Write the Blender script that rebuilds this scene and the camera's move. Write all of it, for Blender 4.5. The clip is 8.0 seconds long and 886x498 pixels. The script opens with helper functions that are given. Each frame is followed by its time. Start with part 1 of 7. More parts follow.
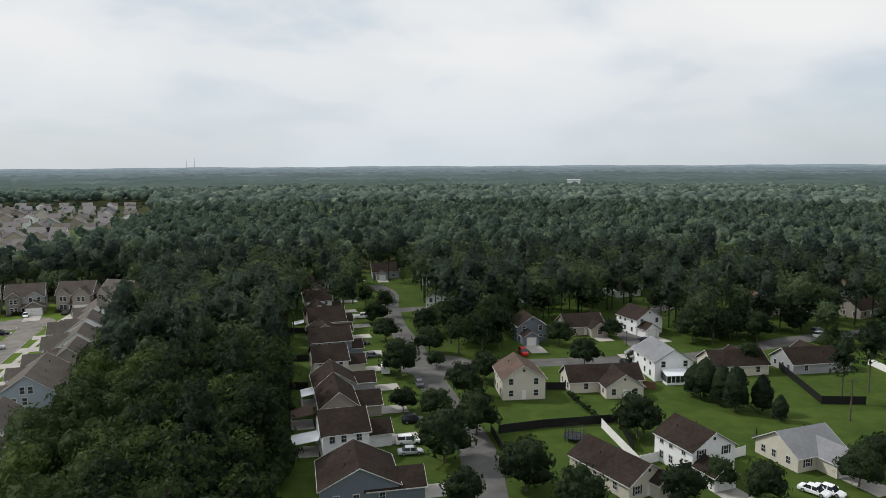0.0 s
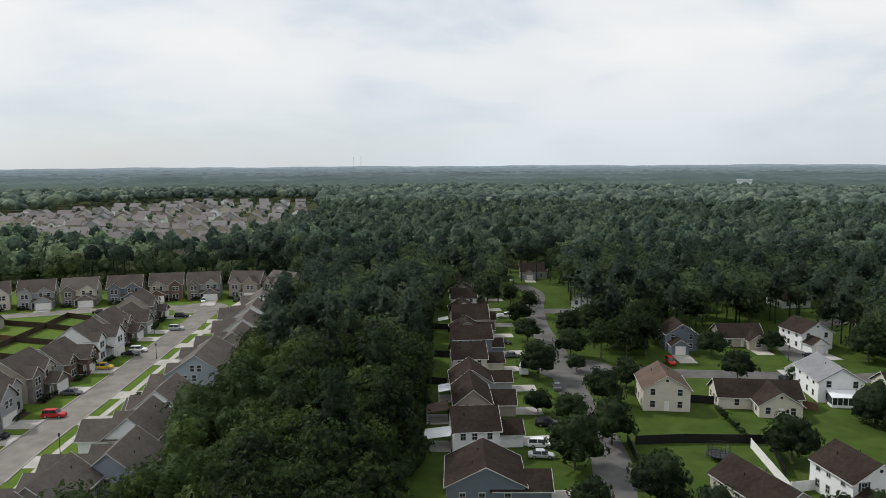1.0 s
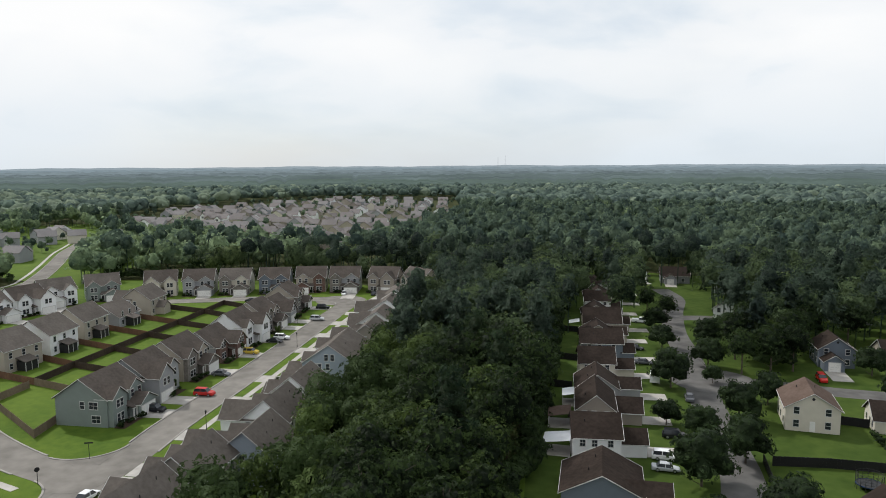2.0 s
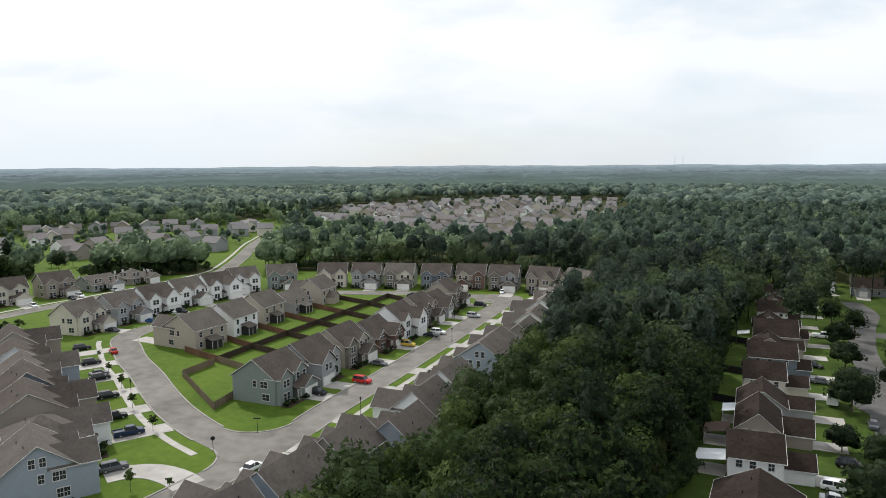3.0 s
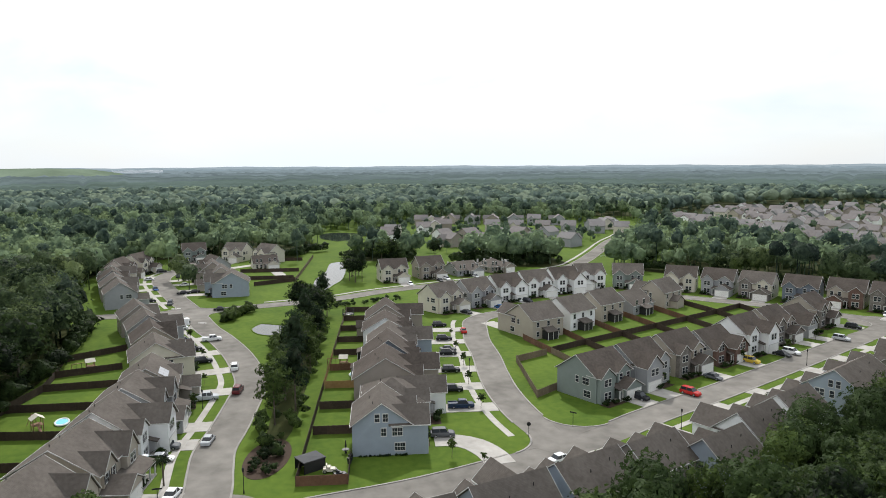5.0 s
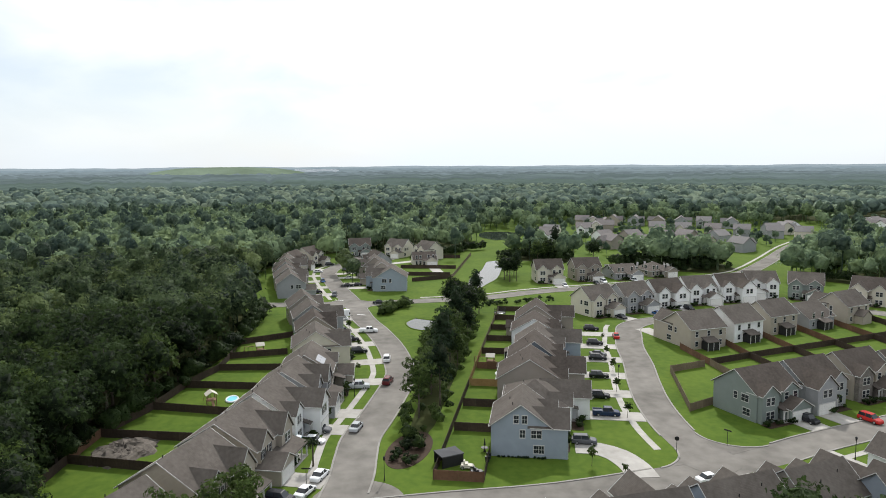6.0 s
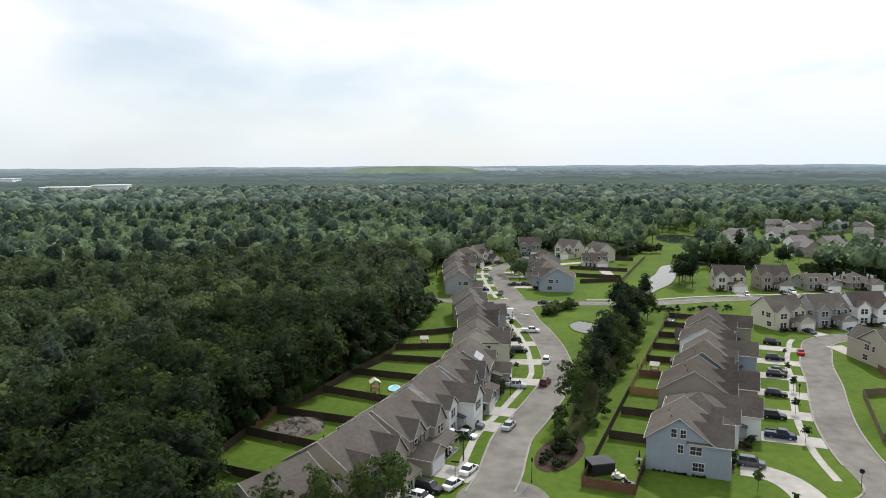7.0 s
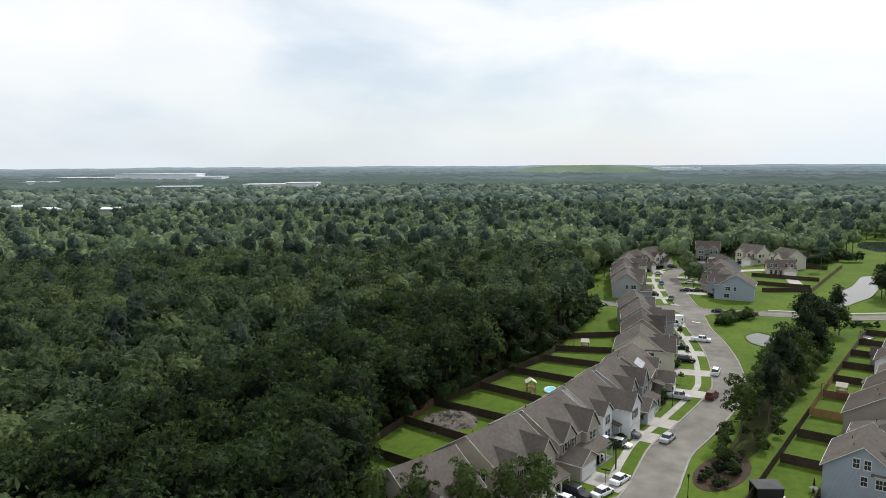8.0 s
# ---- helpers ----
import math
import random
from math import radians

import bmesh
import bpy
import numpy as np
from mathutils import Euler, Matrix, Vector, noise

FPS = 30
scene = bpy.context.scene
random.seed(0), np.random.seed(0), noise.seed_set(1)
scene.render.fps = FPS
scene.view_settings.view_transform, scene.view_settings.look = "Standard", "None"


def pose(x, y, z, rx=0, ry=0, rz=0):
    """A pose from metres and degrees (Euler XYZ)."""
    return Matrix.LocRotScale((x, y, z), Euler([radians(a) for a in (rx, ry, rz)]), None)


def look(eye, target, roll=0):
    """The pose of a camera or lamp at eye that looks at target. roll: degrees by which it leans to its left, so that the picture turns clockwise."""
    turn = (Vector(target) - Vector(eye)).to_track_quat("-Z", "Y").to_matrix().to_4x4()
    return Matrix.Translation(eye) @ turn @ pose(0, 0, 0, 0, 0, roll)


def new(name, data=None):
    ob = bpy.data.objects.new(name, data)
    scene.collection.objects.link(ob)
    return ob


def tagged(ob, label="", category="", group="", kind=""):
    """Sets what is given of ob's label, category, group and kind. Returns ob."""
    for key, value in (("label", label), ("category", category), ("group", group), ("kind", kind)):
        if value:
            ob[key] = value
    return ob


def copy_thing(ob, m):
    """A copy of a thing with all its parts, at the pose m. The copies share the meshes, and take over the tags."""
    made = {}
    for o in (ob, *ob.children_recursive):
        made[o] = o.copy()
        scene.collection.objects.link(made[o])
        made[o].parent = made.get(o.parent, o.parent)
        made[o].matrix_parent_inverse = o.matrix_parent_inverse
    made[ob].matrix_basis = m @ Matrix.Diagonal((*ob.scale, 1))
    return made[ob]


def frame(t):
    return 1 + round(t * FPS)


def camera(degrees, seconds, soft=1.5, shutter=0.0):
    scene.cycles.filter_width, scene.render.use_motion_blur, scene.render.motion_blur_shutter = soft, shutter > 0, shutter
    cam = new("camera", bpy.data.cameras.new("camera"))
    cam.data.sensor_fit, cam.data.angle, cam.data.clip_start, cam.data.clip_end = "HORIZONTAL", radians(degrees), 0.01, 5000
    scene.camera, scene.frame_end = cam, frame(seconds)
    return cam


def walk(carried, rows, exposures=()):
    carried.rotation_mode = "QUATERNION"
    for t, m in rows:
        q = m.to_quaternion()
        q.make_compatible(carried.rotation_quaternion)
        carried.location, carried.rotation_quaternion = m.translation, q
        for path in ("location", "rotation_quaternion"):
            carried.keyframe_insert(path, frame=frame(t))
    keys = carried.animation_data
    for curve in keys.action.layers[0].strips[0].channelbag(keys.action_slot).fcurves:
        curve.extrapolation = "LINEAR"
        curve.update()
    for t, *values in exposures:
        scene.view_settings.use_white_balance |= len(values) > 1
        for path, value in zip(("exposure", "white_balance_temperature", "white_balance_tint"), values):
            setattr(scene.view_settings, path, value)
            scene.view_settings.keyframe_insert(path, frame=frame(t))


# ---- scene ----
cam = camera(64.11, 8.0, soft=0.9)
PATH = [
    (0.0, 0.00, 0.00, 52.00, 0.00, -6.94, 0.32),
    (0.5, 1.83, 0.31, 52.02, 6.18, -6.95, 0.33),
    (1.0, 3.61, 0.63, 52.19, 12.71, -6.95, 0.32),
    (1.5, 5.28, 1.19, 52.24, 18.40, -6.96, 0.34),
    (3.0, 10.03, 3.51, 52.40, 37.96, -6.96, 0.34),
    (3.5, 11.27, 4.75, 52.43, 45.58, -6.96, 0.34),
    (4.0, 12.50, 6.06, 52.48, 52.87, -6.97, 0.34),
    (4.5, 13.65, 8.00, 52.46, 59.89, -6.96, 0.34),
    (5.0, 14.48, 9.56, 52.56, 67.14, -6.96, 0.31),
    (6.5, 15.24, 14.74, 52.80, 87.34, -6.95, 0.32),
    (7.0, 15.38, 16.54, 52.88, 94.69, -6.95, 0.31),
    (7.5, 15.31, 18.37, 52.92, 101.00, -6.95, 0.33),
    (8.0, 15.07, 19.58, 53.03, 108.73, -6.96, 0.33),
]
EXPOSURES = [(0.0, -0.22), (1.5, -0.1), (3.5, 0.16), (5.0, 0.25), (6.5, 0.19), (8.0, 0.07)]
walk(cam, [(t, pose(x, y, z, 90 + pitch, roll, yaw)) for t, x, y, z, yaw, pitch, roll in PATH], EXPOSURES)

# ---- world and sun: bright hazy overcast ----
SUN_AZ, SUN_EL = 160.0, 42.0   # degrees anticlockwise from +x, and above the horizon
world = bpy.data.worlds.new("sky")
scene.world = world
world.use_nodes = True


def sky_nodes():
    nt = world.node_tree
    nt.nodes.clear()
    N, L = nt.nodes.new, nt.links.new
    out = N("ShaderNodeOutputWorld")
    tex = N("ShaderNodeTexSky")
    tex.sky_type, tex.sun_disc = "NISHITA", False
    tex.sun_elevation, tex.sun_rotation = radians(SUN_EL), radians(90 - SUN_AZ)
    tex.air_density, tex.dust_density = 1.0, 1.2
    clear = N("ShaderNodeBackground")
    clear.inputs[1].default_value = 0.10
    L(tex.outputs[0], clear.inputs[0])
    co = N("ShaderNodeTexCoord")
    sep = N("ShaderNodeSeparateXYZ")
    L(co.outputs["Generated"], sep.inputs[0])
    # cloud sheet: the direction laid out on a flat ceiling, so that clouds shrink toward the horizon
    up = N("ShaderNodeMath"); up.operation = "MAXIMUM"; up.inputs[1].default_value = 0.0
    L(sep.outputs[2], up.inputs[0])
    add = N("ShaderNodeMath"); add.operation = "ADD"; add.inputs[1].default_value = 0.30
    L(up.outputs[0], add.inputs[0])
    px = N("ShaderNodeMath"); px.operation = "DIVIDE"
    py = N("ShaderNodeMath"); py.operation = "DIVIDE"
    L(sep.outputs[0], px.inputs[0]); L(add.outputs[0], px.inputs[1])
    L(sep.outputs[1], py.inputs[0]); L(add.outputs[0], py.inputs[1])
    com = N("ShaderNodeCombineXYZ")
    L(px.outputs[0], com.inputs[0]); L(py.outputs[0], com.inputs[1])
    big = N("ShaderNodeTexNoise")
    big.inputs["Scale"].default_value, big.inputs["Detail"].default_value = 0.55, 5.0
    big.inputs["Roughness"].default_value, big.inputs["Distortion"].default_value = 0.45, 0.2
    L(com.outputs[0], big.inputs["Vector"])
    cover = N("ShaderNodeValToRGB")
    cover.color_ramp.elements[0].position, cover.color_ramp.elements[1].position = 0.34, 0.56
    cover.color_ramp.elements[0].color = (0.75, 0.75, 0.75, 1)
    L(big.outputs["Fac"], cover.inputs[0])
    # smaller billows with firmer edges on the same sheet
    puff = N("ShaderNodeTexNoise")
    puff.inputs["Scale"].default_value, puff.inputs["Detail"].default_value = 1.7, 6.0
    puff.inputs["Roughness"].default_value, puff.inputs["Distortion"].default_value = 0.5, 0.35
    L(com.outputs[0], puff.inputs["Vector"])
    blend = N("ShaderNodeMix")
    blend.inputs["Factor"].default_value = 0.45
    L(big.outputs["Fac"], blend.inputs["A"]); L(puff.outputs["Fac"], blend.inputs["B"])
    tone = N("ShaderNodeValToRGB")
    e = tone.color_ramp.elements
    e[0].position, e[0].color = 0.40, (0.66, 0.75, 0.85, 1)
    e[1].position, e[1].color = 0.56, (0.98, 0.985, 0.99, 1)
    step = e.new(0.47)
    step.color = (0.84, 0.89, 0.935, 1)
    step = e.new(0.50)
    step.color = (0.93, 0.95, 0.97, 1)
    L(blend.outputs["Result"], tone.inputs[0])
    # grey veil low over the land
    low = N("ShaderNodeMapRange")
    low.inputs[1].default_value, low.inputs[2].default_value = 0.0, 0.16
    low.inputs[3].default_value, low.inputs[4].default_value = 1.0, 0.0
    L(sep.outputs[2], low.inputs[0])
    veil = N("ShaderNodeMix"); veil.data_type = "RGBA"
    veil.inputs["B"].default_value = (0.75, 0.82, 0.88, 1)
    L(low.outputs[0], veil.inputs["Factor"]); L(tone.outputs[0], veil.inputs["A"])
    cloud = N("ShaderNodeBackground")
    cloud.inputs[1].default_value = SKY
    L(veil.outputs["Result"], cloud.inputs[0])
    mix = N("ShaderNodeMixShader")
    L(cover.outputs[0], mix.inputs[0]); L(clear.outputs[0], mix.inputs[1]); L(cloud.outputs[0], mix.inputs[2])
    L(mix.outputs[0], out.inputs[0])


SKY = 1.03
sky_nodes()
sun = new("sun", bpy.data.lights.new("sun", "SUN"))
sun.data.energy, sun.data.angle, sun.data.color = 3.05, radians(3), (1.0, 0.97, 0.93)
sun_dir = Vector((math.cos(radians(SUN_AZ)) * math.cos(radians(SUN_EL)), math.sin(radians(SUN_AZ)) * math.cos(radians(SUN_EL)), math.sin(radians(SUN_EL))))
sun.matrix_world = look((0, 0, 300), Vector((0, 0, 300)) - sun_dir)

# ---- materials ----
def material(name, colour, rough=0.8, metal=0.0, vary=0.15, grain=3.0, patch=0.15, bump=0.0, spread=0.0, through_light=0.0, lines=0.0, second=None):
    """A surface with variation at two scales; spread varies it from object to object, lines adds horizontal courses."""
    m = bpy.data.materials.new(name)
    m.use_nodes = True
    nt = m.node_tree
    N, L = nt.nodes.new, nt.links.new
    b = nt.nodes["Principled BSDF"]
    b.inputs["Roughness"].default_value, b.inputs["Metallic"].default_value = rough, metal
    b.inputs["Specular IOR Level"].default_value = 0.3
    co = N("ShaderNodeNewGeometry")
    fine = N("ShaderNodeTexNoise")
    fine.inputs["Scale"].default_value, fine.inputs["Detail"].default_value = grain, 3.0
    wide = N("ShaderNodeTexNoise")
    wide.inputs["Scale"].default_value, wide.inputs["Detail"].default_value = patch, 2.0
    L(co.outputs["Position"], fine.inputs["Vector"]); L(co.outputs["Position"], wide.inputs["Vector"])
    s = N("ShaderNodeMath"); s.operation = "ADD"
    L(fine.outputs["Fac"], s.inputs[0]); L(wide.outputs["Fac"], s.inputs[1])
    r = N("ShaderNodeMapRange")
    r.inputs[1].default_value, r.inputs[2].default_value = 0.65, 1.35
    L(s.outputs[0], r.inputs[0])
    mix = N("ShaderNodeMix"); mix.data_type = "RGBA"
    c2 = second or tuple(v * (1 + vary) for v in colour)
    c1 = colour if second else tuple(v * (1 - vary) for v in colour)
    mix.inputs["A"].default_value, mix.inputs["B"].default_value = (*c1, 1), (*c2, 1)
    L(r.outputs[0], mix.inputs["Factor"])
    last = mix.outputs["Result"]
    if spread:
        info = N("ShaderNodeObjectInfo")
        hsv = N("ShaderNodeHueSaturation")
        mr = N("ShaderNodeMapRange")
        mr.inputs[3].default_value, mr.inputs[4].default_value = 1 - spread, 1 + spread
        L(info.outputs["Random"], mr.inputs[0]); L(mr.outputs[0], hsv.inputs["Value"]); L(last, hsv.inputs["Color"])
        last = hsv.outputs[0]
    L(last, b.inputs["Base Color"])
    if bump or lines:
        bp = N("ShaderNodeBump")
        bp.inputs["Strength"].default_value = 0.5
        if lines:
            sep = N("ShaderNodeSeparateXYZ")
            L(co.outputs["Position"], sep.inputs[0])
            md = N("ShaderNodeMath"); md.operation = "FRACT"
            dv = N("ShaderNodeMath"); dv.operation = "DIVIDE"; dv.inputs[1].default_value = lines
            L(sep.outputs[2], dv.inputs[0]); L(dv.outputs[0], md.inputs[0]); L(md.outputs[0], bp.inputs["Height"])
            bp.inputs["Distance"].default_value = 0.03
        else:
            L(fine.outputs["Fac"], bp.inputs["Height"])
            bp.inputs["Distance"].default_value = bump
        L(bp.outputs[0], b.inputs["Normal"])
    return m


def leaf_material(name, dark, light, holes=0.0, cut=0.47, bump=0.0, lump=0.28, mottle=0.0, sheer=1.3):
    """Leaves: colour from leaf to leaf and from tree to tree, some light through them; holes: how many gaps a metre in a spray."""
    m = bpy.data.materials.new(name)
    m.use_nodes = True
    nt = m.node_tree
    N, L = nt.nodes.new, nt.links.new
    b = nt.nodes["Principled BSDF"]
    b.inputs["Roughness"].default_value = 0.7
    b.inputs["Specular IOR Level"].default_value = 0.1
    g = N("ShaderNodeNewGeometry")
    info = N("ShaderNodeObjectInfo")
    wide = N("ShaderNodeTexNoise")
    wide.inputs["Scale"].default_value, wide.inputs["Detail"].default_value = 0.09, 2.0
    L(g.outputs["Position"], wide.inputs["Vector"])
    a = N("ShaderNodeMath"); a.operation = "MULTIPLY_ADD"; a.inputs[1].default_value = 0.60
    L(g.outputs["Random Per Island"], a.inputs[0])
    w2 = N("ShaderNodeMapRange"); w2.inputs[1].default_value, w2.inputs[2].default_value = 0.32, 0.68
    w2.inputs[3].default_value, w2.inputs[4].default_value = -0.34, 0.56
    L(wide.outputs["Fac"], w2.inputs[0])
    a2 = N("ShaderNodeMath"); a2.operation = "MULTIPLY_ADD"; a2.inputs[1].default_value = 0.30
    L(info.outputs["Random"], a2.inputs[0]); L(w2.outputs[0], a2.inputs[2]); L(a2.outputs[0], a.inputs[2])
    mix = N("ShaderNodeMix"); mix.data_type = "RGBA"
    mix.inputs["A"].default_value, mix.inputs["B"].default_value = (*dark, 1), (*light, 1)
    if mottle:
        fine = N("ShaderNodeTexNoise")
        fine.inputs["Scale"].default_value, fine.inputs["Detail"].default_value = mottle, 3.0
        L(g.outputs["Position"], fine.inputs["Vector"])
        fm = N("ShaderNodeMapRange"); fm.inputs[1].default_value, fm.inputs[2].default_value = 0.3, 0.7
        fm.inputs[3].default_value, fm.inputs[4].default_value = -0.5, 0.5
        L(fine.outputs["Fac"], fm.inputs[0])
        a3 = N("ShaderNodeMath"); a3.operation = "ADD"; a3.use_clamp = True
        L(a.outputs[0], a3.inputs[0]); L(fm.outputs[0], a3.inputs[1])
        a = a3
    L(a.outputs[0], mix.inputs["Factor"]); L(mix.outputs["Result"], b.inputs["Base Color"])
    tr = N("ShaderNodeBsdfTranslucent")
    glow = N("ShaderNodeHueSaturation")
    glow.inputs["Hue"].default_value, glow.inputs["Value"].default_value = 0.49, sheer
    L(mix.outputs["Result"], glow.inputs["Color"]); L(glow.outputs[0], tr.inputs[0])
    ms = N("ShaderNodeMixShader"); ms.inputs[0].default_value = 0.34
    L(b.outputs[0], ms.inputs[1]); L(tr.outputs[0], ms.inputs[2])
    last = ms.outputs[0]
    if holes:
        n = N("ShaderNodeTexNoise")
        n.inputs["Scale"].default_value, n.inputs["Detail"].default_value = holes, 1.0
        L(g.outputs["Position"], n.inputs["Vector"])
        c = N("ShaderNodeMath"); c.operation = "GREATER_THAN"; c.inputs[1].default_value = cut
        L(n.outputs["Fac"], c.inputs[0])
        gap = N("ShaderNodeBsdfTransparent")
        m2 = N("ShaderNodeMixShader")
        L(c.outputs[0], m2.inputs[0]); L(gap.outputs[0], m2.inputs[1]); L(last, m2.inputs[2])
        last = m2.outputs[0]
    if bump:
        n = N("ShaderNodeTexNoise")
        n.inputs["Scale"].default_value, n.inputs["Detail"].default_value = lump, 3.0
        L(g.outputs["Position"], n.inputs["Vector"])
        bp = N("ShaderNodeBump"); bp.inputs["Strength"].default_value, bp.inputs["Distance"].default_value = 1.0, bump
        L(n.outputs["Fac"], bp.inputs["Height"]); L(bp.outputs[0], b.inputs["Normal"])
    L(last, nt.nodes["Material Output"].inputs[0])
    return m


def plain(name, colour, rough=0.5, metal=0.0):
    return material(name, colour, rough, metal, vary=0.06, grain=2.0, patch=0.4)


GRASS = material("grass", (0.056, 0.100, 0.015), 0.9, second=(0.100, 0.150, 0.022), grain=0.55, patch=0.06, bump=0.05)
# the lawn again, darkened to stand in for shade
SHADED_GRASS = material("shaded_grass", (0.032, 0.058, 0.011), 0.9, second=(0.064, 0.096, 0.020), grain=0.4, patch=0.09, bump=0.05)
FOREST_FLOOR = material("forest_floor", (0.030, 0.040, 0.015), 0.95, second=(0.055, 0.060, 0.022), grain=0.5, patch=0.05)
ASPHALT = material("asphalt", (0.128, 0.120, 0.108), 0.85, second=(0.245, 0.230, 0.208), grain=0.30, patch=0.06)
OLD_ASPHALT = material("old_asphalt", (0.085, 0.083, 0.080), 0.85, second=(0.15, 0.146, 0.14), grain=0.35, patch=0.12)
CONCRETE = material("concrete", (0.30, 0.285, 0.26), 0.85, second=(0.44, 0.42, 0.39), grain=0.6, patch=0.2)
KERB = material("kerb_concrete", (0.21, 0.20, 0.185), 0.9, second=(0.31, 0.295, 0.27), grain=0.5, patch=0.15)
MULCH = material("mulch", (0.045, 0.028, 0.018), 0.95, vary=0.3, grain=2.0)
DIRT = material("dirt", (0.055, 0.046, 0.038), 0.95, second=(0.17, 0.148, 0.125), grain=1.8, patch=0.5, bump=0.2)
SHINGLES = [material("shingles_taupe", (0.090, 0.079, 0.070), 0.9, second=(0.140, 0.124, 0.110), grain=1.6, patch=0.25, lines=0.13),
            material("shingles_brown", (0.064, 0.054, 0.047), 0.9, second=(0.104, 0.089, 0.078), grain=1.6, patch=0.25, lines=0.13),
            material("shingles_dark", (0.021, 0.016, 0.013), 0.9, second=(0.042, 0.032, 0.027), grain=1.6, patch=0.25, lines=0.13),
            material("shingles_grey", (0.17, 0.175, 0.185), 0.9, second=(0.23, 0.235, 0.245), grain=1.6, patch=0.25, lines=0.13),
            material("shingles_rust", (0.085, 0.060, 0.048), 0.9, second=(0.125, 0.092, 0.076), grain=1.6, patch=0.25, lines=0.13)]
SIDING = {n: material("siding_" + n, c, 0.6, vary=0.05, grain=0.8, patch=0.2, lines=0.18) for n, c in (
    ("blue", (0.27, 0.315, 0.37)), ("green", (0.19, 0.225, 0.215)), ("beige", (0.36, 0.325, 0.275)), ("cream", (0.53, 0.50, 0.43)),
    ("white", (0.74, 0.75, 0.76)), ("grey", (0.29, 0.30, 0.315)), ("slate", (0.13, 0.155, 0.19)), ("taupe", (0.27, 0.24, 0.21)))}
STONE = material("stone_veneer", (0.10, 0.092, 0.085), 0.9, second=(0.24, 0.22, 0.20), grain=2.5, patch=0.8, bump=0.05)
BRICK = material("brick_veneer", (0.105, 0.062, 0.050), 0.9, second=(0.165, 0.105, 0.088), grain=3.0, patch=0.8)
TRIM = plain("white_trim", (0.50, 0.50, 0.49), 0.5)
GARAGE = plain("garage_white", (0.70, 0.70, 0.68), 0.5)
SHUTTER = plain("black_shutter", (0.02, 0.022, 0.026), 0.5)
CANVAS = plain("dark_canvas", (0.075, 0.076, 0.080), 0.95)
for m in (GRASS, SHADED_GRASS, FOREST_FLOOR, ASPHALT, OLD_ASPHALT, *SHINGLES):
    m.node_tree.nodes["Principled BSDF"].inputs["Specular IOR Level"].default_value = 0.05
DARK = plain("dark_screen", (0.02, 0.021, 0.022), 0.6)
GLASS = plain("window_glass", (0.025, 0.03, 0.036), 0.08)
GLASS.node_tree.nodes["Principled BSDF"].inputs["Specular IOR Level"].default_value = 0.5
FENCE_DARK = material("fence_dark", (0.035, 0.024, 0.018), 0.85, second=(0.060, 0.042, 0.030), grain=2.0, patch=0.3, spread=0.15)
FENCE_RED = material("fence_red", (0.100, 0.052, 0.032), 0.85, second=(0.155, 0.085, 0.052), grain=2.0, patch=0.3, spread=0.15)
FENCE_TAN = material("fence_tan", (0.13, 0.10, 0.07), 0.85, second=(0.20, 0.155, 0.11), grain=2.0, patch=0.3, spread=0.15)
FENCE_NEW = material("fence_new", (0.26, 0.16, 0.065), 0.85, second=(0.34, 0.22, 0.10), grain=2.0, patch=0.3, spread=0.1)
VINYL = plain("white_vinyl", (0.76, 0.76, 0.75), 0.4)
BARK = material("bark", (0.055, 0.044, 0.034), 0.95, second=(0.12, 0.10, 0.08), grain=3.0, patch=0.5, bump=0.04)
OAK, PINE, FRESH = ((0.008, 0.016, 0.006), (0.039, 0.065, 0.021)), ((0.009, 0.019, 0.011), (0.030, 0.052, 0.025)), ((0.015, 0.028, 0.009), (0.072, 0.110, 0.030))
LEAF = [leaf_material("leaf_oak", *OAK, 3.6, 0.44, 0.5, 1.1, 0.8), leaf_material("leaf_pine", *PINE, 3.8, 0.46, 0.5, 1.2, 0.9), leaf_material("leaf_light", *FRESH, 3.6, 0.44, 0.5, 1.1, 0.8),
        leaf_material("leaf_garden", (0.011, 0.020, 0.009), (0.038, 0.063, 0.023), 3.6, 0.42, 0.5, 1.1, 0.8)]
# darker leaf colour for the body inside a crown: its inner shade, painted
CROWN_SHADE = leaf_material("crown_inner_shade", (0.007, 0.013, 0.006), (0.024, 0.040, 0.017), 0.0, 0.0, 0.5, 1.1, 0.8)
# leaves get lighter and bluer with each band of distance: haze in the colour
WOODLEAF = [leaf_material("woods_oak", (0.013, 0.025, 0.016), (0.076, 0.111, 0.050), 2.6, 0.38, 1.4, 0.9, 0.8, 1.6), leaf_material("woods_pine", (0.017, 0.028, 0.024), (0.052, 0.077, 0.052), 2.6, 0.40, 1.4, 0.9, 0.8, 1.9),
            leaf_material("woods_light", (0.024, 0.041, 0.019), (0.125, 0.168, 0.065), 2.6, 0.38, 1.4, 0.9, 0.8, 1.6)]
HAZY_MID_LEAF = [leaf_material("hazy_mid_oak", (0.049, 0.072, 0.058), (0.144, 0.195, 0.124), 0.0, 0.0, 1.6, 0.7, 0.5, 1.9), leaf_material("hazy_mid_pine", (0.052, 0.078, 0.067), (0.130, 0.177, 0.122), 0.0, 0.0, 1.6, 0.7, 0.5, 1.9),
           leaf_material("hazy_mid_light", (0.077, 0.114, 0.070), (0.215, 0.280, 0.145), 0.0, 0.0, 1.6, 0.7, 0.5, 1.9), leaf_material("hazy_west_oak", (0.077, 0.116, 0.080), (0.204, 0.270, 0.158), 0.0, 0.0, 1.6, 0.7, 0.5, 1.9)]
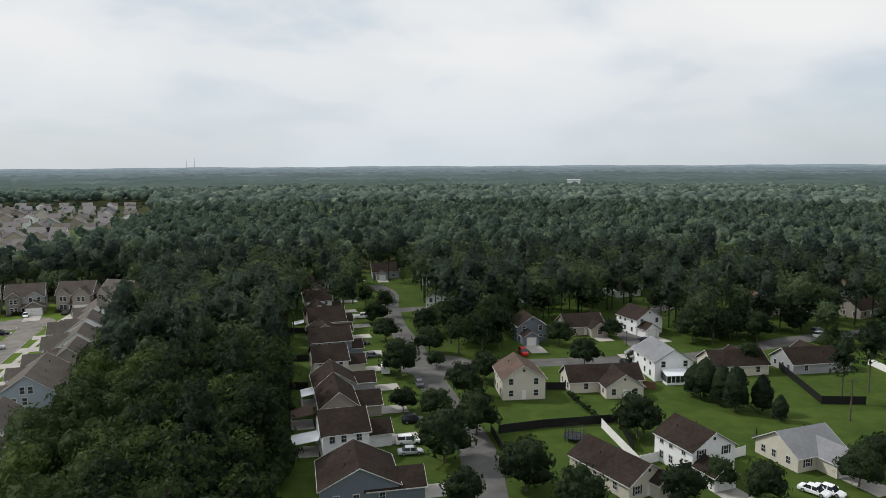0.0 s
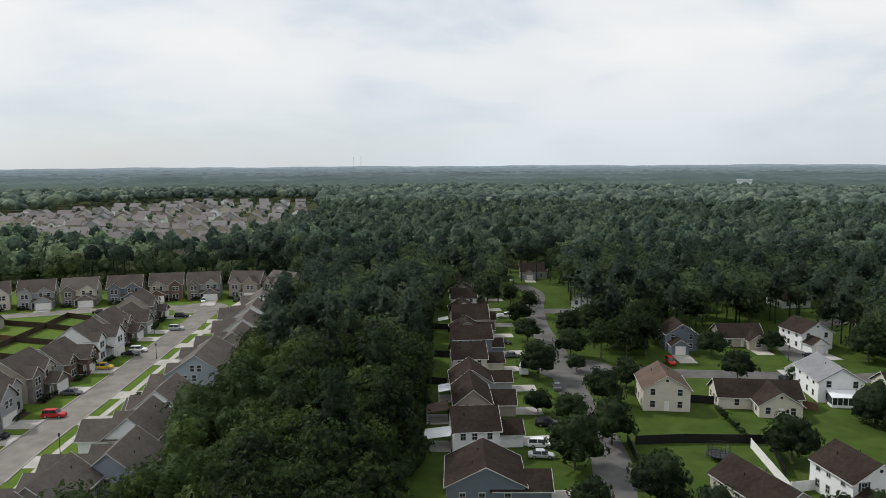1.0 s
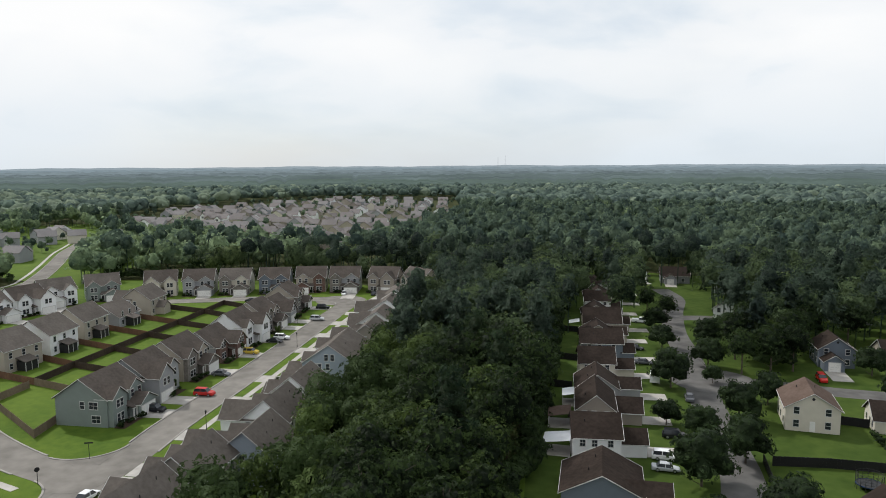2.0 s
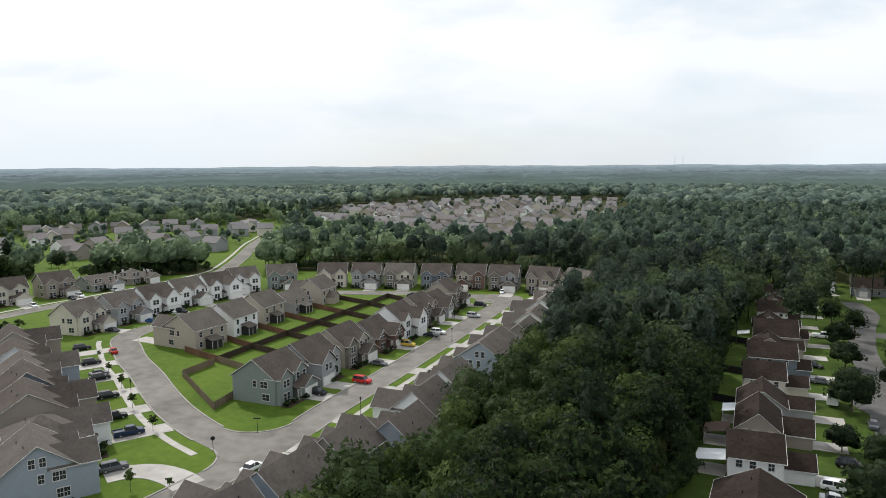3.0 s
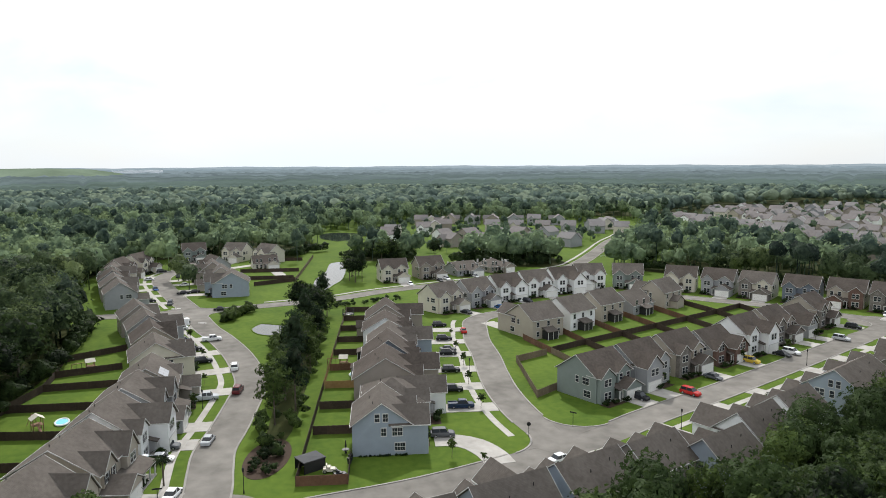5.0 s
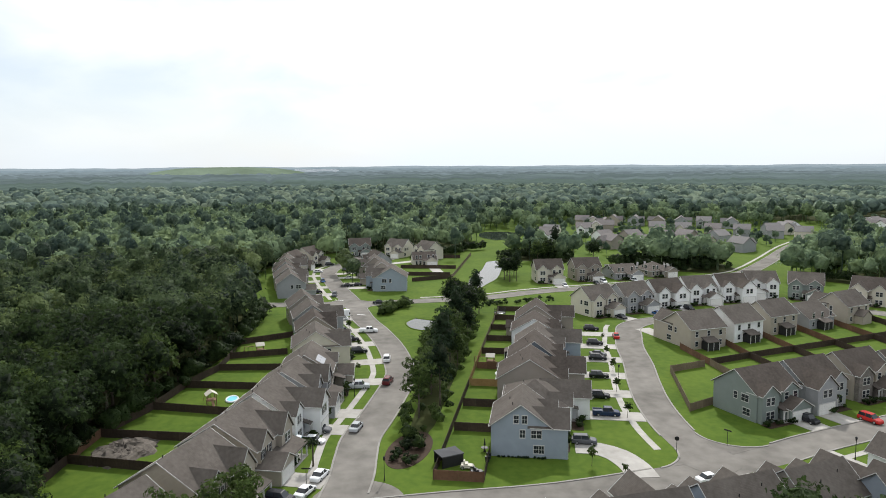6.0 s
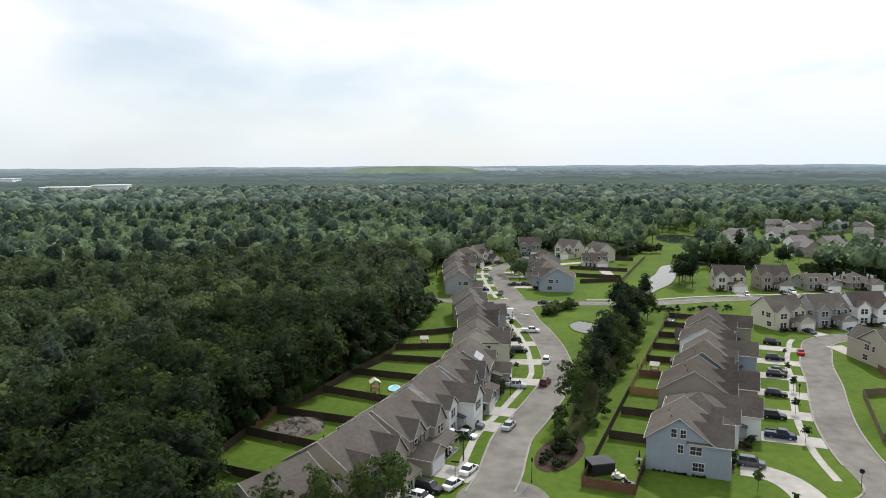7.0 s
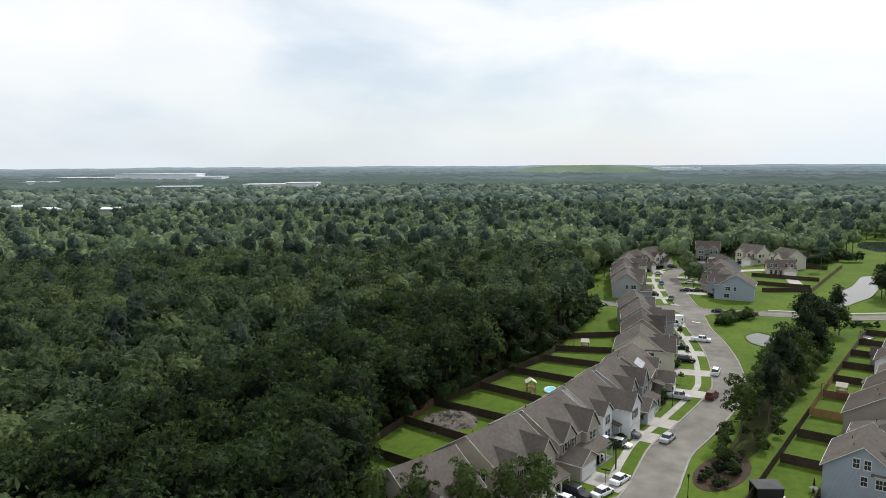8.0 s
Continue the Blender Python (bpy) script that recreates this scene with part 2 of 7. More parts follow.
HAZY_FAR_LEAF = [leaf_material("hazy_far_oak", (0.084, 0.117, 0.108), (0.172, 0.226, 0.183), 0.0, 0.0, 1.8, 0.3, 0.22, 1.9), leaf_material("hazy_far_light", (0.128, 0.166, 0.136), (0.254, 0.309, 0.230), 0.0, 0.0, 1.8, 0.3, 0.22, 1.9)]
for m in HAZY_MID_LEAF + HAZY_FAR_LEAF:
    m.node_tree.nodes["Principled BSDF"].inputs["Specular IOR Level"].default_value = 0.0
# far roofs are paler than the near shingles, with haze put into the colour
HAZED_ROOF = [material("hazed_shingles", (0.150, 0.135, 0.130), 0.9, second=(0.200, 0.183, 0.178), grain=1.0, patch=0.1), material("hazed_shingles_grey", (0.170, 0.160, 0.158), 0.9, second=(0.215, 0.204, 0.202), grain=1.0, patch=0.1)]
RUBBER = plain("rubber", (0.015, 0.015, 0.016), 0.8)
CHROME = plain("alloy", (0.45, 0.46, 0.47), 0.35, 0.8)
METAL = plain("dark_metal", (0.02, 0.02, 0.022), 0.5, 0.4)
WATER = plain("pond_water", (0.035, 0.045, 0.040), 0.03)
WATER.node_tree.nodes["Principled BSDF"].inputs["Specular IOR Level"].default_value = 0.6
PAINT = {n: plain("paint_" + n, c, 0.25) for n, c in (
    ("white", (0.75, 0.76, 0.77)), ("black", (0.012, 0.013, 0.016)), ("silver", (0.42, 0.44, 0.46)), ("grey", (0.10, 0.105, 0.115)),
    ("red", (0.42, 0.022, 0.018)), ("maroon", (0.12, 0.022, 0.025)), ("blue", (0.03, 0.10, 0.27)), ("navy", (0.014, 0.028, 0.065)), ("yellow", (0.50, 0.36, 0.05)))}
TEAL = plain("teal_plastic", (0.03, 0.30, 0.27), 0.4)
CYAN = plain("pool_blue", (0.18, 0.58, 0.68), 0.3)
WOOD = material("deck_wood", (0.22, 0.13, 0.08), 0.8, vary=0.2, grain=3.0)
TIN = plain("white_awning", (0.72, 0.75, 0.78), 0.35)

# ---- building tools ----
def mesh(name, verts, faces, mat=None, mats=None, index=None):
    me = bpy.data.meshes.new(name)
    me.from_pydata([tuple(v) for v in verts], [], faces)
    for q in (mats or ([mat] if mat else [])):
        me.materials.append(q)
    if index is not None:
        me.polygons.foreach_set("material_index", index)
    me.update()
    return me


class Solid:
    """Collects boxes, prisms and slabs into one mesh."""
    def __init__(self):
        self.v, self.f = [], []

    def add(self, verts, faces):
        n = len(self.v)
        self.v += [tuple(p) for p in verts]
        self.f += [tuple(i + n for i in q) for q in faces]
        return self

    def box(self, x0, x1, y0, y1, z0, z1):
        return self.add([(x0, y0, z0), (x1, y0, z0), (x1, y1, z0), (x0, y1, z0), (x0, y0, z1), (x1, y0, z1), (x1, y1, z1), (x0, y1, z1)],
                        [(3, 2, 1, 0), (4, 5, 6, 7), (0, 1, 5, 4), (1, 2, 6, 5), (2, 3, 7, 6), (3, 0, 4, 7)])

    def loft(self, rings, close=True):
        """Rings of the same number of points, joined, capped at both ends."""
        k = len(rings[0])
        v = [p for r in rings for p in r]
        f = [(a * k + i, a * k + (i + 1) % k, (a + 1) * k + (i + 1) % k, (a + 1) * k + i) for a in range(len(rings) - 1) for i in range(k)]
        if close:
            f += [tuple(range(k - 1, -1, -1)), tuple((len(rings) - 1) * k + i for i in range(k))]
        return self.add(v, f)

    def tube(self, p0, p1, r0, r1, k=8):
        p0, p1 = Vector(p0), Vector(p1)
        q = (p1 - p0).to_track_quat("Z", "Y")
        ring = lambda p, r: [p + q @ Vector((r * math.cos(2 * math.pi * i / k), r * math.sin(2 * math.pi * i / k), 0)) for i in range(k)]
        return self.loft([ring(p0, r0), ring(p1, r1)])

    def mesh(self, name, mat):
        return mesh(name, self.v, self.f, mat)


def part(name, data, parent, m=None, label=""):
    """Links a mesh (or a Solid's mesh) as one part under a thing or a part."""
    ob = new(name, data)
    ob.parent = parent
    if m is not None:
        ob.matrix_basis = m
    if label:
        ob["label"] = label
    return ob


def thing(name, m, label, category, group=""):
    ob = new(name)
    ob.empty_display_size = 0.3
    ob.matrix_basis = m
    return tagged(ob, label, category, group)


def spline(points, step=2.0):
    """A smooth line through the points, sampled evenly."""
    p = [np.array(q, float) for q in points]
    p = [2 * p[0] - p[1]] + p + [2 * p[-1] - p[-2]]
    out = []
    for i in range(1, len(p) - 2):
        n = max(2, int(np.linalg.norm(p[i + 1] - p[i]) / step))
        for k in range(n):
            t = k / n
            out.append(0.5 * (2 * p[i] + (p[i + 1] - p[i - 1]) * t + (2 * p[i - 1] - 5 * p[i] + 4 * p[i + 1] - p[i + 2]) * t * t + (3 * p[i] - p[i - 1] - 3 * p[i + 1] + p[i + 2]) * t ** 3))
    out.append(p[-2])
    return np.array(out)


def ribbon(line, left, right, z0, z1):
    """A flat strip between two offsets from a line, with thickness."""
    d = np.gradient(line, axis=0)
    d /= np.linalg.norm(d, axis=1)[:, None]
    n = np.stack([-d[:, 1], d[:, 0]], 1)
    a, b = line + n * left, line + n * right
    s = Solid()
    s.loft([[(a[i][0], a[i][1], z0), (b[i][0], b[i][1], z0), (b[i][0], b[i][1], z1), (a[i][0], a[i][1], z1)] for i in range(len(line))])
    return s


def near_line(x, y, line):
    return np.min(np.hypot(line[:, 0] - x, line[:, 1] - y))


def inside(x, y, poly):
    hit, n = False, len(poly)
    for i in range(n):
        (x0, y0), (x1, y1) = poly[i], poly[i - 1]
        if (y0 > y) != (y1 > y) and x < (x1 - x0) * (y - y0) / (y1 - y0) + x0:
            hit = not hit
    return hit

# ---- ground, roads, ponds ----
def ground():
    rings, k = [0.0, 150.0, 400.0, 900.0, 2000.0, 4950.0], 96
    v, f = [(0.0, 0.0, 0.0)], []
    for r in rings[1:]:
        v += [(r * math.cos(2 * math.pi * i / k), r * math.sin(2 * math.pi * i / k), 0.0) for i in range(k)]
    f += [(0, 1 + i, 1 + (i + 1) % k) for i in range(k)]
    for a in range(len(rings) - 2):
        f += [(1 + a * k + i, 1 + (a + 1) * k + i, 1 + (a + 1) * k + (i + 1) % k, 1 + a * k + (i + 1) % k) for i in range(k)]
    tagged(new("ground", mesh("ground", v, f, GRASS)), "flat ground with mown green lawns", "ground", kind="structure")


ground()
S1 = spline([(-87.5, 11), (-88, 30), (-88, 50), (-91, 72), (-95, 90), (-99.5, 104), (-106, 129), (-113.5, 156), (-121, 182), (-127, 203), (-132, 222)])
S1B = spline([(-128, 205), (-132, 220), (-136, 227), (-143, 229.5), (-151, 226.5), (-171, 219), (-189, 207.5), (-201, 199), (-209, 186), (-211, 165), (-207, 145), (-203, 128)])
S2 = spline([(-93, 79), (-101, 79.5), (-112, 80.5), (-126, 83.5), (-140, 88), (-155, 93.5), (-171, 98.5), (-184, 104), (-194.5, 109), (-200.5, 117), (-203, 128)])
S3 = spline([(-52, -6), (-68, 4), (-82, 11.5), (-98, 16), (-108, 17.5), (-117, 19), (-127, 22.5), (-143, 27.5), (-154, 30.5), (-163, 31.5), (-184, 31), (-205, 28.5), (-222, 25.5), (-250, 23), (-278, 19), (-303, 16), (-323, 14.5), (-340, 16.5), (-360, 25), (-376, 30)])
SC = spline([(-262, -60), (-252, 0), (-249, 30), (-250, 50), (-252, 75), (-258, 92), (-262, 107), (-266, 130), (-272, 165), (-285, 203), (-300, 222), (-330, 252), (-370, 290), (-430, 350), (-520, 400)])
O1 = spline([(9, 40), (7, 80), (6.5, 105), (6, 123), (2.5, 140), (-2, 160), (-6, 180), (-10, 200), (-16, 225), (-20, 255), (-22, 280), (-30, 300)])
O2 = spline([(-4, 177), (10, 180), (25, 180), (43, 182), (61, 183), (85, 193), (107, 204), (140, 214)])
O3 = spline([(-18, 246), (-8, 250), (2, 248)])
O4 = spline([(61, 183), (56, 200), (60, 230), (90, 260)])
O5 = spline([(40, 60), (62, 92), (80, 98), (110, 90)])
LINES = {"main": S1, "upper": S1B, "middle": S2, "curving": S3, "collector": SC, "old": O1, "cross": O2}


def edge_line(line, off):
    d = np.gradient(line, axis=0)
    d /= np.linalg.norm(d, axis=1)[:, None]
    return line + np.stack([-d[:, 1], d[:, 0]], 1) * off, d


CORNERS = []


def corner(a, sa, b, sb, near, r, z):
    """Rounds off the corner between one edge of road a and one of road b, near a place: asphalt to a curved kerb. The edges run along sa and sb times the roads' ways."""
    la, da = edge_line(a, sa[0] * 3.7)
    lb, db = edge_line(b, sb[0] * 3.7)
    gap = np.hypot(la[:, None, 0] - lb[None, :, 0], la[:, None, 1] - lb[None, :, 1]) + 0.05 * np.hypot(la[:, None, 0] - near[0], la[:, None, 1] - near[1])
    i, j = np.unravel_index(int(gap.argmin()), gap.shape)
    p, q, u, v = la[i], lb[j], da[i] * sa[1], db[j] * sb[1]
    k = np.linalg.solve(np.stack([u, -v], 1), q - p)[0]
    c = p + u * k
    half = math.acos(max(-1.0, min(1.0, float(u @ v)))) / 2
    t = r / math.tan(half)
    m = (u + v) / np.linalg.norm(u + v)
    o = c + m * r / math.sin(half)
    p0, p1 = c + u * t, c + v * t
    a0 = math.atan2(p0[1] - o[1], p0[0] - o[0])
    a1 = math.atan2(p1[1] - o[1], p1[0] - o[0])
    a1 = a0 + (a1 - a0 + math.pi) % (2 * math.pi) - math.pi
    arc = np.array([o + r * np.array([math.cos(a0 + (a1 - a0) * n / 14), math.sin(a0 + (a1 - a0) * n / 14)]) for n in range(15)])
    c2 = c - m * 1.0
    fan = np.concatenate([arc, [c2]])
    if np.sum(fan[:, 0] * np.roll(fan[:, 1], -1) - fan[:, 1] * np.roll(fan[:, 0], -1)) < 0:
        fan = fan[::-1]
    tagged(new("road", Solid().loft([[(x, y, -0.2) for x, y in fan], [(x, y, z) for x, y in fan]]).mesh("road", ASPHALT)), "asphalt in the rounded corner of a junction", "road", kind="structure")
    side = 1 if (a1 - a0) < 0 else -1
    tagged(new("kerb", ribbon(arc, -0.05 * side, 0.30 * side, -0.2, 0.14).mesh("kerb", KERB)), "curved concrete kerb at a junction", "kerb", kind="structure")
    CORNERS.append((c[0], c[1], t + 0.6))


def road(line, width, mat, label, z):
    s = ribbon(line, width / 2, -width / 2, -0.2, z)
    ob = new("road", s.mesh("road", mat))
    tagged(ob, label, "road", kind="structure")
    return ob


def kerbs(line, width, others, mat=KERB):
    """Concrete kerbs, a real step, left open where another road joins or the line ends in one."""
    d = np.gradient(line, axis=0)
    d /= np.linalg.norm(d, axis=1)[:, None]
    n = np.stack([-d[:, 1], d[:, 0]], 1)
    for side in (1, -1):
        run = []
        for i, p in enumerate(line):
            q = p + n[i] * side * (width / 2 + 0.2)
            free = all(near_line(q[0], q[1], o) > 4.6 for o in others) and all((q[0] - x) ** 2 + (q[1] - y) ** 2 > r * r for x, y, r in CORNERS)
            if free:
                run.append(i)
            if (not free or i == len(line) - 1) and len(run) > 2:
                a = line[run[0]:run[-1] + 1]
                s = ribbon(a, side * (width / 2 - 0.05), side * (width / 2 + 0.30), -0.2, 0.14)
                tagged(new("kerb", s.mesh("kerb", mat)), "pale concrete kerb beside the road", "kerb", kind="structure")
            if not free:
                run = []


W = 7.4
# side of each road's line, and the way along it that leads out of the junction
corner(S1, (1, 1), S2, (-1, 1), (-97, 84), 8.0, 0.043)
corner(S1, (1, -1), S2, (1, 1), (-96, 75), 8.0, 0.043)
corner(S3, (-1, -1), SC, (-1, 1), (-245, 28), 6.0, 0.045)
corner(S3, (1, -1), SC, (-1, -1), (-245, 19), 6.0, 0.045)
corner(S3, (-1, 1), SC, (1, 1), (-254, 28), 6.0, 0.045)
corner(S3, (1, 1), SC, (1, -1), (-254, 19), 6.0, 0.045)
for nm, ln, zz in (("main", S1, 0.020), ("upper", S1B, 0.026), ("middle", S2, 0.032), ("curving", S3, 0.028), ("collector", SC, 0.036)):
    road(ln, W, ASPHALT, "pale worn asphalt residential street", zz)
    kerbs(ln, W, [o for m2, o in (("main", S1), ("upper", S1B), ("middle", S2), ("curving", S3), ("collector", SC)) if m2 != nm])
for ln, zz in ((O1, 0.020), (O2, 0.026), (O3, 0.032), (O4, 0.030), (O5, 0.030)):
    road(ln, 7.0, OLD_ASPHALT, "grey patched asphalt street under trees", zz)


def fillet(cx, cy, r, mat, z, name, label, k=28, sx=1.0, rot=0.0):
    """A round flat patch: road junction bell, cul-de-sac, island or pond bank."""
    s = Solid()
    ca, sa = math.cos(rot), math.sin(rot)
    ring = [(cx + ca * sx * r * math.cos(2 * math.pi * i / k) - sa * r * math.sin(2 * math.pi * i / k), cy + sa * sx * r * math.cos(2 * math.pi * i / k) + ca * r * math.sin(2 * math.pi * i / k)) for i in range(k)]
    s.loft([[(x, y, -0.2) for x, y in ring], [(x, y, z) for x, y in ring]])
    return tagged(new(name, s.mesh(name, mat)), label, name, kind="structure")


fillet(-139, 229, 9.5, ASPHALT, 0.040, "road", "asphalt turning bulb at the street's bend")
fillet(-95.5, 79.5, 5.4, ASPHALT, 0.042, "road", "asphalt junction mouth")
fillet(-91, 17.0, 7.5, ASPHALT, 0.042, "road", "asphalt junction mouth")
fillet(-249.5, 23.5, 7.0, ASPHALT, 0.044, "road", "asphalt junction mouth")
fillet(-376, 30, 9.0, ASPHALT, 0.040, "road", "asphalt turning circle at the street's end")
fillet(-2, 178, 10.0, OLD_ASPHALT, 0.040, "road", "grey asphalt junction")


def walkway(line, side, i0, i1, others, off=2.6):
    """A pavement of concrete slabs, set back from the kerb by a grass verge."""
    a = line[i0:i1]
    s = ribbon(a, side * (W / 2 + off), side * (W / 2 + off + 1.4), -0.1, 0.055)
    tagged(new("pavement", s.mesh("pavement", CONCRETE)), "pale concrete pavement with a grass verge", "pavement", kind="structure")


def index_near(line, x, y):
    return int(np.argmin(np.hypot(line[:, 0] - x, line[:, 1] - y)))


walkway(S2, 1, index_near(S2, -100, 79.4), index_near(S2, -196, 111), [])
walkway(S3, 1, index_near(S3, -98, 16), index_near(S3, -240, 23), [])
walkway(S3, 1, index_near(S3, -260, 23), index_near(S3, -360, 25), [])
walkway(S1, -1, index_near(S1, -88, 30), index_near(S1, -131, 216), [])
walkway(SC, 1, index_near(SC, -250, 50), index_near(SC, -420, 340), [])


def pond(name, outline, label):
    """Still water in a low bank."""
    pts = spline(outline + outline[:1], 3.0)[:-1]
    c = pts.mean(0)
    bank = Solid().loft([[(*(c + (p - c) * 1.06), 0.02) for p in pts], [(*(c + (p - c) * 1.03), 0.30) for p in pts], [(*(c + (p - c) * 0.97), 0.06) for p in pts]])
    tagged(new("pond_bank", bank.mesh("pond_bank", GRASS)), "low grassy bank round a pond", "bank", kind="structure")
    s = Solid().loft([[(*p, -0.3) for p in pts], [(*p, 0.09) for p in pts]])
    tagged(new("water", s.mesh("water", WATER)), label, "pond", kind="structure")


pond("pond", [(-273.5, 71.8), (-298.6, 78.4), (-321.2, 88.7), (-350.8, 98.9), (-347.5, 106.0), (-300.8, 92.3), (-282.1, 82.6), (-268.1, 74.3)], "long retention pond that mirrors the sky")
pond("pond", [(-220, 43), (-213, 50), (-203, 52), (-201, 45), (-205, 40), (-214, 39)], "small pond among trees")
pond("pond", [(-450, 128), (-462, 146), (-490, 158), (-510, 145), (-505, 130), (-475, 122)], "far pond before the woods")

# lawn of the older gardens, with the shade over them put into its colour
OLD_LAWN = [(-20, 85), (-30, 120), (-40, 170), (-52, 225), (-62, 285), (-64, 338), (-14, 340), (8, 312), (90, 285), (150, 260), (150, 80), (60, 60), (0, 60)]
tagged(new("ground", mesh("ground", [(x, y, 0.008) for x, y in OLD_LAWN][::-1], [tuple(range(len(OLD_LAWN)))], SHADED_GRASS)), "lawns of the older gardens, painted darker for shade", "ground", kind="structure")

# ---- houses ----
def slab(s, a, b, c, d, t=0.18):
    """A roof slope through four corners, with thickness below it."""
    a, b, c, d = Vector(a), Vector(b), Vector(c), Vector(d)
    n = (b - a).cross(d - a).normalized()
    if n.z < 0:
        n = -n
    s.loft([[p - n * t for p in (a, b, c, d)], [a, b, c, d]])


def edging(path, centre, close, h=0.15, t=0.06):
    """One board that follows the roof's edge."""
    s = Solid()
    rings = []
    for x, y, z in path:
        ox, oy = (t if x > centre[0] + 0.01 else -t if x < centre[0] - 0.01 else 0.0), (t if y > centre[1] + 0.01 else -t if y < centre[1] - 0.01 else 0.0)
        rings.append([(x, y, z + 0.01), (x + ox, y + oy, z + 0.01), (x + ox, y + oy, z - h), (x, y, z - h)])
    if close:
        rings.append(rings[0])
    return s.loft(rings, not close)


def gable_roof(x0, x1, y0, y1, eave, ridge, along, over=0.4):
    """Two slopes over the rectangle; along: 'x' or 'y', the ridge's way. Returns roof and edge trim."""
    s = Solid()
    xm, ym = (x0 + x1) / 2, (y0 + y1) / 2
    xa, xb, ya, yb = x0 - over, x1 + over, y0 - over, y1 + over
    if along == "x":
        e = eave - over * (ridge - eave) / (ym - y0)
        slab(s, (xa, ya, e), (xb, ya, e), (xb, ym, ridge), (xa, ym, ridge))
        slab(s, (xb, yb, e), (xa, yb, e), (xa, ym, ridge), (xb, ym, ridge))
        t = edging([(xa, ya, e), (xa, ym, ridge), (xa, yb, e), (xb, yb, e), (xb, ym, ridge), (xb, ya, e)], (xm, ym), True)
    else:
        e = eave - over * (ridge - eave) / (xm - x0)
        slab(s, (xa, yb, e), (xa, ya, e), (xm, ya, ridge), (xm, yb, ridge))
        slab(s, (xb, ya, e), (xb, yb, e), (xm, yb, ridge), (xm, ya, ridge))
        t = edging([(xa, yb - over, e), (xa, ya, e), (xm, ya, ridge), (xb, ya, e), (xb, yb - over, e)], (xm, yb - over), False)
    return s, t


def hip_roof(x0, x1, y0, y1, eave, ridge, over=0.4):
    s = Solid()
    hy = (y1 - y0) / 2
    k = (ridge - eave) / hy
    e = eave - over * k
    ym, xa, xb = (y0 + y1) / 2, x0 + hy, x1 - hy
    if xb < xa:
        xa = xb = (x0 + x1) / 2
    a, b, c, d = (x0 - over, y0 - over, e), (x1 + over, y0 - over, e), (x1 + over, y1 + over, e), (x0 - over, y1 + over, e)
    r, q = (xa, ym, ridge), (xb, ym, ridge)
    low = [(*p[:2], p[2] - 0.18) for p in (a, b, c, d)]
    s.add([a, b, c, d, r, q, *low], [(0, 1, 5, 4), (1, 2, 5), (2, 3, 4, 5), (3, 0, 4), (0, 6, 7, 1), (1, 7, 8, 2), (2, 8, 9, 3), (3, 9, 6, 0), (9, 8, 7, 6)])
    return s, edging([a, d, c, b], ((x0 + x1) / 2, ym), True)


def prism(x0, x1, y0, y1, eave, ridge, along):
    """Walls of a gabled block, closed to the ridge."""
    s = Solid()
    if along == "x":
        ym = (y0 + y1) / 2
        s.loft([[(x, y0, 0), (x, y1, 0), (x, y1, eave), (x, ym, ridge - 0.15), (x, y0, eave)] for x in (x0, x1)])
    elif along == "y":
        xm = (x0 + x1) / 2
        s.loft([[(x0, y, 0), (x1, y, 0), (x1, y, eave), (xm, y, ridge - 0.15), (x0, y, eave)] for y in (y0, y1)])
    else:
        s.box(x0, x1, y0, y1, 0, eave)
    return s


def unit_window():
    f = Solid()
    f.box(-0.62, -0.5, -0.06, 0.0, -0.12, 1.12).box(0.5, 0.62, -0.06, 0.0, -0.12, 1.12).box(-0.5, 0.5, -0.06, 0.0, 1.0, 1.12).box(-0.5, 0.5, -0.09, 0.0, -0.12, 0.0)
    f.box(-0.5, 0.5, -0.045, -0.005, 0.47, 0.53).box(-0.02, 0.02, -0.042, -0.005, 0.0, 0.47).box(-0.02, 0.02, -0.042, -0.005, 0.53, 1.0)
    g = Solid().box(-0.5, 0.5, -0.03, 0.0, 0.0, 1.0)
    p = Solid().box(-0.17, 0.17, -0.05, 0.0, -0.06, 1.06)
    return f.mesh("window", TRIM), g.mesh("pane", GLASS), p.mesh("shutter", SHUTTER)


WINDOW, PANE, PANEL = unit_window()


def far_window():
    """Frame and pane in one, for houses far off."""
    s = Solid().box(-0.62, 0.62, -0.05, 0.0, -0.12, 1.12)
    n = len(s.f)
    s.box(-0.5, 0.5, -0.07, -0.045, 0.0, 0.47).box(-0.5, 0.5, -0.07, -0.045, 0.53, 1.0)
    return mesh("window", s.v, s.f, mats=[TRIM, GLASS], index=[0] * n + [1] * (len(s.f) - n))


FAR_WINDOW = far_window()


def window(house, x, y, z, turn, w=0.95, h=1.5, shutters=False):
    """A sash window on a wall; turn: degrees of its outward way from the front."""
    near = math.hypot(house.location.x, house.location.y) < 135
    ob = part("window", WINDOW if near else FAR_WINDOW, house, pose(x, y, z, 0, 0, turn) @ Matrix.Diagonal((w, 1, h, 1)))
    if near:
        part("pane", PANE, ob)
    if shutters and near:
        for sx in (-0.82, 0.82):
            part("shutter", PANEL, ob, pose(sx, 0, 0))
    return ob


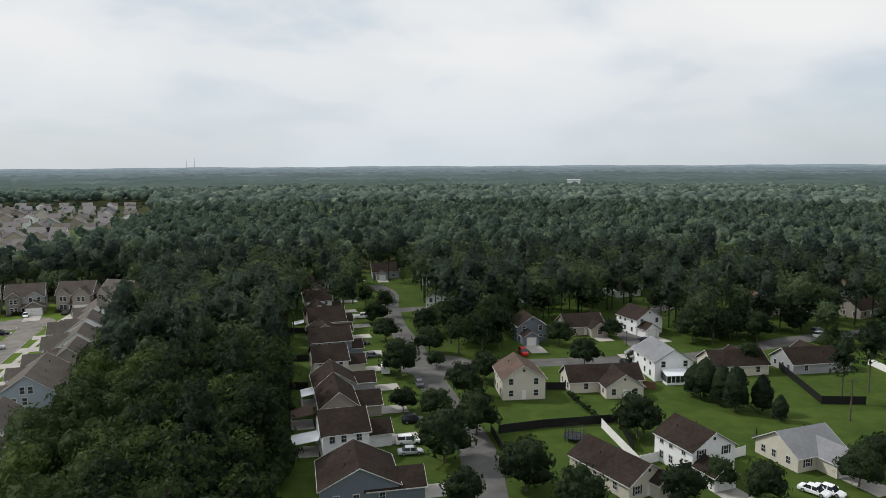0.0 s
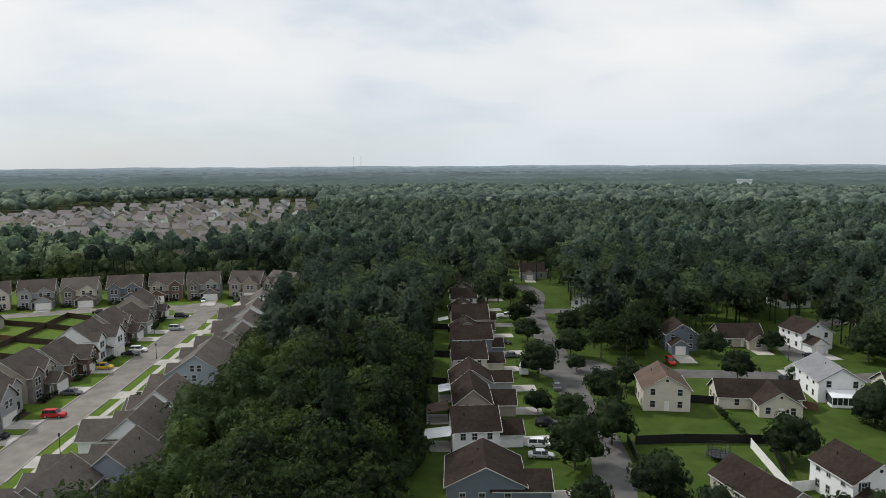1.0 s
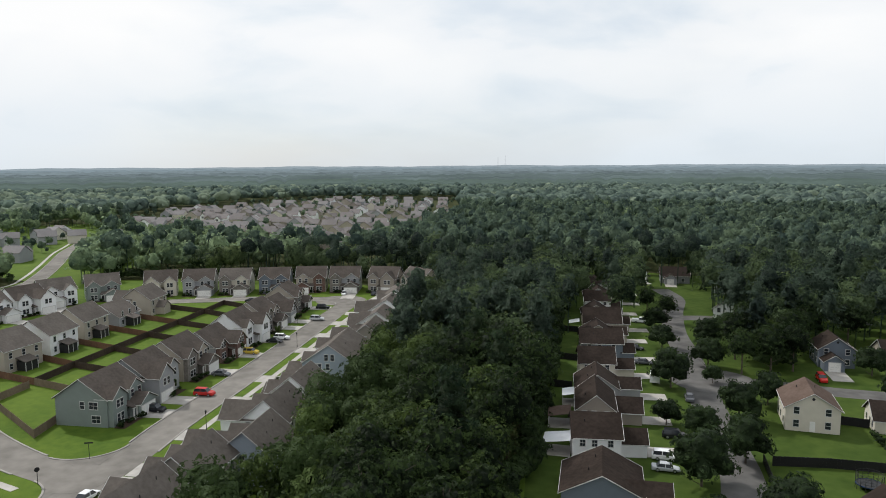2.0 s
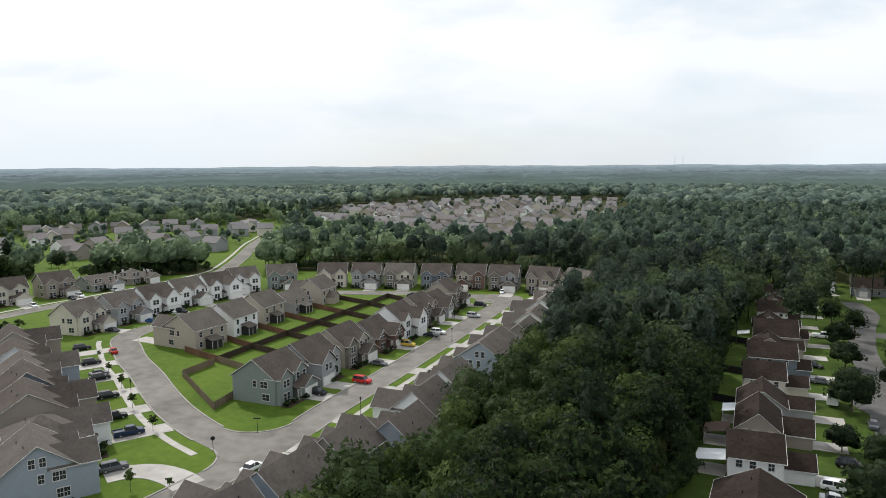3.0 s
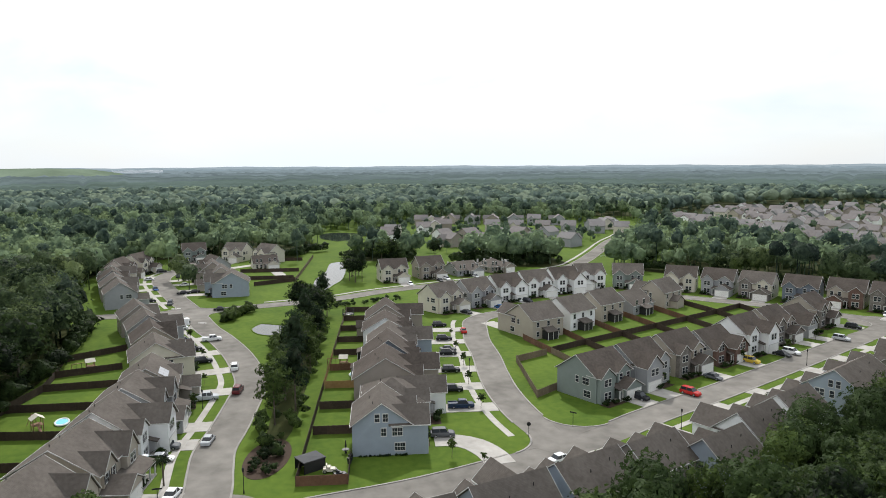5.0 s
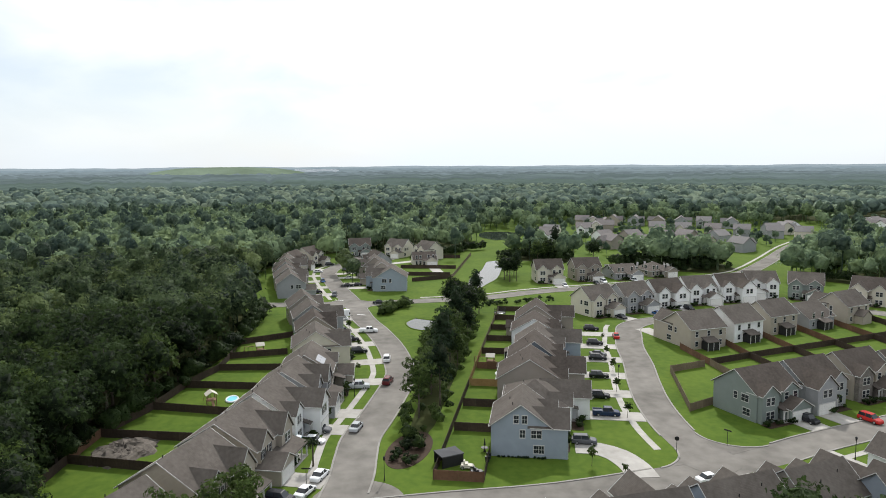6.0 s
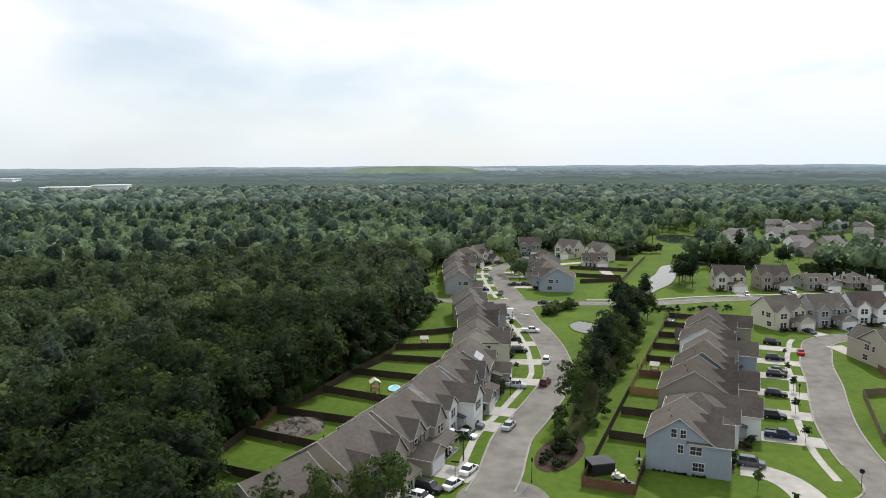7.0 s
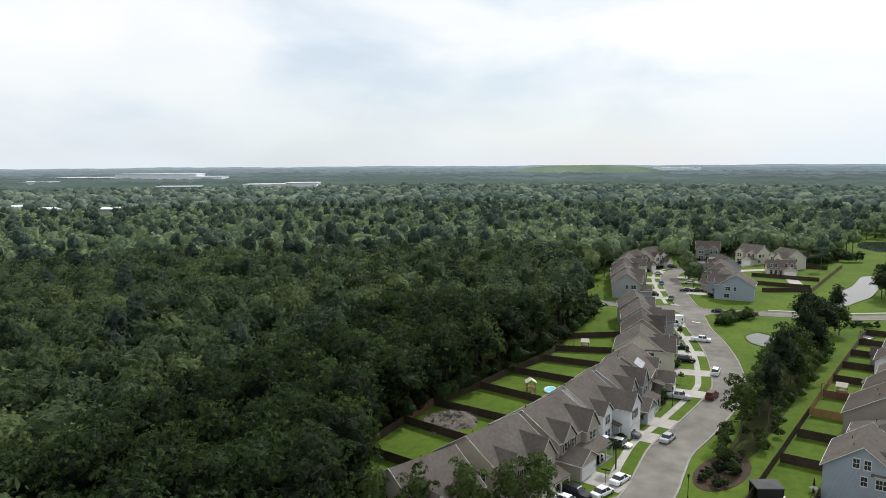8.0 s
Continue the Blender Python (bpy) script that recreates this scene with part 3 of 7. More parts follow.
def garage_door(w, h=2.3):
    s = Solid()
    for i in range(4):
        s.box(-w / 2, w / 2, -0.05, 0, 0.03 + i * h / 4, (i + 1) * h / 4)
        k = int(w / 0.62)
        for j in range(k):
            x = -w / 2 + (j + 0.5) * w / k
            s.box(x - 0.22, x + 0.22, -0.075, -0.05, 0.03 + (i + 0.2) * h / 4, (i + 0.82) * h / 4)
    f = Solid().box(-w / 2 - 0.15, -w / 2, -0.09, 0, 0, h + 0.15).box(w / 2, w / 2 + 0.15, -0.09, 0, 0, h + 0.15).box(-w / 2, w / 2, -0.09, 0, h, h + 0.15)
    return s.mesh("garage_door", GARAGE), f.mesh("frame", TRIM)


GDOOR = {w: garage_door(w) for w in (2.6, 4.9)}
VENT = Solid().tube((0, 0, -0.3), (0, 0, 0.45), 0.07, 0.07, 6).mesh("vent_pipe", METAL)


def driveway(house, x, y0, y1, w=5.2):
    """Concrete slabs from the garage to the road's edge; without y1 it runs until it meets one."""
    s = Solid()
    if y1 is None:
        y1 = y0 - 1.0
        while y0 - y1 < 22:
            p = house.matrix_basis @ Vector((x, y1, 0))
            if min(near_line(p.x, p.y, l) for l in LINES.values()) < 4.1:
                break
            y1 -= 0.4
    n = max(2, int((y0 - y1) / 3))
    rings = []
    for i in range(n):
        a, b = y0 + (y1 - y0) * i / n, y0 + (y1 - y0) * (i + 1) / n
        for yy, z in ((a, 0.045), (a - 0.04, 0.070), (b + 0.04, 0.070), (b, 0.045)):
            rings.append([(x - w / 2, yy, -0.1), (x + w / 2, yy, -0.1), (x + w / 2, yy, z), (x - w / 2, yy, z)])
    return s.loft(rings)


def new_house(x, y, h, wall, w=12.0, d=10.7, eave=6.0, rise=3.9, roof=0, side=1, front=2, drive=8.0, accent=None, rear="", label="", gables=True, hip=False, reach=0.0, attic=False, long_porch=False):
    """A two-storey tract house. Front is -y. side: where the garage stands; front: pattern of the street face; rear: '', 'porch' or 'bump'."""
    lab = label or "two-storey %s sided house with a taupe shingle roof" % wall
    ob = thing("house", pose(x, y, 0, 0, 0, h + 90), lab, "house", "tract houses")
    wm, rm = SIDING[wall], SHINGLES[roof]
    ridge = eave + rise
    hw, hd = w / 2, d / 2
    am = STONE if accent == "stone" else BRICK if accent == "brick" else wm
    part("wall", prism(-hw, hw, -hd, hd, eave, ridge, "" if hip else "x").mesh("wall", wm), ob)
    s, t = hip_roof(-hw, hw, -hd, hd, eave, ridge) if hip else gable_roof(-hw, hw, -hd, hd, eave, ridge, "x")
    rf = part("roof", s.mesh("roof", rm), ob)
    part("trim", t.mesh("trim", TRIM), ob)
    for vx, vy in ((-0.25 * w, 1.6), (0.12 * w, 2.3)) if math.hypot(x, y) < 175 else ():
        part("vent_pipe", VENT, rf, pose(vx, vy, ridge - rise * vy / hd))
    # wings toward the street: garage wing and entry gable
    top = 2.6 if long_porch else 1.7
    gx = side * (hw - 2.96)
    ex = -side * (hw - 2.6)
    two = front in (1, 3)
    proj = reach or (4.2 if front != 3 else 2.6)
    we = eave if two else 3.1
    wr = we + (2.6 if two else 1.7)
    back = -hd + min(hd - 0.3, max(0.4, (wr - eave) * hd / rise + 0.2))
    part("wall", prism(gx - 2.9, gx + 2.9, -hd - proj, -hd + 0.05, we, wr, "y").mesh("wall", am if accent else wm), ob)
    s, t = gable_roof(gx - 2.9, gx + 2.9, -hd - proj, back, we, wr, "y")
    part("roof", s.mesh("roof", rm), ob)
    part("trim", t.mesh("trim", TRIM), ob)
    gd = part("garage_door", GDOOR[4.9][0], ob, pose(gx, -hd - proj - 0.01, 0), "white panelled garage door")
    part("frame", GDOOR[4.9][1], gd)
    if two:
        window(ob, gx - 0.75, -hd - proj, 3.7, 0, 0.95, 1.5, True)
        window(ob, gx + 0.75, -hd - proj, 3.7, 0, 0.95, 1.5)
    else:
        wy = -hd - 0.5 if front == 2 else -hd
        window(ob, gx - 1.25, wy, 4.1, 0, 0.95, 1.4, True)
        window(ob, gx + 1.25, wy, 4.1, 0, 0.95, 1.4, True)
    if front == 2:
        # small gable over the upper windows
        s, t = gable_roof(gx - 2.3, gx + 2.3, -hd - 0.5, -hd + top * hd / rise, eave + 0.1, eave + top, "y", 0.3)
        part("roof", s.mesh("roof", rm), ob)
        part("trim", t.mesh("trim", TRIM), ob)
        part("wall", prism(gx - 2.3, gx + 2.3, -hd - 0.5, -hd + 0.5, eave + 0.1, eave + top, "y").mesh("wall", wm), ob, pose(0, 0, 0))
    # entry gable
    if gables:
        e2 = eave
        er = eave + (min(3.0, rise - 0.3) if long_porch else 1.9)
        part("wall", prism(ex - 2.3, ex + 2.3, -hd - 1.1, -hd + 0.05, e2, er, "y").mesh("wall", am), ob)
        s, t = gable_roof(ex - 2.3, ex + 2.3, -hd - 1.1, -hd + (er - eave) * hd / rise, e2, er, "y", 0.3)
        part("roof", s.mesh("roof", rm), ob)
        part("trim", t.mesh("trim", TRIM), ob)
        for dx in (-0.62, 0.62):
            window(ob, ex + dx, -hd - 1.1, 3.7, 0, 0.9, 1.5, False)
            window(ob, ex + dx, -hd - 1.1, 0.8, 0, 0.9, 1.5, False)
    else:
        for dx in (-1.0, 1.0):
            window(ob, ex + dx, -hd, 3.7, 0, 0.9, 1.5, True)
            window(ob, ex + dx, -hd, 0.8, 0, 0.9, 1.5, False)
    # porch between the entry gable and the garage
    p0, p1 = (ex + 2.3, gx - 2.9) if side > 0 else (gx + 2.9, ex - 2.3)
    if p1 - p0 < 1.2:
        p0, p1 = (p0 - 1.5, p1 + 0.0) if side > 0 else (p0, p1 + 1.5)
    if long_porch:
        q0, q1 = (ex - 2.6, gx - 2.95) if side > 0 else (gx + 2.95, ex + 2.6)
        s = Solid()
        slab(s, (q0 - 0.3, -hd - 3.9, 2.7), (q1 + 0.2, -hd - 3.9, 2.7), (q1 + 0.2, -hd - 1.05, 3.55), (q0 - 0.3, -hd - 1.05, 3.55), 0.16)
        pr = part("porch_roof", s.mesh("porch_roof", rm), ob)
        part("beam", Solid().box(q0 - 0.1, q1 + 0.1, -hd - 3.75, -hd - 3.5, 2.3, 2.62).mesh("beam", TRIM), pr)
        for i in range(4):
            px = q0 + 0.05 + (q1 - q0 - 0.1) * i / 3
            part("post", Solid().box(px - 0.11, px + 0.11, -hd - 3.74, -hd - 3.52, 0.1, 2.31).mesh("post", TRIM), ob)
        part("porch_floor", Solid().box(q0 - 0.2, q1 + 0.1, -hd - 3.9, -hd - 1.12, -0.05, 0.16).mesh("porch_floor", CONCRETE), ob)
    s = Solid()
    slab(s, (p0 - 0.3, -hd - 2.7, 2.75), (p1 + 0.3, -hd - 2.7, 2.75), (p1 + 0.3, -hd - 0.0, 3.5), (p0 - 0.3, -hd - 0.0, 3.5), 0.15)
    pr = part("porch_roof", s.mesh("porch_roof", rm), ob)
    part("beam", Solid().box(p0 - 0.2, p1 + 0.2, -hd - 2.6, -hd - 2.4, 2.35, 2.68).mesh("beam", TRIM), pr)
    for px in (p0 + 0.1, p1 - 0.1):
        part("post", Solid().box(px - 0.12, px + 0.12, -hd - 2.6, -hd - 2.36, 0.1, 2.36).mesh("post", TRIM), ob)
    part("porch_floor", Solid().box(p0 - 0.2, p1 + 0.2, -hd - 2.7, -hd - 0.02, -0.05, 0.14).mesh("porch_floor", CONCRETE), ob)
    part("front_door", Solid().box((p0 + p1) / 2 - 0.48, (p0 + p1) / 2 + 0.48, -hd - 0.06, -hd + 0.02, 0.15, 2.2).mesh("front_door", SHUTTER), ob)
    # side and rear windows
    for sx, turn in ((hw, 90), (-hw, -90)):
        for wy, wz in ((-0.3, 3.7), (-2.3, 3.7), (-3.25, 3.7), (-2.75, 0.9), (-3.7, 0.9)):
            window(ob, sx, wy, wz, turn, 0.85, 1.4)
        if attic:
            for wy in (-0.65, 0.85):
                window(ob, sx, wy, eave + 0.35, turn, 0.85, 1.4)
    for wx in (-0.34 * w, 0.0, 0.34 * w):
        window(ob, wx, hd, 3.7, 180, 0.9, 1.4)
        if rear != "porch" or abs(wx) > 0.25 * w:
            window(ob, wx, hd, 0.9, 180, 0.9, 1.4)
    if rear == "porch":
        px = 0.5
        part("porch_screen", Solid().box(px - 1.9, px + 1.9, hd, hd + 2.8, 0.1, 2.5).mesh("porch_screen", DARK), ob, None, "dark screened back porch")
        for qx in (px - 1.95, px, px + 1.95):
            part("post", Solid().box(qx - 0.08, qx + 0.08, hd + 2.78, hd + 2.9, 0, 2.6).mesh("post", TRIM), ob)
        s = Solid()
        slab(s, (px - 2.2, hd + 3.1, 2.55), (px + 2.2, hd + 3.1, 2.55), (px + 2.2, hd, 3.5), (px - 2.2, hd, 3.5), 0.15)
        part("porch_roof", s.mesh("porch_roof", rm), ob)
    elif rear == "bump":
        s, t = gable_roof(-2.4, 2.4, hd - 3.0, hd + 3.0, 2.9, 4.6, "y", 0.3)
        part("wall", prism(-2.4, 2.4, hd - 0.1, hd + 3.0, 2.9, 4.6, "y").mesh("wall", wm), ob)
        part("roof", s.mesh("roof", rm), ob)
    # shrubs' bed and drive
    if drive:
        part("driveway", driveway(ob, gx, -hd - proj - 0.05, None).mesh("driveway", CONCRETE), ob, None, "pale concrete driveway")
    part("flower_bed", Solid().box(min(ex, -ex * 0) - 2.6, max(ex, 0) + 1.0, -hd - 3.6, -hd - 1.2, -0.1, 0.05).mesh("flower_bed", MULCH), ob)
    HOUSES.append((x, y, max(hw, hd) + 2.0))
    return ob


def old_house(x, y, h, wall, roof=2, w=10.0, d=11.0, eave=2.8, rise=2.8, along="y", wing=None, garage=0, label="", drive=0, shutters=True, vent=True):
    """An older, simpler house. Front is -y. wing: (x offset, width, projection) of a gabled front block; garage: side of the garage door."""
    lab = label or "%s sided house with a %s roof" % (wall, ("taupe", "brown", "dark brown", "grey", "rust brown")[roof])
    ob = thing("house", pose(x, y, 0, 0, 0, h + 90), lab, "house", "older houses")
    wm, rm = SIDING[wall], SHINGLES[roof]
    hw, hd, ridge = w / 2, d / 2, eave + rise
    part("wall", prism(-hw, hw, -hd, hd, eave, ridge, along).mesh("wall", wm), ob)
    s, t = gable_roof(-hw, hw, -hd, hd, eave, ridge, along)
    rf = part("roof", s.mesh("roof", rm), ob)
    part("trim", t.mesh("trim", TRIM), ob)
    part("vent_pipe", VENT, rf, pose(1.2 if along == "y" else 2.0, 1.0, ridge - (1.2 * rise / hw if along == "y" else rise / hd)))
    part("vent_pipe", VENT, rf, pose(-2.0, 2.0, ridge - (2.0 * rise / hw if along == "y" else 2.0 * rise / hd)))
    floors = (0.9, 3.5) if eave > 4 else (0.9,)
    for z in floors:
        for wx in (-0.3 * w, 0.28 * w):
            window(ob, wx, -hd, z, 0, 0.95, 1.3, shutters)
            window(ob, wx, hd, z, 180, 0.95, 1.3)
        for sx, turn in ((hw, 90), (-hw, -90)):
            for wy in (-0.28 * d, 0.05 * d, 0.3 * d):
                window(ob, sx, wy, z, turn, 0.85, 1.2)
    if along == "y" and vent:
        part("gable_vent", Solid().tube((0, -hd - 0.06, ridge - 1.2), (0, -hd, ridge - 1.2), 0.3, 0.3, 8).mesh("gable_vent", SHUTTER), ob)
    fy, gx = -hd, 0
    if wing:
        wx, ww, pr = wing
        we = min(eave, 2.7)
        wr = we + ww * 0.34
        part("wall", prism(wx - ww / 2, wx + ww / 2, -hd - pr, -hd + 0.05, we, wr, "y").mesh("wall", wm), ob)
        s, t = gable_roof(wx - ww / 2, wx + ww / 2, -hd - pr, -hd + (hd * 0.85 if eave < 4 and along == "x" else 0.2), we, wr, "y", 0.35)
        part("roof", s.mesh("roof", rm), ob)
        part("trim", t.mesh("trim", TRIM), ob)
        fy, gx = -hd - pr, wx
    if garage:
        k = 4.9 if (wing and wing[1] > 5.5) or not wing else 2.6
        gd = part("garage_door", GDOOR[k][0], ob, pose(gx if wing else garage * w * 0.22, fy - 0.01, 0), "white garage door")
        part("frame", GDOOR[k][1], gd)
    elif wing:
        window(ob, gx, fy, 0.9, 0, 1.3, 1.3, True)
    part("front_door", Solid().box(-0.48, 0.48, -hd - 0.05, -hd + 0.02, 0.1, 2.15).mesh("front_door", GARAGE), ob)
    if drive:
        part("driveway", driveway(ob, gx if wing else garage * w * 0.22, fy - 0.05, fy - drive, 4.6).mesh("driveway", CONCRETE), ob, None, "stained concrete driveway")
    HOUSES.append((x, y, max(hw, hd) + 1.5))
    return ob


HOUSES = []

# ---- houses, street by street ----
# row with its back to the drainage strip, fronts on the middle street
u1, F1 = (-0.953, 0.303), 72.4
def row1(i, off=0.0):
    return -108.5 + i * 14.35 * u1[0] + off * 0.303, 48.6 + i * 14.35 * u1[1] + off * 0.953
new_house(*row1(0), F1, "blue", side=-1, front=3, reach=3.0, drive=0, attic=True, label="pale blue two-storey corner house with attic windows")
new_house(*row1(1, 2.2), F1, "white", side=1, front=1, d=12.5, reach=5.0, eave=5.0, rise=3.4, roof=0, hip=True)
new_house(*row1(2, 1.0), F1, "taupe", side=1, front=3, d=14, reach=5.2, w=12.5, eave=5.8, rise=4.4, roof=1)
new_house(*row1(3, 1.8), F1, "slate", side=1, front=2, d=12.5, reach=5.6, eave=6.0, rise=4.6, roof=1, rear="porch")
new_house(*row1(4, 2.4), F1, "blue", side=1, front=1, d=11.5, reach=5.6, eave=5.6, rise=3.8, roof=0, rear="porch")
new_house(*row1(5, 1.4), F1, "white", side=1, front=2, d=12.5, reach=5.2, w=11, rise=3.5, roof=1)
new_house(*row1(6, 1.8), F1, "taupe", side=1, front=3, d=12, reach=5.2, eave=6.3, rise=4.2, roof=1, rear="bump")

# row that backs onto the tall tree belt, fronts on the main street
new_house(-65.5, 38.5, 184, "beige", side=1, front=2, roof=0, d=9.5)
new_house(-67.2, 53.5, 186, "blue", side=-1, front=1, roof=0, d=9.5)
new_house(-69.8, 68.0, 190, "blue", side=1, front=2, roof=0, d=10.0, rise=3.7, rear="porch")
new_house(-72.2, 81.8, 193, "taupe", side=-1, front=2, roof=0, d=9.0, w=11.0, rise=3.5, rear="porch")
new_house(-69.6, 94.0, 195, "blue", side=1, front=3, roof=0, d=9.6, w=11.0, eave=5.4, reach=6.0)
new_house(-76.9, 108.7, 195, "white", side=1, front=1, roof=0, d=9.2, w=11.5, eave=5.2, rise=3.8)
new_house(-81.2, 122.8, 195, "white", side=-1, front=2, roof=0, d=9.2, w=11.5, eave=5.4, rise=3.6)
new_house(-87.6, 147.8, 197, "blue", side=1, front=2, roof=0, w=18.5, d=12.5, eave=5.6, rise=4.2, attic=True)
new_house(-92.0, 171.0, 197, "taupe", side=1, front=1, roof=0, d=11.5, eave=4.4, rise=4.2)
new_house(-98.3, 187.5, 198, "white", side=1, front=3, roof=0, d=12.0, eave=4.6)
new_house(-103.8, 203.5, 199, "white", side=1, front=1, roof=0, eave=5.0, d=12)
new_house(-109.5, 219.6, 205, "white", side=1, front=2, roof=0, eave=5.2, d=12)

# centre block, fronts on the main street
new_house(-117.5, 102.5, 15, "green", side=1, front=2, drive=6, reach=3.2, roof=1, d=11.5)
new_house(-121.5, 116.5, 15, "grey", side=-1, front=3, drive=6, reach=3.2, roof=1)
new_house(-125.5, 131.5, 15, "beige", side=1, front=2, drive=7, reach=3.2, roof=1, accent="stone")
new_house(-129.5, 147.0, 15, "grey", side=1, front=1, drive=7, reach=3.2, roof=1, accent="brick", eave=4.4, rise=4.0)
new_house(-133.5, 162.5, 15, "white", side=1, front=3, drive=7, reach=3.2, roof=1)
new_house(-138.5, 178.0, 16, "taupe", side=1, front=2, drive=7, reach=3.2, roof=1, accent="stone")
new_house(-143.0, 192.5, 17, "grey", side=-1, front=1, drive=7, reach=3.2, roof=1, eave=4.2)
new_house(-148.5, 206.5, 20, "beige", side=1, front=2, drive=7, reach=3.2, roof=1, accent="stone")

# centre block, backs to the yards, fronts on the upper street
new_house(-172.0, 118.5, 190, "beige", side=1, front=1, drive=7, d=13, roof=0, rear="porch")
new_house(-177.0, 134.0, 197, "white", side=1, front=2, drive=7, d=12, roof=0, rear="porch")
new_house(-182.5, 150.0, 197, "beige", side=-1, front=2, drive=7, roof=0, rear="porch")
new_house(-188.0, 166.0, 197, "grey", side=1, front=2, drive=7, roof=0, eave=3.6, d=13, rear="porch", gables=False)
new_house(-191.5, 183.0, 200, "beige", side=1, front=3, drive=7, roof=0, rear="bump")

# row on the far side of the upper street
new_house(-229.0, 197.0, -35, "green", side=1, front=2, drive=6, roof=0)
new_house(-214.0, 213.0, -48, "cream", side=-1, front=1, drive=6, roof=1)
new_house(-201.5, 221.5, -58, "grey", side=1, front=2, drive=6, roof=1)
new_house(-189.0, 229.0, -62, "cream", side=1, front=2, drive=6, roof=0, accent="stone")
new_house(-175.5, 237.0, -62, "slate", side=1, front=2, drive=6, roof=1)
new_house(-163.0, 245.0, -62, "beige", side=-1, front=2, drive=6, roof=1, accent="brick")
new_house(-150.0, 250.5, -66, "grey", side=1, front=2, drive=6, roof=1, accent="stone")
new_house(-134.0, 256.0, -80, "taupe", side=1, front=3, drive=6, roof=1)
new_house(-119.0, 258.0, -110, "beige", side=1, front=2, drive=6, roof=0)

# row at the bend of the middle street
new_house(-217.5, 106.0, 20, "cream", side=1, front=2, drive=5, roof=0)
new_house(-221.5, 121.0, 14, "grey", side=1, front=2, drive=6, roof=0)
new_house(-226.0, 136.0, 8, "white", side=1, front=3, drive=7, roof=1)
new_house(-230.0, 151.0, 4, "white", side=1, front=2, drive=7, roof=0)
new_house(-232.0, 166.0, 0, "white", side=1, front=1, drive=7, roof=1)
new_house(-236.0, 181.5, -15, "white", side=-1, front=2, drive=7, roof=0)

# beyond the collector road
new_house(-286.0, 111.0, -5, "cream", side=1, front=2, drive=8, roof=1)
new_house(-287.5, 129.0, 0, "taupe", side=1, front=2, drive=8, roof=1)
new_house(-289.0, 147.0, 5, "grey", side=1, front=2, drive=8, roof=0, eave=3.0, rise=3.2, gables=False, d=13)
new_house(-293.0, 165.0, 10, "taupe", side=1, front=2, drive=8, roof=0, eave=3.0, rise=3.2, gables=False, d=13, hip=True)

# west side of the curving street, backs to the great woods
new_house(-78.5, -15.5, 60, "beige", side=1, front=2, drive=9, roof=0, rise=4.1, d=13)
new_house(-93.5, -8.8, 66, "beige", side=-1, front=2, drive=9, roof=0, w=13, d=14, rise=4.4, long_porch=True)
new_house(-108.3, -3.4, 70, "beige", side=-1, front=2, drive=9, roof=0, w=13, d=14, rise=4.2, long_porch=True)
new_house(-122.8, 1.0, 74, "white", side=1, front=1, drive=8, roof=0, d=13, rise=4.4)
new_house(-136.8, 5.0, 77, "grey", side=-1, front=2, drive=8, roof=0, d=13, rise=4.0, long_porch=True)
new_house(-150.0, 8.5, 84, "beige", side=1, front=2, drive=9, roof=0, w=13, d=12, gables=False)
new_house(-172.0, 10.0, 92, "cream", side=-1, front=3, drive=8, roof=0, d=12)
new_house(-190.5, 9.5, 94, "taupe", side=-1, front=2, drive=8, roof=1, long_porch=True)
new_house(-207.5, 8.0, 96, "grey", side=-1, front=1, drive=7, roof=0)
new_house(-224.5, 5.5, 98, "taupe", side=-1, front=2, drive=7, roof=0)
new_house(-272.0, -1.0, 96, "grey", side=-1, front=2, drive=8, roof=0)
new_house(-289.0, -3.0, 96, "taupe", side=-1, front=3, drive=8, roof=0)
new_house(-306.0, -4.5, 94, "grey", side=-1, front=2, drive=8, roof=1)
new_house(-323.5, -5.0, 88, "cream", side=-1, front=1, drive=8, roof=0)
new_house(-341.0, -3.0, 70, "taupe", side=1, front=2, drive=8, roof=1)
new_house(-357.5, 4.5, 60, "cream", side=1, front=2, drive=8, roof=1)

# east side of the curving street, beyond the crossing
new_house(-279.0, 40.5, 262, "blue", side=-1, front=1, drive=8, roof=0, d=13)
new_house(-296.5, 38.0, 264, "beige", side=1, front=2, drive=8, roof=0)
new_house(-314.0, 36.0, 266, "taupe", side=1, front=3, drive=8, roof=0)
new_house(-332.0, 38.5, 285, "grey", side=1, front=2, drive=7, roof=1)
new_house(-349.0, 64.0, 0, "cream", side=1, front=2, drive=3, roof=1, eave=3.2, rise=3.4, gables=False)
new_house(-394.0, 33.0, 0, "green", side=1, front=2, drive=6, roof=1)
new_house(-384.0, 55.0, -40, "cream", side=1, front=2, drive=5, roof=0)
new_house(-370.0, 70.0, -60, "cream", side=1, front=3, drive=5, roof=0)

# older street: row of dark roofs
old_house(-14.0, 107.5, 12, "slate", 2, w=11, d=12, eave=3.4, rise=3.0, along="x", wing=(-2.5, 6.0, 4.0), garage=1, drive=6, label="blue-grey house with a dark brown shingle roof")
old_house(-18.7, 124.0, 17, "white", 2, w=10.0, d=8.2, eave=5.2, rise=2.8, along="y", wing=(2.0, 5.4, 5.0), garage=1, drive=6)
old_house(-22.0, 139.5, 14, "taupe", 2, w=13.0, d=7.4, eave=5.0, rise=3.0, along="x", wing=(3.0, 6.4, 5.5), garage=1, drive=6)
old_house(-25.0, 154.5, 15, "grey", 2, w=10, d=9.0, eave=4.0, rise=3.0, along="x", wing=(2.6, 5.2, 5.0), garage=1, drive=6)
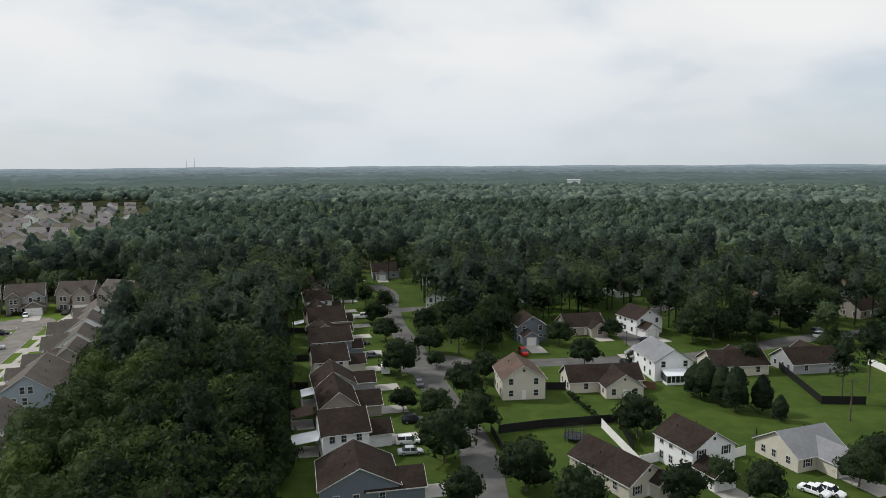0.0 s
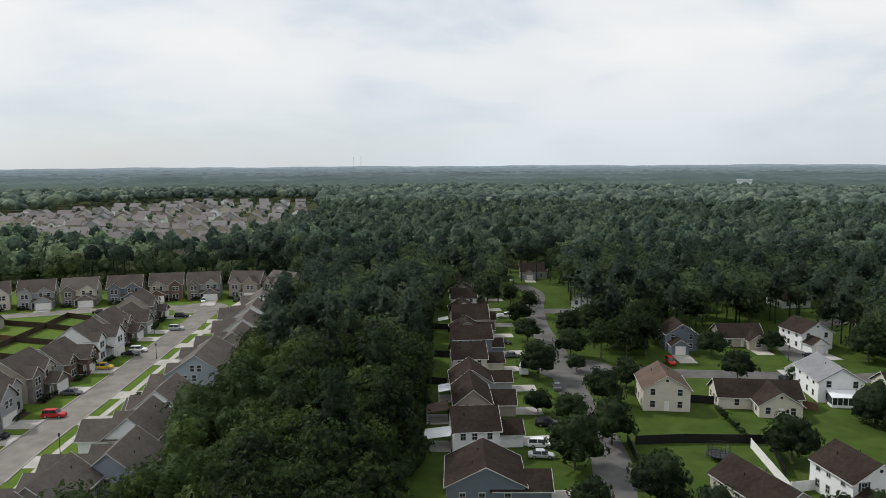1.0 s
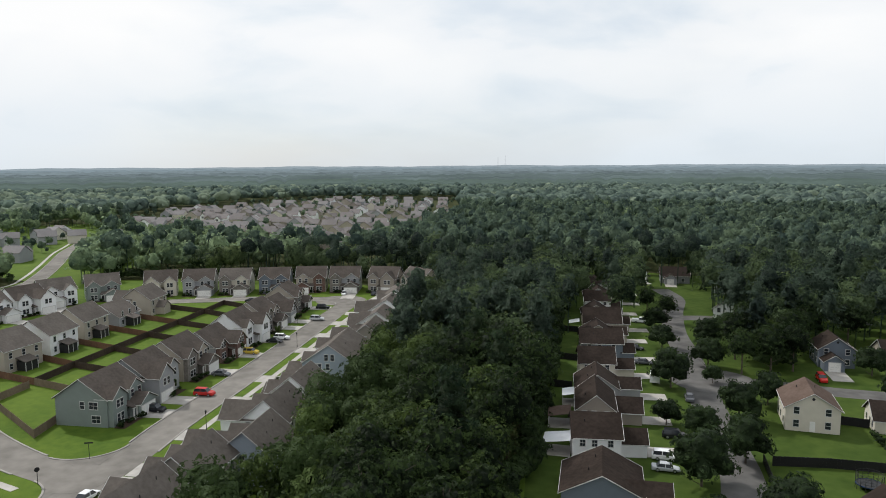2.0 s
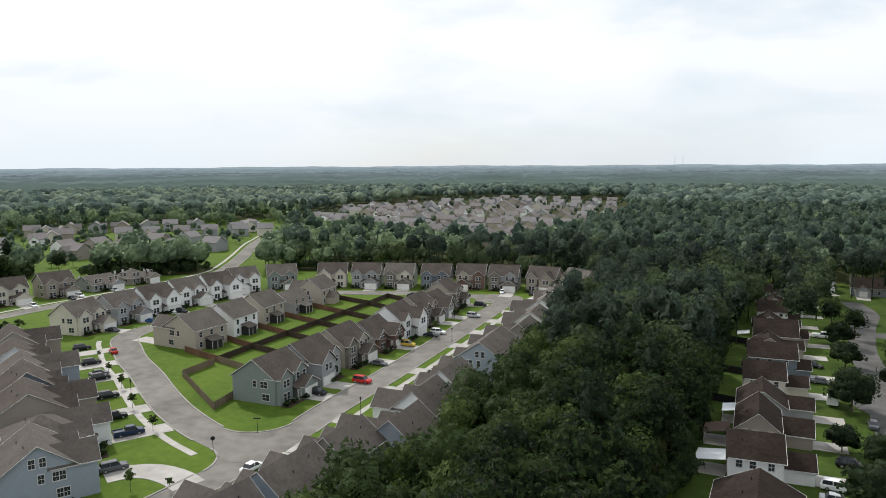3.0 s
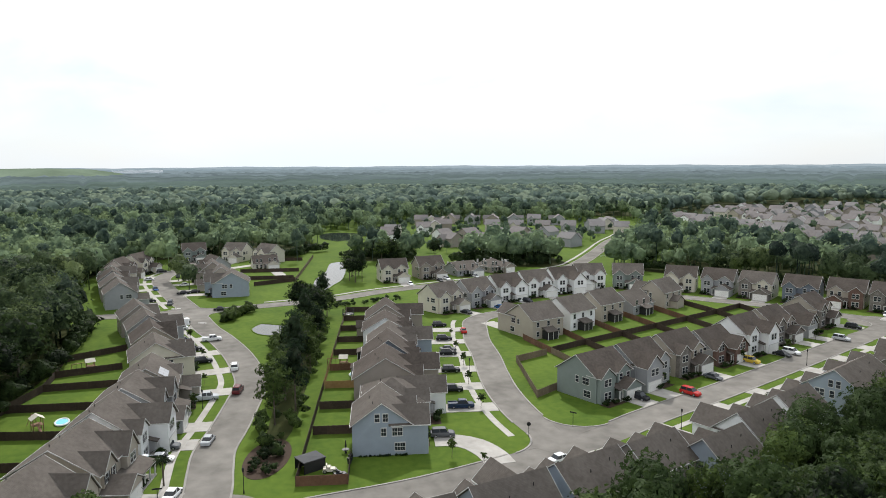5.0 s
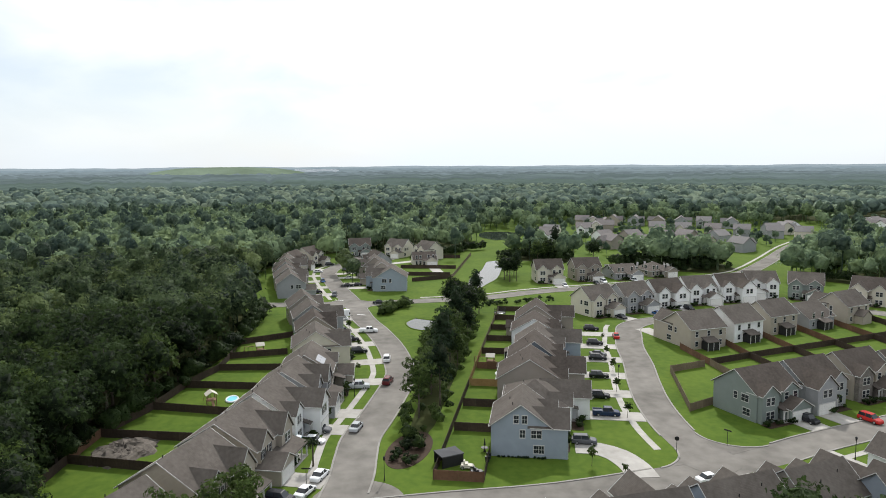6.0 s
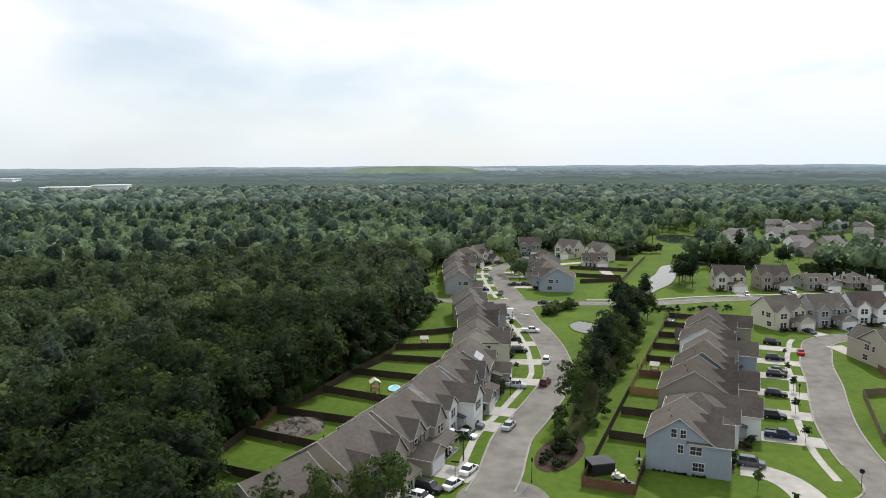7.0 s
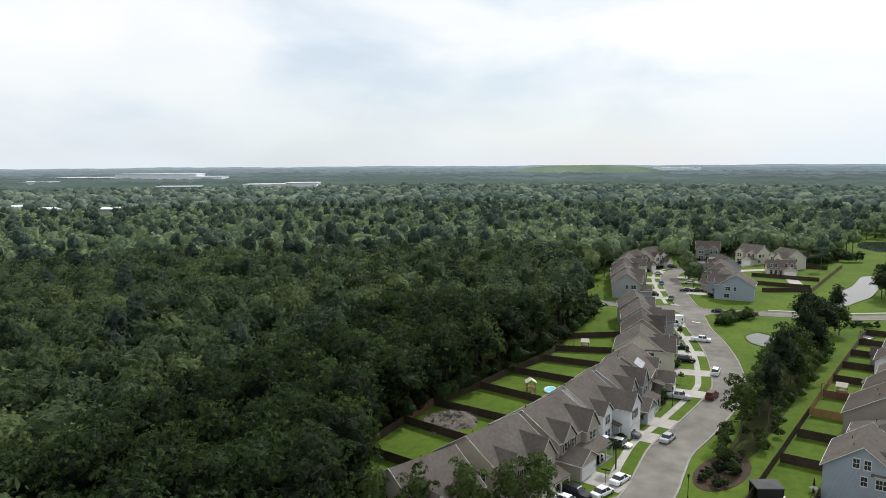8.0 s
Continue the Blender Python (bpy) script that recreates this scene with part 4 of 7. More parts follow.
old_house(-28.4, 169.4, 17, "cream", 2, w=10.0, d=8.2, eave=5.2, rise=2.8, along="y", wing=(2.6, 5.2, 5.0), garage=1, drive=6)
old_house(-31.4, 189.0, 17, "slate", 2, w=9.6, d=10.8, eave=5.0, rise=2.8, along="y", wing=(-2.0, 5.2, 3.0), garage=1, drive=6)
old_house(-35.5, 204.0, 17, "beige", 2, w=9.0, d=9.0, eave=3.4, rise=2.8, along="x", wing=(2.0, 5.0, 4.0), garage=1, drive=6)
old_house(-37.2, 218.0, 17, "beige", 2, w=11.5, d=11.0, eave=4.0, rise=3.6, along="y", wing=(2.0, 5.0, 3.0), garage=1, drive=6)
old_house(-42.0, 232.0, 16, "cream", 2, w=9.0, d=9.0, eave=3.4, rise=2.8, along="x", wing=(2.0, 5.0, 4.0), garage=1, drive=6)
old_house(-44.4, 245.4, 16, "white", 2, w=9.0, d=8.6, eave=5.0, rise=2.8, along="y", wing=(-2.0, 5.0, 3.0), garage=1, drive=6)
old_house(-48.0, 263.0, 16, "white", 2, w=9.5, d=10, eave=3.4, rise=2.8, along="x", wing=(-2.0, 5.0, 4.0), garage=1, drive=6)
old_house(-51.5, 281.5, 16, "white", 2, w=9.5, d=9, eave=4.8, rise=2.8, along="y", wing=(-2.0, 5.0, 4.0), garage=1, drive=6)
old_house(-46.0, 322.0, -60, "white", 4, w=12, d=10, eave=3.8, rise=3.4, along="y", wing=(2.0, 5.0, 4.0), garage=1, drive=6)
old_house(-27.0, 322.0, -80, "grey", 2, w=12, d=10, eave=3.4, rise=3.2, along="x", wing=(-2.0, 5.0, 4.0), garage=1, drive=6)

# older street: houses on the other side
old_house(17.0, 156.5, -84, "cream", 4, w=9.6, d=11, eave=4.9, rise=2.9, along="y", label="cream two-storey house with a rust brown gable roof", shutters=False)
old_house(36.5, 160.0, 96, "cream", 2, w=17, d=8, eave=2.8, rise=2.7, along="x", label="long cream single-storey house with a dark roof", shutters=False)
old_house(39.5, 156.0, -84, "cream", 2, w=8.5, d=9, eave=2.8, rise=2.7, along="y", shutters=False, label="cream single-storey rear wing with a dark gable roof")
old_house(54.0, 170.5, 97, "white", 3, w=9.5, d=13, eave=4.9, rise=2.9, along="y", wing=(2.5, 5.0, 4.5), garage=1, drive=7, label="white two-storey house with a pale grey roof", shutters=False)
old_house(72.0, 172.0, 97, "cream", 2, w=14, d=9, eave=2.8, rise=2.8, along="x", wing=(-4.0, 5.0, 4.0), garage=1, drive=5, shutters=False)
old_house(92.5, 174.0, 100, "grey", 2, w=16, d=9, eave=2.8, rise=2.9, along="x", wing=(-4.0, 6.0, 5.0), garage=1, drive=5, shutters=False)
old_house(28.5, 111.5, -60, "cream", 2, w=8.5, d=14, eave=2.8, rise=2.6, along="y", wing=(2.2, 4.2, 2.0), drive=0, label="cream single-storey house with a long dark brown roof")
old_house(43.0, 117.0, -68, "white", 2, w=9.0, d=9.5, eave=4.9, rise=2.7, along="y", wing=(-2.2, 4.4, 5.0), garage=1, drive=6, label="white two-storey house with black shutters and a brown roof")
old_house(62.5, 119.5, -70, "cream", 3, w=10.5, d=9.5, eave=2.8, rise=2.9, along="x", wing=(1.8, 5.8, 4.0), garage=1, drive=7, label="cream single-storey house with a grey roof and open garage")
old_house(60.5, 215.0, -68, "white", 2, w=9.5, d=10, eave=4.9, rise=2.9, along="y", wing=(-2.0, 5.0, 4.0), garage=1, drive=6, label="white two-storey house with black shutters")
old_house(25.0, 206.0, -80, "slate", 2, w=8.5, d=9, eave=4.9, rise=2.9, along="y", wing=(-1.5, 4.6, 4.0), garage=1, drive=8, label="slate blue two-storey house with white trim")
old_house(42.0, 214.0, -78, "beige", 2, w=12, d=9, eave=2.9, rise=3.0, along="x", wing=(3.0, 5.0, 3.5), drive=5)
old_house(95.0, 128.0, -70, "white", 2, w=10, d=10, eave=4.9, rise=2.8, along="y", wing=(-2.0, 5.0, 4.0), garage=1)
old_house(108.0, 238.0, -66, "beige", 4, w=10, d=10, eave=4.6, rise=3.0, along="y")
old_house(123.0, 242.0, -66, "white", 4, w=11, d=10, eave=3.6, rise=3.0, along="x", wing=(3.0, 5.0, 3.0))
old_house(140.0, 236.0, -60, "taupe", 2, w=12, d=10, eave=3.0, rise=3.2, along="x")
old_house(158.0, 272.0, -60, "white", 4, w=11, d=10, eave=3.6, rise=3.2, along="y", wing=(-3.0, 5.0, 3.0))
old_house(86.0, 232.0, -66, "beige", 2, w=11, d=10, eave=3.0, rise=3.0, along="y")
old_house(34.0, 262.0, -70, "grey", 2, w=10, d=10, eave=4.6, rise=3.0, along="y")
old_house(70.0, 275.0, -70, "white", 2, w=11, d=10, eave=3.0, rise=3.0, along="x")
old_house(-4.5, 303.0, -100, "white", 2, w=9, d=10, eave=4.6, rise=3.0, along="y")
old_house(-1.0, 249.0, -100, "white", 2, w=9, d=10, eave=4.6, rise=3.0, along="y")

# ---- trees ----
rng = np.random.default_rng(7)


def leaf_cloud(lobes, count, size, flat=0.0):
    """Small leaf sprays set over the outsides of ellipsoid lobes. Returns vertices, faces and, for soft shading, the way that each spray faces."""
    lobes = np.array(lobes, float)            # x y z rx ry rz
    area = lobes[:, 3] * lobes[:, 4] + lobes[:, 5] * lobes[:, 3]
    pick = rng.choice(len(lobes), count, p=area / area.sum())
    d = rng.normal(size=(count, 3))
    d[:, 2] = np.abs(d[:, 2]) - 0.5 * rng.random(count)
    d /= np.linalg.norm(d, axis=1)[:, None]
    r = rng.uniform(0.84, 1.12, count)[:, None]
    c = lobes[pick, :3] + d * lobes[pick, 3:] * r
    n = d + rng.normal(size=(count, 3)) * 0.42
    n[:, 2] += flat
    n /= np.linalg.norm(n, axis=1)[:, None]
    a = np.cross(n, rng.normal(size=(count, 3)))
    a /= np.linalg.norm(a, axis=1)[:, None]
    b = np.cross(n, a)
    s = size * rng.uniform(0.5, 1.3, count)[:, None]
    a, b = a * s, b * s * rng.uniform(0.5, 0.9, count)[:, None]
    sag = n * s * 0.25
    v = np.stack([c - a - sag, c - b * 0.9, c + a - sag, c + b], 1).reshape(-1, 3)
    f = np.arange(count * 4).reshape(-1, 4)
    soft = d * 0.48 + n * 0.52
    soft /= np.linalg.norm(soft, axis=1)[:, None]
    return v, f, np.repeat(soft, 4, axis=0)


def dome(lobes, k, rows, shrink=0.95, low=-42.0, rough=0.05):
    """One lumpy body round all the lobes: how far each way from the middle reaches into them. Quads only."""
    lobes = np.array(lobes, float)
    w = lobes[:, 3] ** 2
    mid = (lobes[:, :3] * w[:, None]).sum(0) / w.sum()
    v, ways = [], []
    for i in range(rows + 1):
        lat = radians(low + (88.0 - low) * i / rows)
        for j in range(k):
            t = 2 * math.pi * (j + 0.5 * (i % 2)) / k
            d = np.array([math.cos(lat) * math.cos(t), math.cos(lat) * math.sin(t), math.sin(lat)])
            q = (mid - lobes[:, :3]) / lobes[:, 3:]
            e = d / lobes[:, 3:]
            A, B, C = (e * e).sum(1), (q * e).sum(1), (q * q).sum(1) - 1
            disc = B * B - A * C
            far = np.where(disc > 0, (-B + np.sqrt(np.maximum(disc, 0))) / A, 0.0)
            best = int(far.argmax())
            reach = max(far[best], 0.3 * lobes[0, 3])
            out = mid + d * reach
            way = (out - lobes[best, :3]) / lobes[best, 3:] ** 2
            ways.append(way / max(1e-6, np.linalg.norm(way)) * 0.7 + d * 0.3)
            v.append(mid + d * reach * shrink * rng.uniform(1 - rough, 1 + rough))
    f = [(i * k + j, i * k + (j + 1) % k, (i + 1) * k + (j + 1) % k, (i + 1) * k + j) for i in range(rows) for j in range(k)]
    ways = np.array(ways)
    return np.array(v), np.array(f), ways / np.linalg.norm(ways, axis=1)[:, None]


def crown_mesh(name, lobes, count, size, mat, flat=0.0, shrink=0.93, heart=True):
    v, f, n = leaf_cloud(lobes, count, size, flat)
    cv, cf, cn = dome(lobes, 18, 10, shrink)
    me = mesh(name, list(map(tuple, v)) + list(map(tuple, cv)), [tuple(q) for q in f] + [tuple(int(i) + len(v) for i in q) for q in cf], mats=[mat, CROWN_SHADE if heart else mat], index=[0] * len(f) + [1] * len(cf))
    me.polygons.foreach_set("use_smooth", np.ones(len(me.polygons), bool))
    me.normals_split_custom_set_from_vertices(np.concatenate([n, cn]).tolist())
    return me


def broad_lobes(h, r, n, base):
    """A domed crown: clumps over the upper half of an egg, the widest third of the way up."""
    mid, up = base + (h - base) * 0.40, (h - base) * 0.60
    out = [(0, 0, mid + up * 0.02, r * 0.58, r * 0.58, up * 0.66)]
    for i in range(n):
        t = 2 * math.pi * (i * 0.381966 + 0.1 * rng.random())
        u = -0.30 + 1.28 * (i + 0.5) / n
        q = r * 0.74 * math.sqrt(max(0.0, 1 - u * u)) * rng.uniform(0.80, 1.15)
        s = r * rng.uniform(0.22, 0.42)
        out.append((q * math.cos(t), q * math.sin(t), mid + up * 0.72 * u * rng.uniform(0.88, 1.16), s, s, s * rng.uniform(0.6, 0.85)))
    return out


def billow_lobes(h, r, n, base):
    """A broad flat-topped crown of many equal clumps."""
    out = [(0, 0, base + (h - base) * 0.45, r * 0.72, r * 0.72, (h - base) * 0.46)]
    for i in range(n):
        t = 2 * math.pi * (i * 0.381966 + 0.12 * rng.random())
        q = r * 0.80 * math.sqrt((i + 0.3) / n)
        s = r * rng.uniform(0.24, 0.38)
        out.append((q * math.cos(t), q * math.sin(t), base + (h - base) * (0.80 - 0.48 * (q / r) ** 2 + rng.uniform(-0.06, 0.10)), s, s, s * 0.85))
    return out


def pine_lobes(h, r, n, base):
    """An open pine crown with a rounded top and tufts at uneven heights."""
    out = []
    for i in range(n):
        u = (i + 0.5) / n
        t = 2 * math.pi * i * 0.381966
        q = r * math.sqrt(max(0.05, 1 - u * u)) * rng.uniform(0.35, 0.75)
        s = r * (0.50 - 0.12 * u) * rng.uniform(0.85, 1.2)
        out.append((q * math.cos(t), q * math.sin(t), base + (h - base) * u * 0.94, s, s, s * 0.62))
    return out


def column_lobes(h, r, n, base):
    out = []
    for i in range(n):
        u = (i + 0.5) / n
        q = r * min(1.0, 1.45 * math.sqrt(1 - u) + 0.1)
        for j in range(2):
            t = 2 * math.pi * (i * 0.381966 + j * 0.5)
            out.append((0.3 * q * math.cos(t), 0.3 * q * math.sin(t), base + h * (0.08 + 0.84 * u), q * 0.8, q * 0.8, h * 0.16))
    return out


def trunk_mesh(h, r, limbs, reach, start):
    s = Solid()
    lean = (rng.uniform(-0.3, 0.3), rng.uniform(-0.3, 0.3))
    rings = []
    for i, u in enumerate((0, 0.04, 0.35, 0.7, 1.0)):
        q = r * (1.5, 1.0, 0.82, 0.55, 0.12)[i]
        rings.append([(lean[0] * u * u + q * math.cos(2 * math.pi * k / 7), lean[1] * u * u + q * math.sin(2 * math.pi * k / 7), h * u - (0.1 if i == 0 else 0)) for k in range(7)])
    s.loft(rings)
    for i in range(limbs):
        t, z = 2 * math.pi * i * 0.381966, h * (start + (0.92 - start) * i / limbs)
        s.tube((0, 0, z), (reach * math.cos(t), reach * math.sin(t), z + reach * 0.55), r * 0.35, r * 0.08, 5)
    return s.mesh("trunk", BARK)


KINDS = {}


def kind(name, h, r, base, lobes, count, size, mat, tr, limbs, flat=0.0, many=4, shrink=0.8):
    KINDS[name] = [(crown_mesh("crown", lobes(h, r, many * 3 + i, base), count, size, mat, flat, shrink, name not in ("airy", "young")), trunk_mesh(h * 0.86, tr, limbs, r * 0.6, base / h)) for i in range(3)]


kind("oak", 17.0, 5.8, 2.4, broad_lobes, 1200, 0.44, LEAF[0], 0.30, 8, 0.1, 8, 0.74)
kind("light", 15.0, 4.8, 2.0, broad_lobes, 850, 0.46, LEAF[2], 0.26, 8, 0.1, 7, 0.70)
kind("pine", 20.0, 3.9, 8.0, pine_lobes, 850, 0.46, LEAF[1], 0.24, 9, 0.1, 5, 0.72)
kind("round", 9.0, 4.8, 0.2, broad_lobes, 800, 0.42, LEAF[3], 0.18, 6, 0.1, 6, 0.86)
kind("airy", 9.0, 2.6, 1.6, broad_lobes, 520, 0.30, LEAF[2], 0.10, 12, 0.1, 3, 0.55)
kind("young", 4.2, 1.1, 1.2, broad_lobes, 320, 0.20, LEAF[2], 0.05, 4, 0.1, 2, 0.7)
kind("cypress", 8.5, 2.3, 0.0, column_lobes, 600, 0.32, LEAF[1], 0.12, 4, 0.1, 2, 0.97)
LABELS = {"oak": "tall broadleaf tree with a dense dark green crown", "light": "broadleaf tree with a fresh green uneven crown", "pine": "tall pine with a bare trunk and open crown",
          "round": "spreading garden tree with a rounded dark crown", "airy": "slender open-crowned tree in a front garden", "young": "young staked street tree on the verge", "cypress": "dense dark columnar evergreen in a garden"}
TREES = []


def tree(what, x, y, s=1.0, z=0.0):
    i = len(TREES) % 3
    cr, tk = KINDS[what][i]
    ob = thing("tree", pose(x, y, z, 0, 0, rng.uniform(0, 360)) @ Matrix.Diagonal((s * rng.uniform(0.93, 1.07), s * rng.uniform(0.93, 1.07), s, 1)), LABELS[what], "tree", what + " trees")
    part("trunk", tk, ob)
    part("crown", cr, ob)
    TREES.append((x, y, s))
    return ob


def clear_of_buildings(x, y, gap=3.0):
    if any((x - a) ** 2 + (y - b) ** 2 < (r + gap) ** 2 for a, b, r in HOUSES):
        return False
    return all(near_line(x, y, l) > 4.5 + gap for l in (S1, S1B, S2, S3, SC, O1, O2, O4))


def scatter(x0, x1, y0, y1, step, jitter=0.42):
    pts = []
    for i, yy in enumerate(np.arange(y0, y1, step * 0.87)):
        for xx in np.arange(x0 + (i % 2) * step / 2, x1, step):
            pts.append((xx + rng.uniform(-jitter, jitter) * step, yy + rng.uniform(-jitter, jitter) * step))
    return pts


BELT = [(-38, 20), (-39, 45), (-41, 66), (-43, 80), (-45, 93), (-46.5, 105), (-50, 116), (-54, 128), (-57.5, 140), (-62, 158), (-66, 175), (-72, 190), (-79, 212), (-90, 238), (-102, 262), (-90, 285), (-64, 280), (-58, 250), (-52, 220), (-44, 185), (-37, 155), (-31, 128), (-27, 104), (-24, 80), (-22, 50), (-20, 20)]
WOODS = [(-20, -34), (-60, -23), (-78, -27), (-90, -31.5), (-101, -37.8), (-114, -34), (-135, -29), (-147, -24.2), (-163, -20), (-180, -15.5), (-200, -12.5), (-238, -10), (-246, -20), (-264, -22), (-330, -20), (-356, -14), (-378, -2), (-402, 12), (-408, 40), (-398, 72), (-380, 84), (-400, 96), (-430, 110), (-700, 110), (-760, -300), (-400, -700), (-100, -560), (0, -200)]
SMALL_POND = [(-222, 41), (-215, 52), (-202, 54), (-199, 45), (-204, 38), (-215, 37)]
STRIP = [(-110, 28.5), (-121, 29.0), (-144, 35.0), (-164, 38.5), (-180, 40.0), (-194, 44), (-200, 57), (-190, 56), (-173, 50.5), (-147, 42.3), (-121, 34.0)]

# belt of tall trees between the two estates: the nearest one by one
for x, y in scatter(-112, -20, 18, 285, 7.6):
    if inside(x, y, BELT) and clear_of_buildings(x, y, 0.6) and y < 160:
        tree(("oak", "oak", "oak", "oak", "light", "pine")[int(rng.integers(6))], x, y, rng.uniform(0.78, 1.12) * (1.0 if x < -32 else 0.9))
# lighter trees between the belt and the back gardens of the main street
GROWTH = [(-54, 20), (-57, 44), (-59, 58), (-62, 74), (-62, 90), (-66, 104), (-71, 118), (-75, 134), (-79, 150), (-84, 166), (-89, 182), (-94, 198), (-99, 214), (-104, 232), (-100, 250), (-90, 238), (-79, 212), (-72, 190), (-66, 175), (-62, 158), (-57.5, 140), (-54, 128), (-50, 116), (-46.5, 105), (-45, 93), (-43, 80), (-41, 66), (-39, 45), (-38, 20)]
# strip of trees beside the drainage path
for x, y in scatter(-228, -100, 24, 60, 6.9):
    if inside(x, y, STRIP) and not inside(x, y, SMALL_POND):
        what = ("light", "airy", "airy", "light", "pine")[int(rng.integers(5))]
        tree(what, x, y, rng.uniform(1.0, 1.6) if what == "airy" else rng.uniform(0.5, 0.88))
for what, x, y, sc in (("oak", -226, 57, 0.85), ("oak", -219, 61, 0.80), ("light", -233, 60, 0.80), ("oak", -212, 60, 0.75), ("light", -224, 66, 0.7), ("light", -205, 57, 0.65), ("pine", -230, 66, 0.75)):
    tree(what, x, y, sc)
# the woods' edge behind the gardens
for x, y in scatter(-250, -40, -62, -14, 7.3):
    if inside(x, y, WOODS) and x > -185:
        tree(("oak", "oak", "light", "oak")[int(rng.integers(4))], x, y, rng.uniform(0.90, 1.20))
# garden trees of the older streets
for what, x, y, s in (("round", -10.7, 168.9, 1.1), ("round", -8.7, 144.0, 0.63), ("round", -1.8, 139.6, 0.8), ("round", -0.1, 118.3, 1.15), ("round", 4.5, 151.9, 1.0), ("round", 6.2, 130.7, 1.1),
                      ("round", 9.8, 164.6, 0.86), ("round", -22.1, 225.9, 0.87), ("round", -17.1, 203.8, 0.87), ("round", -5.5, 211.5, 1.0), ("round", -4.0, 189.2, 0.95), ("oak", 4.0, 187.0, 0.75),
                      ("oak", 10.5, 190.0, 0.8), ("oak", 15.6, 194.0, 0.8), ("oak", 2.0, 200, 0.85), ("light", 9, 203, 0.85), ("oak", 15, 208, 0.85), ("oak", 4, 214, 0.85), ("round", 12.9, 107.4, 1.0),
                      ("round", 3.0, 102.0, 0.71), ("round", 35.9, 176.0, 0.95), ("round", 36.7, 129.4, 1.0), ("round", 36.2, 102.3, 0.79), ("round", 49.0, 102.9, 0.83), ("round", 72.0, 200.1, 1.2),
                      ("oak", 77, 198, 0.75), ("round", 91, 201, 1.15), ("round", 84, 203, 1.05), ("round", 107.1, 212, 0.99), ("round", 66.5, 108.1, 0.8), ("round", 73.5, 114.7, 0.72), ("oak", 114, 212, 0.9),
                      ("cypress", 57.3, 150.5, 1.12), ("cypress", 59.6, 147.4, 1.02), ("cypress", 60.9, 143.0, 1.15), ("cypress", 66.1, 142.3, 0.95), ("cypress", 67.6, 137.4, 0.65), ("cypress", 55.5, 152.5, 0.9),
                      ("round", 44, 108, 0.6), ("pine", 80, 117, 0.7), ("pine", 86, 148, 0.8), ("pine", 96, 155, 0.85), ("pine", 104, 160, 0.9), ("oak", 112, 172, 0.7), ("oak", 88, 208, 0.75), ("oak", 98, 214, 0.75),
                      ("pine", 118, 185, 0.9), ("oak", 76, 210, 0.7), ("round", 20, 99, 0.9), ("oak", 92, 130, 0.7), ("round", 33, 197, 0.9), ("round", 50, 206, 0.7), ("oak", 30, 222, 0.9), ("oak", 20, 218, 0.85),
                      ("oak", 10, 222, 0.9), ("oak", 48, 228, 0.95), ("oak", 70, 224, 0.9), ("oak", -28, 250, 0.6), ("oak", -20, 238, 0.6), ("round", -2, 176, 0.55), ("oak", 76, 172, 0.5), ("round", 49, 178, 0.45)):
    tree(what, x, y, s)
# young trees along the new streets
for x, y in ((-97, 58), (-92, 62), (-118, 74), (-134, 78.5), (-149, 84), (-163, 88), (-179, 93.5), (-84, 96), (-89, 116), (-93, 130), (-112, 104), (-116, 121), (-122, 152), (-125, 172), (-131, 190), (-142, 17), (-128, 13), (-112, 9), (-160, 20.5), (-183, 22), (-206, 20)):
    tree("young", x, y, rng.uniform(0.6, 1.0))
for what, x, y, s in (("light", -291.9, 92.8, 0.80), ("oak", -286.4, 93.9, 0.75), ("pine", -288.1, 97.5, 0.70), ("oak", -302.4, 96.8, 0.85), ("light", -305.9, 101.1, 0.80), ("light", -339, 123, 0.9), ("light", -346, 131, 0.9),
                      ("oak", -352, 126, 0.85), ("light", -356, 148, 0.8), ("oak", -345, 156, 0.7), ("pine", -362, 140, 0.9)):
    tree(what, x, y, s)
# sparse trees standing in front of the nearest gardens
for what, x, y, s in (("airy", -79, -3, 1.35), ("airy", -86.5, 0.0, 1.2), ("airy", -75.5, -8, 1.45), ("airy", -71.5, -14, 1.4), ("airy", -82.5, 1.0, 1.15), ("airy", -70, -20, 1.4)):
    tree(what, x, y, s)


# ---- woods: past counting, one object a stretch ----
def template(lobe_sets, n, size, k=12, rows=6, stem=9.0, shrink=0.97):
    """Crowns for the woods: a lumpy body with n leaf sprays on it, and a stem."""
    out = []
    for lobes in lobe_sets:
        v, f, w = dome(lobes, k, rows, shrink, -48.0, 0.09)
        if n:
            lv, lf, lw = leaf_cloud(lobes, n, size, 0.2)
            v, f, w = np.concatenate([v, lv]), np.concatenate([f, lf + len(v)]), np.concatenate([w, lw])
        if stem:
            ring = [(math.cos(t), math.sin(t)) for t in (0, 1.57, 3.14, 4.71)]
            sv = np.array([(0.22 * x, 0.22 * y, z) for z in (-0.3, stem) for x, y in ring])
            sf = np.array([(i, (i + 1) % 4, 4 + (i + 1) % 4, 4 + i) for i in range(4)]) + len(v)
            v, f, w = np.concatenate([v, sv]), np.concatenate([f, sf]), np.concatenate([w, np.array([(x, y, 0.0) for x, y in ring * 2])])
        out.append((v, f, w))
    return out


